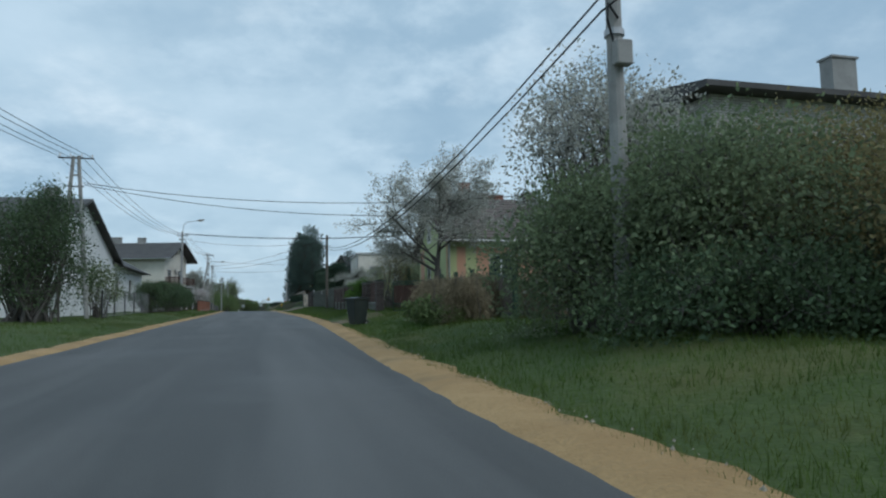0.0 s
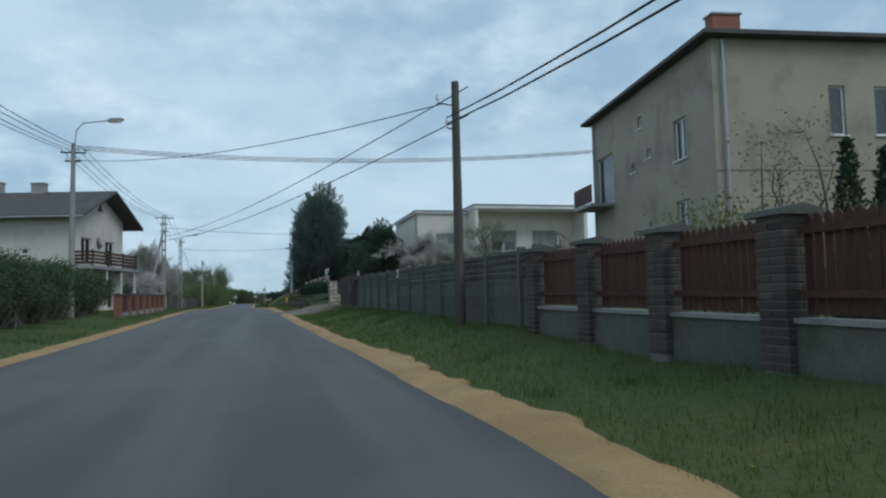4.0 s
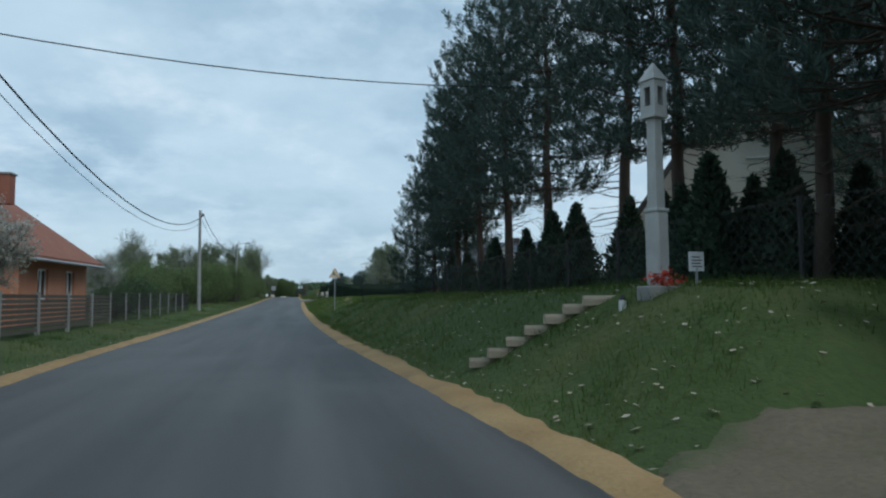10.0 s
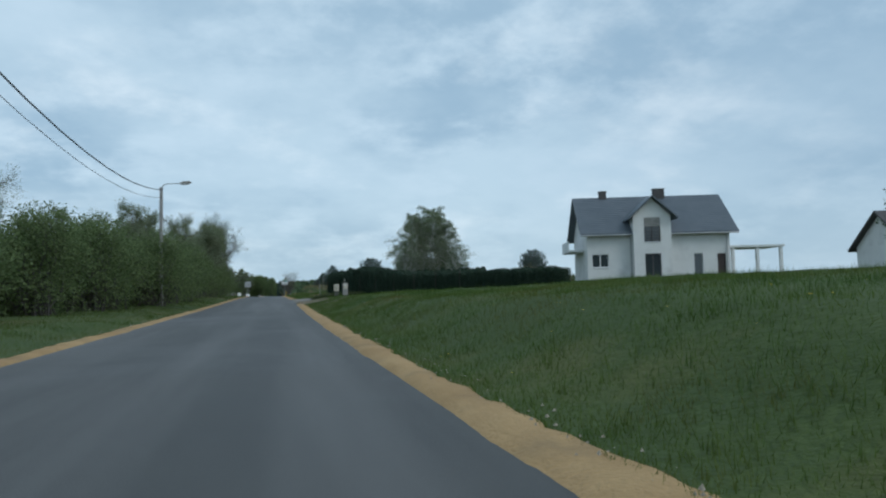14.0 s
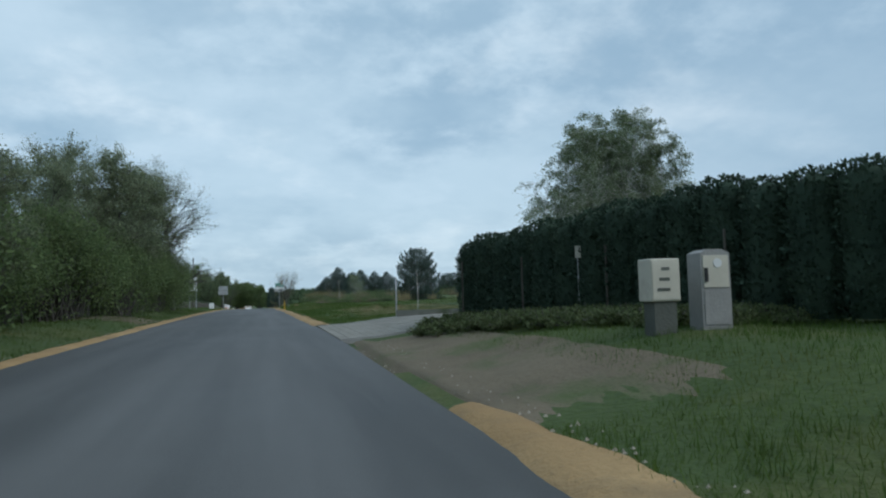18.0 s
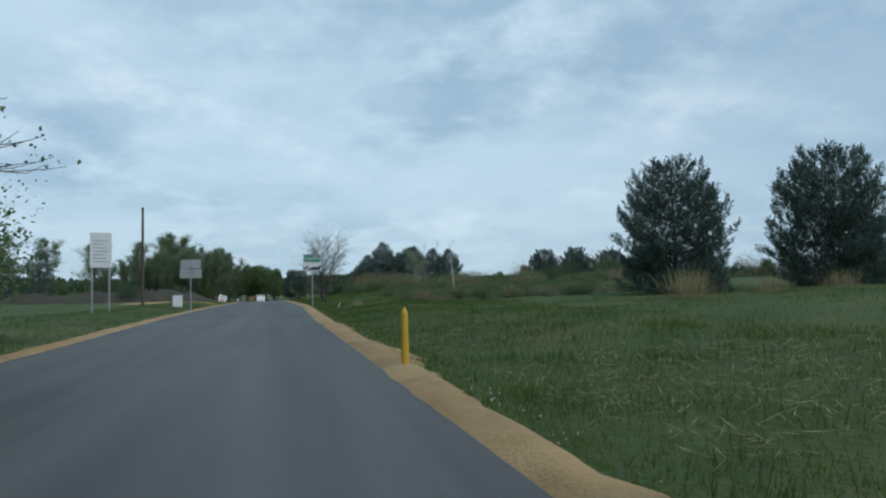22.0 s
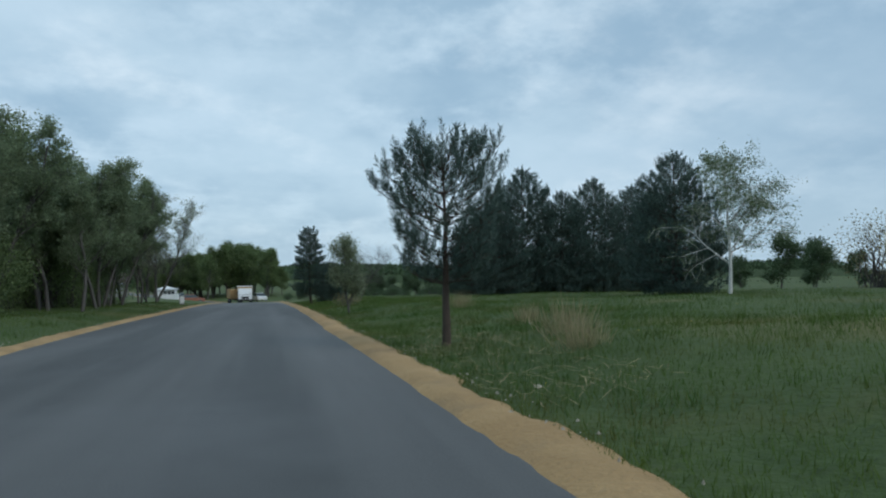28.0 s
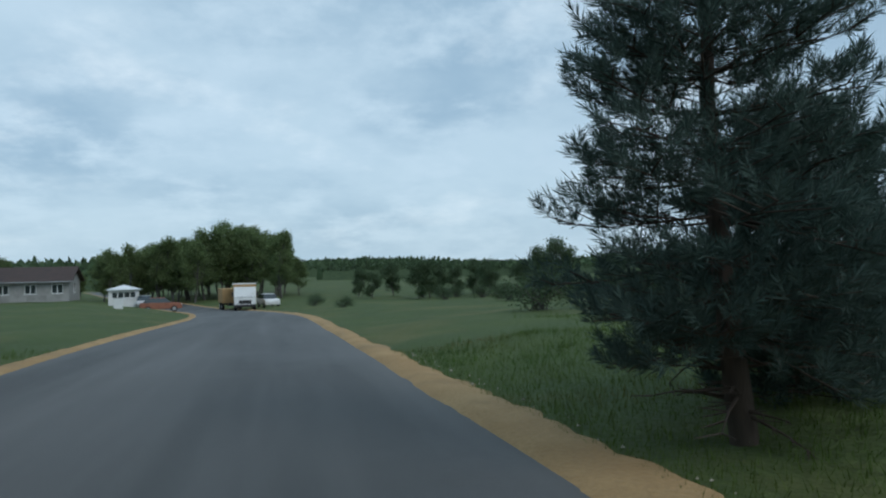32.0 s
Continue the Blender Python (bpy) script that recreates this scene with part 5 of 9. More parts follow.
part("wing_roof", solid([(-2.9, 2.5), (0.0, 3.2), (0.0, 3.36), (-2.9, 2.66)], 5.3, 9.9), M["roof_dark"], wing)
part("canopy", solid([(-1.5, 2.75), (0.0, 3.05), (0.0, 3.17), (-1.5, 2.87)], 1.0, 3.4), M["roof_tile"], hs)

# -- low flat-roofed house seen between (grey)
# -- detached white house with blue-grey roof and dormer gable
gz = lay(34, 226)
E_TURN = -17.0
hs = thing("house", pose(28.9, 226.7, gz - 0.1, 0, 0, E_TURN), "white plastered detached house with blue-grey tiled roof and dormer gable", "house")
house_walls(hs, 13.4, 9.0, 4.6, "plaster_white", {"south": [(0.4, 2.0, 1.1, 2.4), (10.0, 10.9, 0.1, 2.3, 0), (12.2, 13.0, 0.1, 2.2, 0, 0, "door")], "west": [(3.2, 3.9, 4.2, 4.5, 0)]})
gable_roof(hs, 13.4, 9.0, 4.6, 8.2, "roof_blue", "x", 0.6, 0.7, 0.5, tiles=0.34, gable_mat=M["plaster_white"])
window_part(hs, 3.4, 4.1, 4.6, 6.4, pose(0, 9.0, 0, 0, 0, 270), bars=0), window_part(hs, 4.9, 5.6, 4.6, 6.4, pose(0, 9.0, 0, 0, 0, 270), bars=0)
BAY = [(1.0, 2.5, 0.15, 2.3), (1.0, 2.5, 3.4, 5.7)]
bay = part("bay_wall", wall_with_openings(3.5, -0.6, 5.9, 0.3, BAY), M["plaster_white"], hs, at_pose=pose(4.2, -1.0, 0))
for a, b, c, d in BAY:
    window_part(hs, a, b, c, d, pose(4.2, -1.0, 0), bars=1, frame="roof_dark", shutter=0.35 if c > 3 else 0.0)
for x in (4.2, 7.4):
    part("bay_side", cuboid(x, x + 0.3, -0.7, 0.0, -0.6, 5.9), M["plaster_white"], hs)
part("bay_gable", solid([(4.2, 5.9), (7.7, 5.9), (5.95, 7.55)], -1.0, -0.7), M["plaster_white"], hs)
part("bay_cheek", solid([(4.2, 4.6), (4.2, 5.9), (5.95, 7.5), (7.7, 5.9), (7.7, 4.6)], 0.0, 3.6), M["plaster_white"], hs)
for sgn in (-1, 1):
    c = 5.95
    part("bay_roof", solid([(c, 7.62), (c, 7.78), (c + sgn * 2.3, 5.66), (c + sgn * 2.3, 5.5)][::sgn], -1.6, 4.3), M["roof_blue"], hs)
for k in range(4):
    part("window_rail", rod((0.95, -0.06, 3.6 + 0.27 * k), (2.55, -0.06, 3.6 + 0.27 * k), 0.025, sides=8), M["roof_dark"], bay)
bal = part("balcony", cuboid(-1.5, 0.0, 2.2, 7.4, 2.75, 2.95), M["plaster_white"], hs)
part("balcony_rail", cuboid(-1.5, -1.44, 2.2, 7.4, 2.95, 3.85), M["white_paint"], bal)
part("skylight", solid([(0.95, 5.27), (2.0, 6.18), (1.9, 6.26), (0.88, 5.36)], 9.6, 10.5, "yz"), M["glass"], hs)
chimney(hs, 2.4, 4.5, 7.6, 8.95, 0.7, 0.6, "roof_dark"), chimney(hs, 8.0, 4.3, 7.6, 9.05, 1.1, 0.6, "roof_dark")
for x in (4.1, 13.1):
    downpipe(hs, x, -0.1, 0.0, 4.0)
pg = part("pergola", cuboid(13.6, 18.7, 0.5, 5.5, 2.75, 2.95), M["white_paint"], hs)
for x in (13.9, 16.2, 18.4):
    part("pergola_post", cuboid(x - 0.14, x + 0.14, 0.6, 0.88, -0.5, 2.75), M["white_paint"], pg)

# -- further house beyond it, and the wooden-gabled house among the pines
hs = thing("house", pose(56.5, 217, lay(56, 217) - 0.3, 0, 0, -17), "white house with dark gabled roof partly behind bushes", "house")
house_walls(hs, 10, 9, 3.2, "plaster_white", {"south": [(2, 3.6, 1, 2.3), (6, 7.6, 1, 2.3)]})
gable_roof(hs, 10, 9, 3.2, 6.4, "roof_dark", "x", 0.6, 0.6, gable_mat=M["plaster_white"])
gz = lay(17, 140) - 0.1
hs = thing("house", pose(12.6, 138.8, gz, 0, 0, -25), "white-gabled house under pines with steep dark roof", "house")
house_walls(hs, 8.6, 7, 4.2 - gz, "plaster", {"south": [(2, 3.4, 0.6, 1.6), (5, 6.4, 0.6, 1.6)]})
gable_roof(hs, 8.6, 7, 4.2 - gz, 10.4 - gz, "roof_dark", "y", 0.5, 1.1, gable_mat=M["plaster"])
window_part(hs, 4.0, 5.6, 6.5 - gz, 8.4 - gz, pose(0, -0.02, 0), bars=1)
wing = part("wing", cuboid(8.62, 19.0, 0.8, 7.0, -0.5, 5.6 - gz), M["plaster"], hs, "low side wing with brown roof")
for sgn in (0, 1):
    a, b = (0.2, 3.9) if sgn == 0 else (7.6, 3.9)
    part("roof_slope", solid([(a, 5.5 - gz), (b, 9.1 - gz), (b, 9.28 - gz), (a, 5.66 - gz)], 8.64, 19.5, "yz"), M["roof_brown"], wing)
part("gable", solid([(0.82, 5.6 - gz), (3.9, 9.0 - gz), (6.98, 5.6 - gz)], 18.7, 18.98, "yz"), M["plaster"], wing)
part("gutter", rod((8.64, 0.12, 5.52 - gz), (19.5, 0.12, 5.52 - gz), 0.06), M["steel"], wing)

# -- left: white house with long roof, cream house with balcony, red-roofed house
gz = lay(-14, 66)
hs = thing("house", pose(-19.5, 46.5, gz - 0.1, 0, 0, 0), "white plastered house, gable to the road, with lower hipped wing", "house")
house_walls(hs, 10.3, 20.0, 3.9, "plaster_white", {"south": [(2.5, 4.0, 1.2, 2.8), (6, 7.5, 1.2, 2.8)]})
gable_roof(hs, 10.3, 20.0, 3.9, 7.2, "roof_dark", "x", 0.7, 0.5, gable_mat=M["plaster_white"])
chimney(hs, 8.4, 10.0, 6.4, 7.9, 0.8, 0.6, "concrete")
downpipe(hs, 10.4, 19.8, 0.0, 3.8)
part("wall", wall_with_openings(15.0, -0.6, 3.9, 0.3, [(2.6, 4.0, 1.3, 3.0), (8.2, 9.4, 1.3, 3.0)]), M["plaster_white"], hs, at_pose=pose(9.9, 20.0, 0, 0, 0, 90))
for a, b in ((2.6, 4.0), (8.2, 9.4)):
    window_part(hs, a, b, 1.3, 3.0, pose(9.9, 20.0, 0, 0, 0, 90), frame="wood_grey")
part("wall", cuboid(3.0, 9.6, 34.7, 35.0, -0.6, 3.9), M["plaster_white"], hs)
bm = bmesh.new()
q = [bm.verts.new(v) for v in ((2.5, 19.0, 3.8), (10.7, 19.0, 3.8), (10.7, 35.8, 3.8), (2.5, 35.8, 3.8), (6.4, 19.0, 6.3), (6.4, 29.5, 6.3))]
for f in ((0, 1, 2, 3), (0, 1, 4), (1, 2, 5, 4), (2, 3, 5), (3, 0, 4, 5)):
    bm.faces.new([q[k] for k in f])
part("roof", bm, M["roof_dark"], hs)

gz = lay(-12, 110)
hs = thing("house", pose(-21.48, 101.93, 0.75, 0, 0, -13.4), "cream two-storey house with wide gable, balcony and two chimneys", "house")
house_walls(hs, 12.0, 7.66, 6.75, "plaster", {"east": [(1.1, 2.6, 3.4, 5.1, 1), (4.7, 6.2, 3.4, 5.1, 1), (1.1, 2.6, 0.6, 2.3, 1), (4.9, 6.0, 0.2, 2.3, 0, 0, "door")], "south": [(2.0, 3.2, 3.2, 4.6), (8.5, 9.0, 3.9, 4.3, 0)]})
gable_roof(hs, 12.0, 7.66, 6.75, 8.55, "roof_dark", "x", 1.0, 1.2, gable_mat=M["plaster"])
chimney(hs, 4.4, 3.8, 7.9, 9.4, 1.1, 0.6, "concrete"), chimney(hs, 7.6, 3.8, 7.9, 9.3, 0.9, 0.6, "concrete")
bal = part("balcony", cuboid(12.004, 13.3, 0.2, 7.4, 2.85, 3.05), M["concrete"], hs)
for k in range(4):
    part("balcony_board", cuboid(13.22, 13.28, 0.2, 7.4, 3.2 + 0.24 * k, 3.36 + 0.24 * k), M["wood_brown"], bal)
    part("balcony_board", cuboid(12.01, 13.22, 0.18, 0.24, 3.2 + 0.24 * k, 3.36 + 0.24 * k), M["wood_brown"], bal)
for y in (0.3, 2.6, 5.0, 7.3):
    part("balcony_post", cuboid(13.14, 13.22, y - 0.04, y + 0.04, 3.05, 4.2), M["iron"], bal)
    part("balcony_column", rod((13.1, y, -0.5), (13.1, y, 2.85), 0.06), M["white_paint"], bal)
part("satellite_dish", rod((12.05, 3.6, 4.9), (12.2, 3.66, 4.94), 0.42, 0.36, 16), M["concrete"], hs)
part("attic_vent", solid([(3.4, 7.2), (4.2, 7.2), (3.8, 7.75)], 12.0, 12.04, "yz"), M["wood_grey"], hs)

gz = lay(-17, 128)
hs = thing("house", pose(-17.7, 145.0, lay(-12, 146), 0, 0, 0), "salmon rendered house with red tiled roof", "house")
house_walls(hs, 8.0, 8.6, 3.0, "plank_orange", {"east": [(2, 3.2, 1, 2.3), (5.5, 6.7, 1, 2.3)], "south": [(3, 4.4, 1, 2.3)]})
gable_roof(hs, 8.0, 8.6, 3.0, 5.9, "brick_red", "y", 0.6, 0.6, gable_mat=M["plank_orange"])
chimney(hs, 5.8, 4.3, 5.2, 6.5, 0.6, 0.6, "brick_red")

hs = thing("house", pose(-32, 306, lay(-30, 308), 0, 0, 0), "low brick house with shallow dark roof", "house")
house_walls(hs, 10, 10, 2.9, "brick_red", {"east": [(3, 4.4, 1, 2.2), (6.5, 7.9, 1, 2.2)], "south": [(3, 4.4, 1, 2.2)]})
gable_roof(hs, 10, 10, 2.9, 5.2, "roof_dark", "y", 0.8, 0.6, gable_mat=M["brick_red"])
hs = thing("house", pose(-44, 476, lay(-36, 478), 0, 0, 6), "long low plastered building with grey roof", "house")
house_walls(hs, 16, 8, 2.7, "concrete", {"south": [(2 + 3 * k, 3.3 + 3 * k, 1, 2.2) for k in range(5)], "east": [(3, 4.3, 1, 2.2)]})
gable_roof(hs, 16, 8, 2.7, 4.3, "roof_brown", "x", 0.6, 0.5, gable_mat=M["concrete"])

# ---- trees, hedges and bushes, in the order of the road ----
# bushes at the start
BUSH = "roadside bushes"
plant("shrub", shrub_meshes(1, 5.0, 4.8, 3.2, 34000, 0.085, M["leaf_grey"], clumps=170, twig=0.34, low=0.05, stem=0.6), stand(6.9, 18.0), "large tangled bush with grey-green young leaves", "bush", BUSH)
plant("shrub", shrub_meshes(2, 6.8, 5.5, 3.45, 40000, 0.08, M["leaf_brown"], clumps=170, twig=0.36, low=0.1, stem=0.6), stand(10.0, 18.2), "large bush with reddish-brown young leaves", "bush", BUSH)
plant("shrub", shrub_meshes(8, 5.0, 5.0, 3.0, 28000, 0.085, M["leaf_brown"], clumps=120, twig=0.34, low=0.08, stem=0.6), stand(9.2, 14.2), "bush with thin brown and green spring leaves", "bush", BUSH)
plant("shrub", shrub_meshes(3, 3.6, 3.6, 5.5, 20000, 0.08, M["leaf_white"], clumps=130, twig=0.34, low=0.12, stem=0.7), stand(6.4, 20.9), "tall shrub with whitish spring leaves and blossom", "bush", BUSH)
plant("shrub", shrub_meshes(4, 4.0, 4.0, 2.6, 26000, 0.085, M["leaf_grey"], clumps=120, twig=0.32, low=0.04, stem=0.5), stand(5.8, 19.4), "leafy grey-green bush leaning over the verge", "bush", BUSH)
ug = plant("undergrowth", shrub_meshes(9, 4.4, 3.2, 1.1, 15000, 0.075, M["leaf_dark"], clumps=80, twig=0.24, low=0.03, stem=0.5), stand(6.2, 16.4), "low dark tangle of brambles under the bushes", "bush", BUSH)
copies(ug, [(8.6, 15.6, 1.0, 140)])
dv = plant("shrub", straw_meshes(5, 1.2, 2.9, 1.35, 10000, 0.34, M["dry_dark"]), stand(5.2, 27.9), "dry leafless straw-coloured climber hanging as a hedge", "hedge", names=("stems", "stalk_mass"))
copies(dv, [(7.4, 29.2, 1.1, 78), (9.9, 29.6, 1.15, 84), (6.0, 30.2, 1.0, 60)])
plant("shrub", shrub_meshes(6, 1.8, 1.2, 0.7, 1800, 0.13, M["leaf"], clumps=16, twig=0.16), stand(4.5, 27.2), "low green weeds in front of the dry hedge", "bush")
plant("blossom_tree", tree_meshes(7, 7.2, 0.17, 36000, 0.085, M["bark"], M["leaf_white"], clear=0.36, limbs=14, spread=0.76, rise=0.62, kids=7, levels=3, wobble=0.07, lean=0.0), stand_xy(9.4, 38.8, 1.0, 160), "old garden tree in pale spring leaf and blossom", "tree")
plant("thuja", column_meshes(31, 2.6, 0.38, 1500, top="cone"), stand_xy(10.6, 50.2), "narrow dark green thuja beside the house", "conifer")
plant("garden_shrub", shrub_meshes(32, 1.8, 1.8, 1.85, 12000, 0.085, M["leaf_fresh"], clumps=70, twig=0.17, low=0.06, stem=0.6), stand(5.16, 46.3, 0.92), "bright green shrub leaning over the brown fence", "bush")
plant("garden_shrub", shrub_meshes(33, 2.2, 2.0, 3.0, 2600, 0.06, M["leaf_brown"], clumps=26, twig=0.36), stand(6.9, 45.6, 1.12), "thin garden shrub with reddish buds", "bush")
plant("garden_shrub", shrub_meshes(34, 3.4, 2.6, 2.9, 7000, 0.11, M["leaf_pale"], clumps=34, twig=0.3), stand(9.2, 53.0), "round shrub with pale variegated leaves", "bush")
plant("garden_shrub", shrub_meshes(35, 2.4, 2.2, 3.4, 1600, 0.06, M["leaf_brown"], clumps=18, twig=0.35), stand(8.6, 57.5), "bare garden shrub with few leaves", "bush")
plant("garden_shrub", shrub_meshes(36, 3.2, 2.6, 2.6, 2600, 0.09, M["leaf"], clumps=26, twig=0.4), stand(9.6, 60.5), "loose shrub in young leaf behind the fence", "bush")
th = plant("thuja", column_meshes(37, 3.6, 0.55, 2200, top="cone"), stand(11.2, 58.8), "narrow dark green thuja beside the house", "conifer", "thujas by the grey house")
copies(th, [(11.9, 58.6, 0.95, 40)])
fbl = plant("blossom_tree", tree_meshes(38, 4.7, 0.12, 20000, 0.09, M["bark"], M["leaf_white"], clear=0.25, limbs=10, spread=0.6, rise=0.6, kids=6, levels=3), stand_xy(13.5, 96.4), "low fruit tree in white and pink blossom", "tree", "garden blossom trees")
copies(fbl, [(16.2 - float(cx(96.0)), 96.0, 0.9, 130), (18.6 - float(cx(97.0)), 97.0, 0.85, 40)])
plant("blossom_tree", tree_meshes(39, 4.6, 0.10, 2600, 0.08, M["bark"], M["leaf_pale"], clear=0.25, limbs=8, spread=0.55, rise=0.9, kids=5, levels=3), stand_xy(14.0, 82.0), "low fruit tree with budding leaves", "tree")
plant("blossom_tree", tree_meshes(40, 2.9, 0.09, 1500, 0.10, M["bark"], M["leaf_pale"], clear=0.25, limbs=8, spread=0.55, rise=0.9, kids=5, levels=3), stand_xy(13.2, 73.0), "low fruit tree with budding leaves", "tree")

# left hedge and garden plants along the first houses
GL = "garden plants along the west side"
plant("conifer", shrub_meshes(41, 4.2, 4.2, 5.6, 22000, 0.10, M["leaf_dark"], clumps=110, twig=0.36, low=0.08), stand(-9.4, 40.0), "dark dense bushy conifer in a front garden", "conifer", GL)
plant("shrub", shrub_meshes(42, 2.4, 2.4, 2.8, 2600, 0.12, M["leaf_pale"], clumps=24, twig=0.3), stand(-8.6, 48.5), "bush in pale young leaf by the wire fence", "bush", GL)
ball = plant("shrub", shrub_meshes(43, 2.6, 3.4, 2.5, 9000, 0.09, M["leaf_dark"], clumps=60, twig=0.26), stand(-7.9, 74.0), "dense rounded dark green hedge bush", "bush", GL)
copies(ball, [(-7.9, 70.0, 1.0, 30), (-8.1, 66.0, 0.95, 210), (-8.2, 62.0, 0.9, 120), (-8.0, 77.5, 0.95, 70), (-8.2, 81.0, 1.0, 150), (-8.0, 85.0, 0.92, 20), (-8.3, 89.0, 0.9, 95)])
plant("shrub", shrub_meshes(44, 2.6, 2.4, 3.0, 4200, 0.10, M["blossom"], clumps=26, twig=0.26), stand(-7.6, 108.5), "shrub covered in pinkish-white blossom", "bush", GL)
fruit = plant("fruit_tree", tree_meshes(45, 4.6, 0.12, 14000, 0.08, M["bark"], M["leaf_white"], clear=0.15, limbs=10, spread=0.5, rise=0.9, kids=6, levels=3), stand(-9.2, 113.5), "garden fruit tree in whitish blossom and young leaf", "tree", GL)
copies(fruit, [(-8.6, 117.0, 1.35, 60), (-9.8, 122.0, 1.3, 130), (-8.9, 127.0, 1.15, 200), (-9.4, 134.0, 1.0, 250), (-10.5, 160, 0.8, 77), (-13, 117, 1.5, 12), (-14, 128, 1.3, 66), (-8.3, 130.5, 1.2, 300), (-8.8, 138.5, 1.05, 20), (-9.2, 124.5, 1.35, 160), (-11.5, 133, 1.2, 222)])
plant("shrub", shrub_meshes(46, 3.0, 3.6, 2.4, 5200, 0.10, M["leaf_dark"], clumps=34, twig=0.34), stand(-8.6, 112.0), "dense dark garden bush by the fence", "bush", GL)
lb = plant("shrub", shrub_meshes(47, 3.0, 4.2, 2.0, 5600, 0.10, M["leaf_dark"], clumps=40, twig=0.34), stand(-8.6, 120.0), "dense garden bush behind the fence", "bush", GL)
copies(lb, [(-8.8, 125.0, 0.9, 90), (-8.9, 131.0, 0.95, 10), (-9.2, 136.0, 0.85, 60), (-8.9, 156, 0.8, 15), (-10, 164, 1.1, 100)])

# thuja hedge, young cypresses and creepers on the netted bank
hedge_tops = lambda x: 5.4 + 0.12 * np.sin(x * 0.9) + 0.12 * np.sin(x * 2.7) - 0.2 * np.clip(1 - x / 1.5, 0, 1)
z0 = 0.9
plant("thuja_hedge", hedge_meshes(51, 26.0, 2.6, hedge_tops, 75000, 0.115, round_top=0.3, rough=0.16), pose(12.8, 98.6, z0, 0, 0, 90), "high clipped dark green thuja hedge", "hedge", names=("inner_body", "crown"))
plant("thuja_hedge", hedge_meshes(52, 2.6, 2.2, lambda x: 4.4 + 0.5 * np.sin(np.clip(x / 2.6, 0, 1) * 3.1), 7000, 0.14, round_top=0.45), pose(8.6, 98.4, z0, 0, 0, 0), "high rounded block of clipped thuja", "hedge", names=("inner_body", "crown"))
cyp = plant("young_thuja", column_meshes(53, 0.95, 0.31, 3000, 0.06, top="round"), stand(5.5, 98.0), "young dark green thuja in a row on the bank", "conifer", "row of young thujas")
copies(cyp, [(5.5 + 0.05 * math.sin(k) + (cx(108.0) - cx(98.0 + 0.72 * k)), 98.0 + 0.72 * k, 1.0 + 0.14 * math.sin(k * 2.3), 50 * k) for k in range(1, 26)])
crp = plant("creeping_juniper", shrub_meshes(54, 1.45, 0.30, 0.085, 2600, 0.034, M["leaf_olive"], clumps=70, twig=0.034, aspect=0.35), stand(4.2, 100.0), "creeping juniper planted through the slope netting", "shrub", "creeping junipers")
_r = random.Random(9)
copies(crp, [(3.75 + 0.5 * (k % 5) + _r.uniform(-0.1, 0.1), 95.9 + 0.5 * (k // 5) + 0.2 * (k % 5) + _r.uniform(-0.1, 0.1), _r.uniform(0.75, 1.2), 32 + _r.uniform(-14, 14)) for k in range(200)])

# the pine grove
PG = "pine grove"
p3 = plant("pine_tree", pine_meshes(60, 10.9, 0.20, clear=0.26, width=0.27, whorl=0.58, per=9, plume=0.50, needles=18, needle=0.22, needle_w=0.036, twigs=0.36, droop=0.25, dead=12, profile=[(0, .8), (.15, 1), (.4, .86), (.62, .64), (.8, .42), (.93, .2), (1, .08)]), stand_xy(8.7, 123.7), "tall dense pine with conical crown and bare foot", "pine", PG)
p1 = plant("pine_tree", pine_meshes(61, 11.6, 0.20, clear=0.05, width=0.25, whorl=0.62, per=8, plume=0.50, needles=18, needle=0.23, needle_w=0.038, twigs=0.40, droop=0.25, profile=[(0, .85), (.2, 1), (.45, .88), (.65, .68), (.82, .42), (.94, .2), (1, .08)]), stand(9.6, 152.0, 0.75, 80), "tall dense black pine with upright candles", "pine", PG)
p2 = plant("pine_tree", pine_meshes(62, 13.2, 0.21, clear=0.30, width=0.25, whorl=0.62, per=8, plume=0.46, needles=18, needle=0.22, needle_w=0.036, twigs=0.36, droop=0.35, dead=16, profile=[(0, .7), (.15, .95), (.4, 1), (.7, .75), (.88, .45), (1, .12)]), stand_xy(9.8, 131.0, 0.9), "tall pine with bare lower trunk", "pine", PG)
copies(p1, [(8.0, 157.4, 0.66, 140), (8.7, 155.4, 0.7, 20)])
copies(p2, [(9.0, 126.2, 0.8, 40), (9.6, 134.5, 1.05, 90), (9.2, 139.0, 0.96, 190), (9.4, 143.5, 1.0, 240), (9.5, 148.0, 0.95, 340), (9.2, 151.6, 0.84, 20), (9.3, 154.2, 0.72, 70), (9.9, 128.4, 0.82, 30), (17.2, 132.4, 0.7, 255)])
copies(p3, [(9.9 - float(cx(121.8)), 121.8, 0.78, 130)])
sp = plant("young_spruce", column_meshes(63, 2.7, 0.85, 3600, 0.14, top="cone", material=M["thuja"]), stand(9.3, 122.5), "young dark cone-shaped conifer behind the wire fence", "conifer", "conifers behind the wire fence")
copies(sp, [(8.6 - float(cx(128.0)), 128.0, 0.95, 25), (9.5 - float(cx(127.0)), 127.0, 0.9, 75)])
copies(sp, [(9.4 + 0.5 * math.sin(k * 1.7), 124.2 + 2.0 * k, 0.75 + 0.25 * math.sin(k * 2.9) ** 2, 60 * k) for k in range(1, 16)])

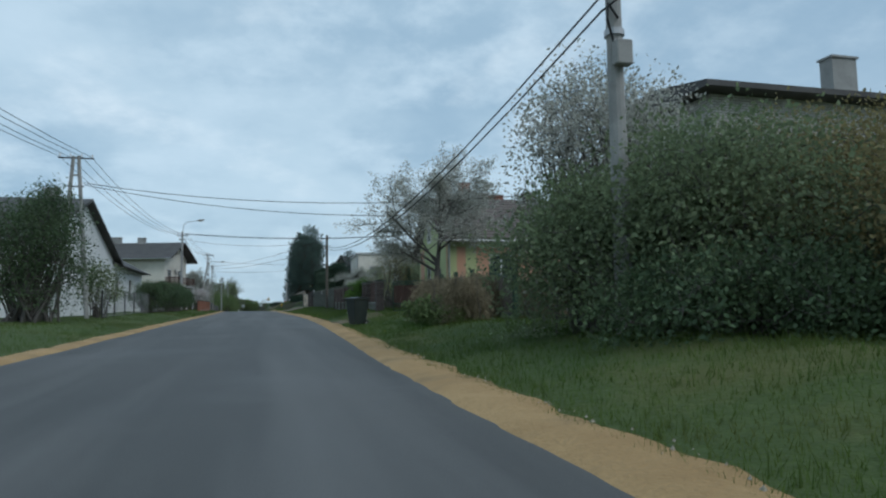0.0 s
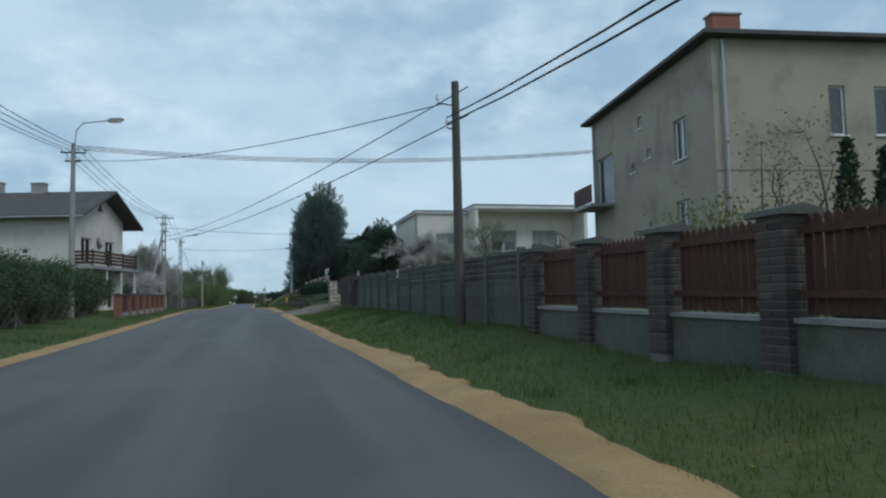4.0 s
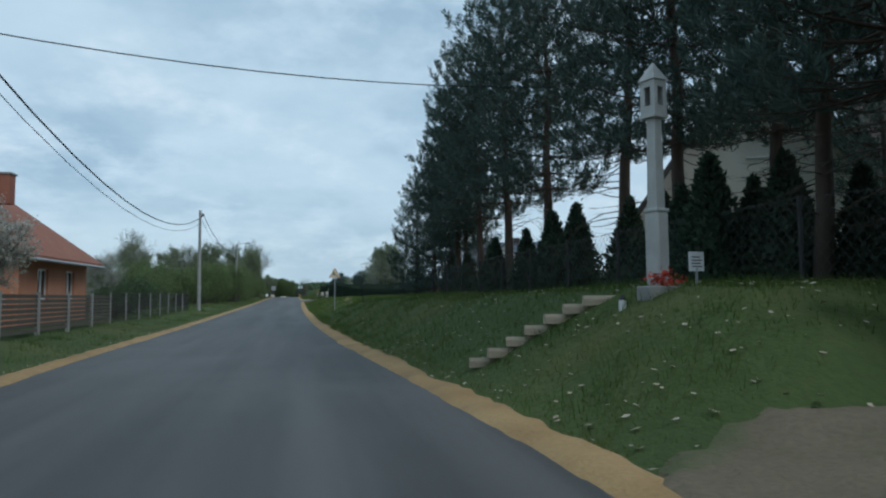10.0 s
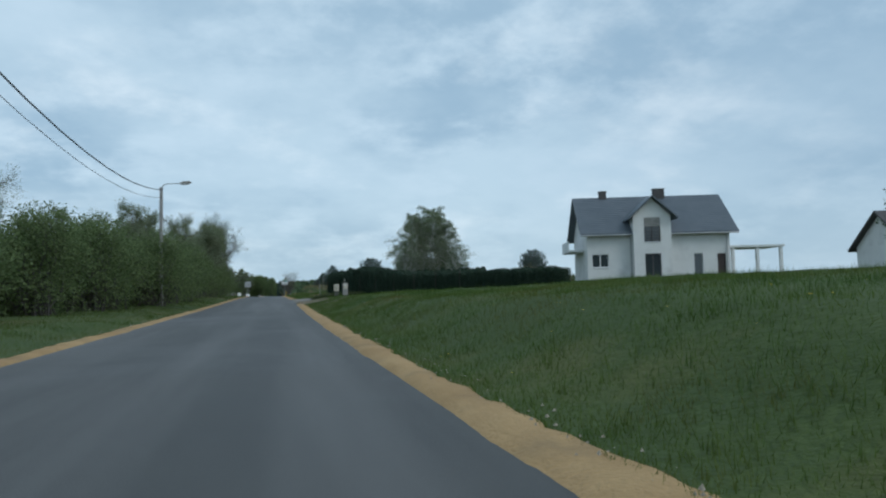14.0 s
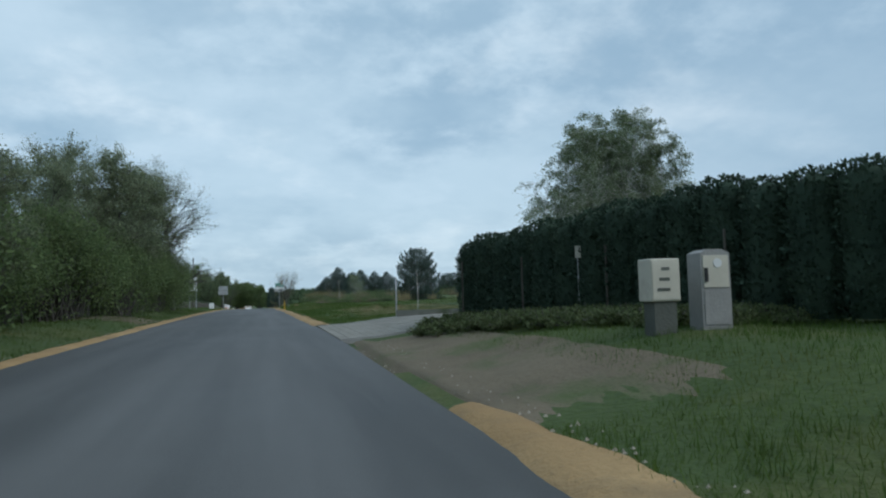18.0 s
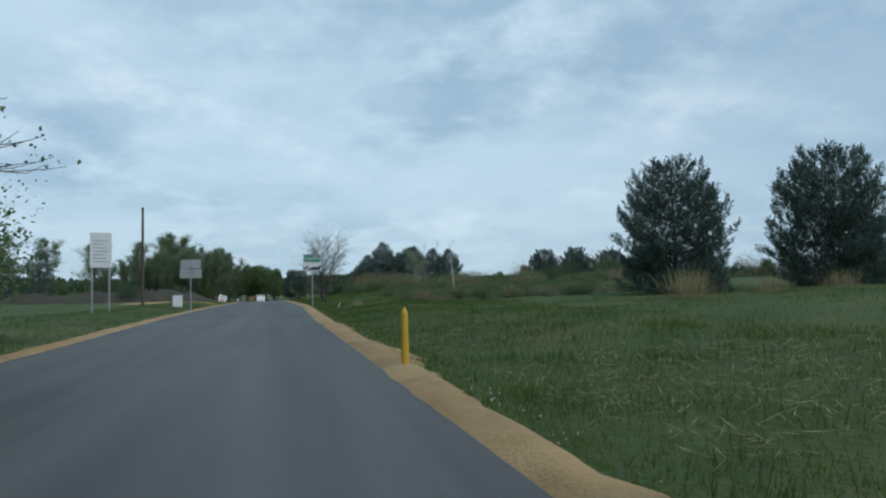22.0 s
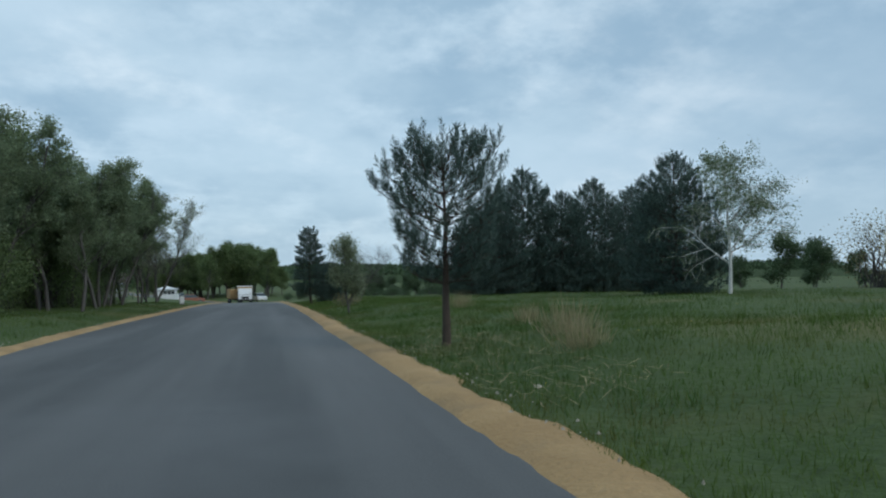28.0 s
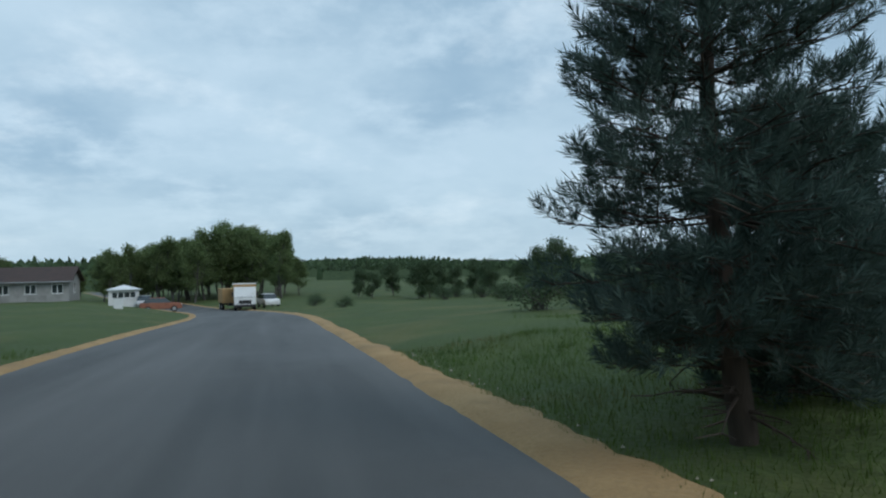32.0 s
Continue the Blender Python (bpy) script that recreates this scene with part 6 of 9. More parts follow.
# field edge: bare trees and bushes about the white house
bare = plant("bare_tree", tree_meshes(64, 11.5, 0.14, 160, 0.08, M["bark"], M["leaf_brown"], clear=0.3, limbs=14, spread=0.22, rise=1.6, kids=5, levels=2, wobble=0.06), stand(14.3, 175.5, 0.6), "slender leafless tree at the field edge", "tree", "bare field-edge trees")
copies(bare, [(16.2, 174.9, 0.57, 80), (22.9, 175.5, 0.66, 200), (18.0, 179, 0.42, 120)])
plant("bare_tree", tree_meshes(65, 8.6, 0.2, 900, 0.08, M["bark"], M["leaf_brown"], clear=0.2, limbs=10, spread=0.5, rise=0.8, kids=7, levels=3), stand(19.8, 175.5, 0.6), "round-headed leafless tree by the bank", "tree", "bare field-edge trees")
fb = plant("shrub", shrub_meshes(66, 4.0, 4.0, 3.2, 3600, 0.13, M["leaf_brown"], clumps=34, twig=0.5), stand(17.6, 176.7, 0.6), "thicket of brownish budding bushes", "bush", "field-edge thicket")
copies(fb, [(15.3, 177.3, 0.54, 50), (20.1, 177.9, 0.6, 110), (22.5, 179, 0.66, 160), (24.6, 177.3, 0.66, 210), (26.4, 179.7, 0.7, 20), (28.8, 178, 0.7, 80), (31, 177, 0.7, 140)])
plant("conifer", shrub_meshes(67, 2.4, 2.4, 2.3, 6000, 0.09, M["leaf_dark"], clumps=50, twig=0.3), stand(16.0, 179.7), "dark bushy conifer near the white house", "conifer")
fb2 = plant("shrub", shrub_meshes(68, 2.2, 1.8, 1.6, 700, 0.35, M["dry"], clumps=20, twig=0.4, aspect=0.05), stand(14, 160), "dry tall weeds on the bank", "weeds", "dry weeds")
copies(fb2, [(11, 156, 0.8, 60), (16, 166, 0.9, 100), (18, 172, 0.8, 30), (13, 174, 0.6, 200)])

# clipped hedge round the white house, and birches beyond
col = plant("thuja", column_meshes(71, 2.55, 0.55, 4200, 0.09, top="round"), stand(5.25, 231.0, 0.8), "tall rounded dark green thuja of a close hedge row", "conifer", "thuja hedge row")
# one straight row, slanting away from the road
for k in range(1, 45):
    y = 231.0 - 0.72 * k
    x = 4.9 + 0.29 * (231.0 - y)
    top = np.interp(y, [199, 215, 220, 224, 231], [2.4, 2.55, 3.1, 3.3, 2.95]) + 0.06 * math.sin(k * 2.1)
    s = float(top - lay(x, y)) / 2.5
    col.scale, _keep = (1, 1, 1), col.scale.copy()
    copy_thing(col, stand(x - float(cx(y)), y, 1.0, 40 * k) @ Matrix.Diagonal((0.85, 0.85, s, 1)))
    col.scale = _keep
for k in range(22):
    col.scale, _keep = (1, 1, 1), col.scale.copy()
    copy_thing(col, stand(8.5 + 0.66 * k - float(cx(239.5)), 239.5, 1.0, 30 * k) @ Matrix.Diagonal((0.58, 0.58, 0.93 + 0.035 * math.sin(k * 1.9), 1)))
    col.scale = _keep
jun = plant("creeping_juniper", shrub_meshes(72, 1.5, 1.3, 0.21, 3000, 0.06, M["leaf_olive"], clumps=40, twig=0.08), stand(4.9, 230.2, 0.7), "low spreading juniper before the hedge", "shrub", "junipers by the hedge")
copies(jun, [(3.5 + 0.23 * (k // 3) + 0.62 * (k % 3), 230.2 - 0.75 * (k // 3), 0.95 + 0.15 * math.sin(k * 1.1), 70 * k) for k in range(1, 33)])
bir = plant("birch_tree", tree_meshes(73, 10.2, 0.11, 32000, 0.082, M["bark_birch"], M["leaf_grey"], clear=0.10, limbs=26, spread=0.27, rise=1.3, kids=8, levels=3, spread_leaf=0.08, hang=0.3), stand_xy(16.8, 246), "slender birch in fresh green leaf", "birch", "birches behind the hedge")
copies(bir, [(15.4, 245, 0.9, 60), (19.4, 247, 1.03, 120), (21.2, 245, 0.82, 200), (17.6, 249, 0.94, 300), (15.4, 248, 0.97, 350)])

# left woodland from the lamp post to the lay-by
LW = "roadside woodland"
w1 = plant("alder_tree", tree_meshes(81, 11.0, 0.15, 17000, 0.12, M["bark"], M["leaf_pale"], clear=0.14, limbs=20, spread=0.27, rise=1.05, kids=7, levels=3, spread_leaf=0.14), stand(-12.5, 186, 0.5), "slim broadleaf tree in thin spring leaf", "tree", LW)
w2 = plant("alder_tree", tree_meshes(82, 12.5, 0.17, 4500, 0.10, M["bark"], M["leaf_pale"], clear=0.22, limbs=16, spread=0.33, rise=1.0, kids=7, levels=3), stand(-11.0, 268), "tall broadleaf tree with thin crown of new leaves", "tree", LW)
w3 = plant("woodland_bush", shrub_meshes(83, 4.2, 4.6, 4.4, 17000, 0.12, M["leaf"], clumps=80, twig=0.5, low=0.05), stand(-10.0, 200), "dense fresh green roadside bush", "bush", LW)
w4 = plant("woodland_bush", shrub_meshes(84, 4.6, 5.0, 3.6, 14000, 0.12, M["leaf"], clumps=70, twig=0.5, low=0.05), stand(-10.8, 192), "dense dark green roadside bush", "bush", LW)
_r = random.Random(4)
copies(w1, [(-_r.uniform(10.5, 24), y, _r.uniform(0.36, 0.52) if y < 214 else _r.uniform(0.55, 0.8) if y < 225 else _r.uniform(0.7, 0.95), _r.uniform(0, 360)) for y in range(176, 284, 4)])
copies(w1, [(-_r.uniform(8.6, 10.5), y, _r.uniform(0.9, 1.08) * float(np.interp(y, [222, 240, 255, 268], [0.5, 0.62, 0.86, 1.0])), _r.uniform(0, 360)) for y in range(222, 270, 3)])
big = plant("alder_tree", tree_meshes(85, 13.0, 0.19, 12000, 0.09, M["bark"], M["leaf_pale"], clear=0.10, limbs=26, spread=0.31, rise=0.95, kids=9, levels=3, wobble=0.10, spread_leaf=0.12), stand(-7.0, 275.0), "tall roadside tree with dense fine twigs in thin leaf", "tree", LW)
copies(big, [(-9.8, 270.5, 0.9, 190), (-12.0, 276.0, 0.8, 100), (-7.3, 277.6, 0.5, 40), (-8.2, 272.4, 0.66, 250)])
copies(w2, [(-_r.uniform(12, 24), y, _r.uniform(0.6, 0.9) * (0.62 if y < 215 else 1), _r.uniform(0, 360)) for y in range(180, 270, 9)])
copies(w3, [(-_r.uniform(7.6, 9.6), y, _r.uniform(0.75, 1.05) if y > 205 else _r.uniform(0.5, 0.75), _r.uniform(0, 360)) for y in range(206, 284, 4)])
copies(w4, [(-_r.uniform(10.5, 15), y, _r.uniform(0.7, 1.15), _r.uniform(0, 360)) for y in range(166, 284, 5)])

# pines on the open field
FP = "field pines"
f1 = plant("pine_tree", pine_meshes(91, 5.5, 0.14, clear=0.02, width=0.50, whorl=0.36, per=11, plume=0.36, needles=15, needle=0.17, needle_w=0.032, twigs=0.23, droop=0.35, lift=0.2, profile=[(0, .92), (.2, 1), (.45, .95), (.65, .78), (.82, .52), (.93, .28), (1, .08)]), stand_xy(17.2, 292.6, 1.05), "bushy young Scots pine in the grass field", "pine", FP)
copies(f1, [(24.9, 290.9, 1.1, 90), (31.9, 290.5, 1.18, 200), (35.5, 292, 0.75, 300), (29, 294, 0.7, 10), (54.5, 304, 1.35, 140), (43, 369, 1.15, 110), (50, 372, 1.25, 40), (58, 376, 1.2, 70), (54, 380, 1.0, 170), (64, 374, 1.3, 100), (70, 380, 1.2, 240), (78, 378, 1.3, 300)])
bb = plant("bare_bush", shrub_meshes(92, 4.5, 4.0, 3.0, 2200, 0.1, M["leaf_brown"], clumps=40, twig=0.6), stand(42, 275), "rounded bare bush in the field", "bush", "field scrub")
copies(bb, [(36 + 5.5 * k + 1.6 * math.sin(k * 2.2), 374 + 4 * math.sin(k * 1.7), 1.25 + 0.5 * abs(math.sin(k * 2.6)), 57 * k) for k in range(1, 14)])
sap = plant("sapling", tree_meshes(93, 3.4, 0.03, 60, 0.07, M["bark_birch"], M["leaf_pale"], clear=0.4, limbs=6, spread=0.14, rise=2, kids=2, levels=1, wobble=0.04), stand(7.8, 249.2, 0.72), "thin young tree with pale stem", "tree")
db = plant("woodland_bush", shrub_meshes(94, 5.0, 5.0, 3.6, 6000, 0.14, M["leaf_dark"], clumps=46, twig=0.55), stand(46, 352), "round dark green bush at the field edge", "bush", "field bushes")
copies(db, [(38, 355, 0.8, 80), (44, 362, 1.0, 120)])
plant("ditch_thicket", shrub_meshes(95, 7, 9, 1.3, 9000, 0.09, M["leaf_brown"], clumps=90, twig=0.3), stand(10.5, 331), "brownish brambles and weeds on a low mound", "bush")
plant("ditch_thicket", shrub_meshes(96, 9, 9, 1.1, 9000, 0.09, M["leaf"], clumps=90, twig=0.3), stand(18.5, 331), "green brambles and weeds on a low mound", "bush")
plant("bare_tree", tree_meshes(97, 5.9, 0.05, 6500, 0.05, M["bark"], M["leaf_brown"], clear=0.09, limbs=16, spread=0.44, rise=1.3, kids=7, levels=2, stems=5, lean=0.16, wobble=0.06), stand_xy(2.75, 314.2, 0.95), "many-stemmed tree with tiny opening leaves", "tree")

wd = plant("weed_clump", shrub_meshes(99, 3.6, 2.4, 0.8, 3200, 0.08, M["leaf"], clumps=40, twig=0.22, low=0.05), stand(9.0, 322), "knee-high tangle of green and brown weeds", "weeds", "weeds on the brow")
copies(wd, [(7.5 + 2.1 * k + 0.9 * math.sin(k * 2.3), 325 + 6 * math.sin(k * 1.9), 0.85 + 0.3 * abs(math.sin(k * 1.3)), 47 * k) for k in range(17)])
dw = plant("weed_clump", shrub_meshes(100, 3.2, 2.4, 0.9, 1500, 0.22, M["dry"], clumps=40, twig=0.25, low=0.05, aspect=0.06), stand(11.0, 320), "knee-high patch of dry brown stalks", "weeds", "weeds on the brow")
copies(dw, [(8.6 + 3.0 * k + 0.8 * math.sin(k * 1.3), 322 + 5 * math.sin(k * 2.7), 0.8 + 0.3 * abs(math.sin(k * 2.1)), 77 * k) for k in range(11)])
b2 = plant("bare_tree", tree_meshes(98, 6.6, 0.05, 60, 0.07, M["bark"], M["leaf_brown"], clear=0.3, limbs=9, spread=0.14, rise=2.2, kids=3, levels=2, stems=2, lean=0.08), stand_xy(7.2, 300.9, 0.5), "thin leafless forked tree", "tree", "thin field trees")
copies(b2, [(9.6, 307.5, 0.42, 100)])
copies(sap, [(9.9, 301.5, 0.95, 40)])
copies(wd, [(8.2 + 1.9 * (k % 8) + 0.8 * math.sin(k * 2.7), 297 + 2.6 * (k // 8) + 1.1 * math.sin(k * 1.6), 0.34 + 0.3 * abs(math.sin(k * 1.9)), 53 * k) for k in range(48)])
copies(dw, [(7.8 + 2.6 * (k % 6) + 0.9 * math.sin(k * 1.7), 296 + 3.2 * (k // 6) + 1.2 * math.sin(k * 2.9), 0.32 + 0.25 * abs(math.sin(k * 1.3)), 71 * k) for k in range(14)])

# left: wood behind the lay-by and the birch wood
wl = plant("willow_tree", tree_meshes(101, 11.0, 0.2, 12000, 0.15, M["bark"], M["leaf"], spread_leaf=0.15, clear=0.12, limbs=14, spread=0.36, rise=0.9, kids=7, levels=3), stand_xy(-18, 381), "broad dense tree in dark leaf", "tree", "wood behind the lay-by")
copies(wl, [(-21.5, 384, 0.9, 60), (-14.0, 383, 0.95, 120), (-25, 380, 0.8, 190), (-17, 388, 1.0, 260), (-32, 372, 0.85, 20), (-38, 378, 0.95, 140), (-29, 390, 0.9, 300), (-46, 372, 0.9, 100), (-55, 380, 1.0, 10)])
pl = plant("pine_tree", pine_meshes(102, 6.0, 0.13, clear=0.05, width=0.3, whorl=0.5, per=7, plume=0.4, needles=10, needle=0.22, needle_w=0.045, twigs=0.4), stand(-26, 352), "young pine behind the lay-by", "pine", "wood behind the lay-by")
copies(pl, [(-30, 355, 0.9, 40), (-35, 350, 1.0, 140), (-41, 354, 0.8, 230)])
bw = plant("birch_tree", tree_meshes(103, 8.2, 0.11, 16000, 0.10, M["bark"], M["leaf_grey"], clear=0.22, spread_leaf=0.12, limbs=12, spread=0.24, rise=1.1, kids=6, levels=3), stand(-9.5, 372), "slim birch of a close roadside stand", "birch", "roadside birch stand")
_r = random.Random(12)
copies(bw, [(-_r.uniform(8.6, 20), 360 + 0.75 * k, _r.uniform(0.7, 0.92), _r.uniform(0, 360)) for k in range(42)])
copies(bw, [(-8.6, 386, 1.1, 80), (-9.6, 389, 1.15, 10), (-8.1, 383, 0.95, 210), (-10.5, 393, 1.15, 170), (-11.5, 386, 1.1, 320), (-7.4, 373, 0.85, 30), (-7.9, 376, 0.92, 130), (-8.4, 379.5, 0.92, 250), (-7.3, 370, 0.75, 300)])
tl = plant("birch_tree", tree_meshes(104, 9.2, 0.10, 9000, 0.09, M["bark"], M["leaf_pale"], clear=0.20, limbs=18, spread=0.21, rise=1.3, kids=7, levels=3, stems=2, lean=0.05), stand_xy(-9.4, 392.6), "slender tree in thin pale leaf", "tree", "roadside birch stand")
copies(tl, [(-8.0, 389.0, 0.85, 100), (-8.6, 396, 0.9, 200)])
copies(w4, [(-27.5 - 3.1 * k, 468 + 1.5 * math.sin(k * 2.1), 0.5 + 0.12 * math.sin(k * 1.7), 67 * k) for k in range(5)])
lbu = plant("shrub", shrub_meshes(105, 3, 4, 1.5, 3000, 0.1, M["leaf_dark"], clumps=30, twig=0.4), stand(-10.5, 352), "low bushes and weeds beside the lay-by", "bush", "lay-by bushes")
copies(w4, [(-9.5 - 2.5 * abs(math.sin(k * 2.3)), 364 + 2.6 * k, 0.75 + 0.2 * math.sin(k * 1.7), 61 * k) for k in range(10)])
copies(lbu, [(-12, 357, 1.1, 70), (-10, 362, 0.9, 140), (-11.5, 368, 1.0, 10), (-12, 375, 1.0, 200), (-11, 383, 0.9, 60), (-16, 350, 1.2, 90), (-15, 345, 1.0, 10)])

# last stretch, right
plant("pine_tree", pine_meshes(111, 3.35, 0.085, clear=0.34, width=0.40, whorl=0.24, per=9, plume=0.32, needles=46, needle=0.10, needle_w=0.011, twigs=0.20, droop=0.0, lift=0.22, upright=0.9, profile=[(0, .55), (.25, .95), (.5, 1), (.75, .8), (1, .3)]), stand_xy(1.92, 349.8), "young roadside pine with upright candles", "pine", "roadside pines")
plant("pine_tree", pine_meshes(112, 5.25, 0.105, clear=0.17, width=0.225, whorl=0.27, per=10, plume=0.22, needles=52, needle=0.11, needle_w=0.008, twigs=0.14, droop=0.5, lift=0.12, upright=0.5, dead=18, profile=[(0, .95), (.2, 1), (.45, .8), (.7, .66), (.85, .5), (.95, .3), (1, .1)]), stand_xy(1.58, 386.4), "dark bushy roadside pine with dead lower branches", "pine", "roadside pines")
plant("pine_tree", pine_meshes(120, 2.6, 0.07, clear=0.03, width=0.42, whorl=0.20, per=10, plume=0.22, needles=40, needle=0.11, needle_w=0.011, twigs=0.16, droop=0.3, profile=[(0, .9), (.3, 1), (.6, .8), (.85, .5), (1, .15)]), stand_xy(3.05, 387.5), "low side pine beside the taller roadside pine", "pine", "roadside pines")
pg = plant("pine_tree", pine_meshes(113, 8.4, 0.17, clear=0.02, width=0.42, whorl=0.45, per=11, plume=0.42, needles=15, needle=0.2, needle_w=0.038, twigs=0.28, droop=0.35, profile=[(0, .9), (.25, 1), (.5, .82), (.7, .54), (.85, .29), (.95, .12), (1, .03)]), stand_xy(12.8, 385.2, 0.62), "dense young pine of a group in the meadow", "pine", "meadow pine group")
copies(pg, [(16.6, 386.0, 0.86, 50), (19.8, 388.0, 1.14, 110), (22.6, 387.0, 0.92, 170), (25.4, 387.5, 1.05, 220), (29.0, 388.0, 1.0, 260), (20.6, 369.6, 0.86, 310), (32.5, 390, 1.0, 30)])
plant("birch_tree", tree_meshes(114, 7.0, 0.09, 17000, 0.075, M["bark_birch"], M["leaf_grey"], clear=0.2, limbs=16, spread=0.40, rise=0.9, kids=7, levels=3, lean=0.05, hang=0.2), stand_xy(19.0, 365.0), "white-stemmed birch with fine drooping twigs", "birch")
plant("pear_tree", tree_meshes(116, 3.0, 0.042, 9000, 0.062, M["bark"], M["leaf_pale"], clear=0.05, limbs=15, spread=0.34, rise=1.3, kids=6, levels=3), stand_xy(1.8, 364.1), "young leafy tree with white blossom at the meadow edge", "tree")
plant("bare_tree", tree_meshes(117, 3.6, 0.035, 0, 0.08, M["bark"], None, clear=0.12, limbs=11, spread=0.43, rise=0.9, kids=7, levels=3, stems=3, lean=0.2, wobble=0.2, tip=0.0025), stand_xy(3.65, 377.2), "spreading leafless tree in the meadow", "tree")
plant("shrub", shrub_meshes(118, 1.0, 0.9, 0.5, 500, 0.07, M["leaf_brown"], clumps=16, twig=0.25), stand_xy(2.4, 371.3), "low leafless bush in the grass", "bush")
tuft = plant("dry_grass_tuft", reed_meshes(119, 0.8, 0.75, 260), stand_xy(3.6, 348.5), "tuft of dry straw-coloured grass", "grass tuft", "dry tufts", names=("stalk_mass",))
copies(tuft, [(4.2, 346.8, 0.8, 60), (5.5, 352, 0.7, 100), (6.5, 360.5, 0.9, 30), (5.0, 376, 0.8, 200), (4.4, 300, 0.7, 20), (5.2, 250, 0.5, 80), (6.2, 253, 0.6, 180), (7.2, 251, 0.5, 280), (4.9, 170, 0.7, 33), (14.8, 287, 1.5, 10), (15.3, 287.6, 1.7, 100), (18.3, 287, 1.2, 200), (21.5, 287, 1.3, 300)])

# distant woods, as low wooded ridges and a tree line
fw = plant("wood_tree", tree_meshes(121, 11.5, 0.2, 8000, 0.3, M["bark"], M["leaf"], spread_leaf=0.3, clear=0.1, limbs=14, spread=0.3, rise=1.0, kids=6, levels=3), pose(-8, 503, lay(-8, 503)), "dense tree of the wood beyond the bend", "tree", "wood beyond the bend")
_r = random.Random(20)
for k in range(60):
    x, y = _r.uniform(-27, 1.5), _r.uniform(488, 530)
    hgt = np.interp(x, [-27, -24, -14, -8, -3, 1.5], [0.66, 0.75, 0.92, 1.14, 1.0, 0.62]) * _r.uniform(0.85, 1.05)
    keep = fw.scale.copy()
    fw.scale = (1, 1, 1)
    copy_thing(fw, pose(x, y, lay(x, y) - 0.1, 0, 0, _r.uniform(0, 360)) @ Matrix.Diagonal((hgt, hgt, hgt, 1)))
    fw.scale = keep
for k in range(26):
    x, y = _r.uniform(-75, -24), _r.uniform(482, 530)
    hgt = _r.uniform(0.35, 0.62)
    copy_thing(fw, pose(x, y, lay(x, y) - 0.1, 0, 0, _r.uniform(0, 360)) @ Matrix.Diagonal((hgt, hgt, hgt, 1)))


mb = plant("shrub", shrub_meshes(123, 2.2, 2.0, 1.3, 2200, 0.1, M["leaf_dark"], clumps=24, twig=0.26), stand(9.0, 404), "low round bush on the open meadow", "bush", "meadow bushes")
copies(mb, [(12 + 9 * abs(math.sin(k * 1.9)) + 1.2 * k, 405 + 5.5 * k, 0.7 + 0.5 * abs(math.sin(k * 2.7)), 47 * k) for k in range(1, 15)] + [(5.5, 430, 0.6, 10), (7, 448, 0.8, 60), (16, 398, 0.7, 100)])
mt = plant("wood_tree", tree_meshes(122, 5.5, 0.10, 6000, 0.2, M["bark"], M["leaf_dark"], clear=0.08, limbs=14, spread=0.36, rise=0.9, kids=5, levels=3, spread_leaf=0.25), stand(50, 396), "round leafy tree far out on the meadow", "tree", "far meadow trees")
copies(mt, [(56 + 6 * k + 2 * math.sin(k * 2.1), 398 + 9 * math.sin(k * 1.3), 0.85 + 0.25 * math.sin(k * 1.7), 50 * k) for k in range(10)] + [(24 + 1.8 * k, 476 + 9 * math.sin(k * 1.9), 0.66 + 0.3 * abs(math.sin(k * 2.7)), 61 * k) for k in range(14)] + [(44 + 9 * k, 470 + 12 * math.sin(k * 2.3), 1.2 + 0.3 * math.sin(k * 1.9), 35 * k) for k in range(8)])


def far_wood(name, x0, x1, y, depth, heights, n, seed, base, leaf=1.6):
    """A far wooded ridge: a low swell of ground covered with tree crowns, too far to tell trees apart."""
    r = np.random.default_rng(seed)
    x, yy = r.uniform(x0, x1, n), y + r.uniform(0, depth, n)
    top = heights(x) * (0.55 + 0.45 * (yy - y) / depth)
    z = base + top * (1 - 0.25 * r.random(n) ** 3) + 1.6 * np.sin(x * 0.35) * np.sin(x * 0.113 + yy)
    p = np.stack([x, yy, z], -1)
    v1, f1 = leaf_cards(p, leaf * 2.2, r, np.array([[0, -0.2, 1.0]]) + 0 * p, 0.7, leaf * 0.35, 1.5)
    m = 90
    gx = np.linspace(x0, x1, m)
    h = heights(gx)
    prof = [(y - 1, base - 4.0 + 0 * h), (y, base + h * 0.45), (y + depth, base + h * 0.93), (y + depth + 30, base - 4 + 0 * h)]
    v = np.concatenate([np.stack([gx, np.full(m, a), b], -1) for a, b in prof])
    i = (np.arange(3)[:, None] * m + np.arange(m - 1)[None]).ravel()
    ob = new(name, mesh_np(name, v, np.stack([i, i + 1, i + m + 1, i + m], -1), M["leaf_dark"], True))
    tagged(ob, "distant dark wooded ridge on the horizon", "wooded hill", kind="structure")
    crowns = new("far_tree_crowns", mesh_np("far_tree_crowns", v1, f1, M["leaf_dark"]))
    crowns.parent = ob
    crowns["kind"] = "stuff"
    return ob


far_wood("hill_north", -420, 700, 1150, 260, lambda x: 13 + 6 * np.sin(x * 0.006 + 1) + 3 * np.sin(x * 0.019), 15000, 1, -4, 2.4)
far_wood("hill_east", 20, 420, 760, 50, lambda x: 9 + 2 * np.sin(x * 0.03) + np.clip((x - 150) * 0.02, 0, 4), 9000, 2, -3, 1.2)
far_wood("hill_west", -420, -60, 640, 60, lambda x: 11 + 3 * np.sin(x * 0.02), 7000, 3, -2, 1.4)

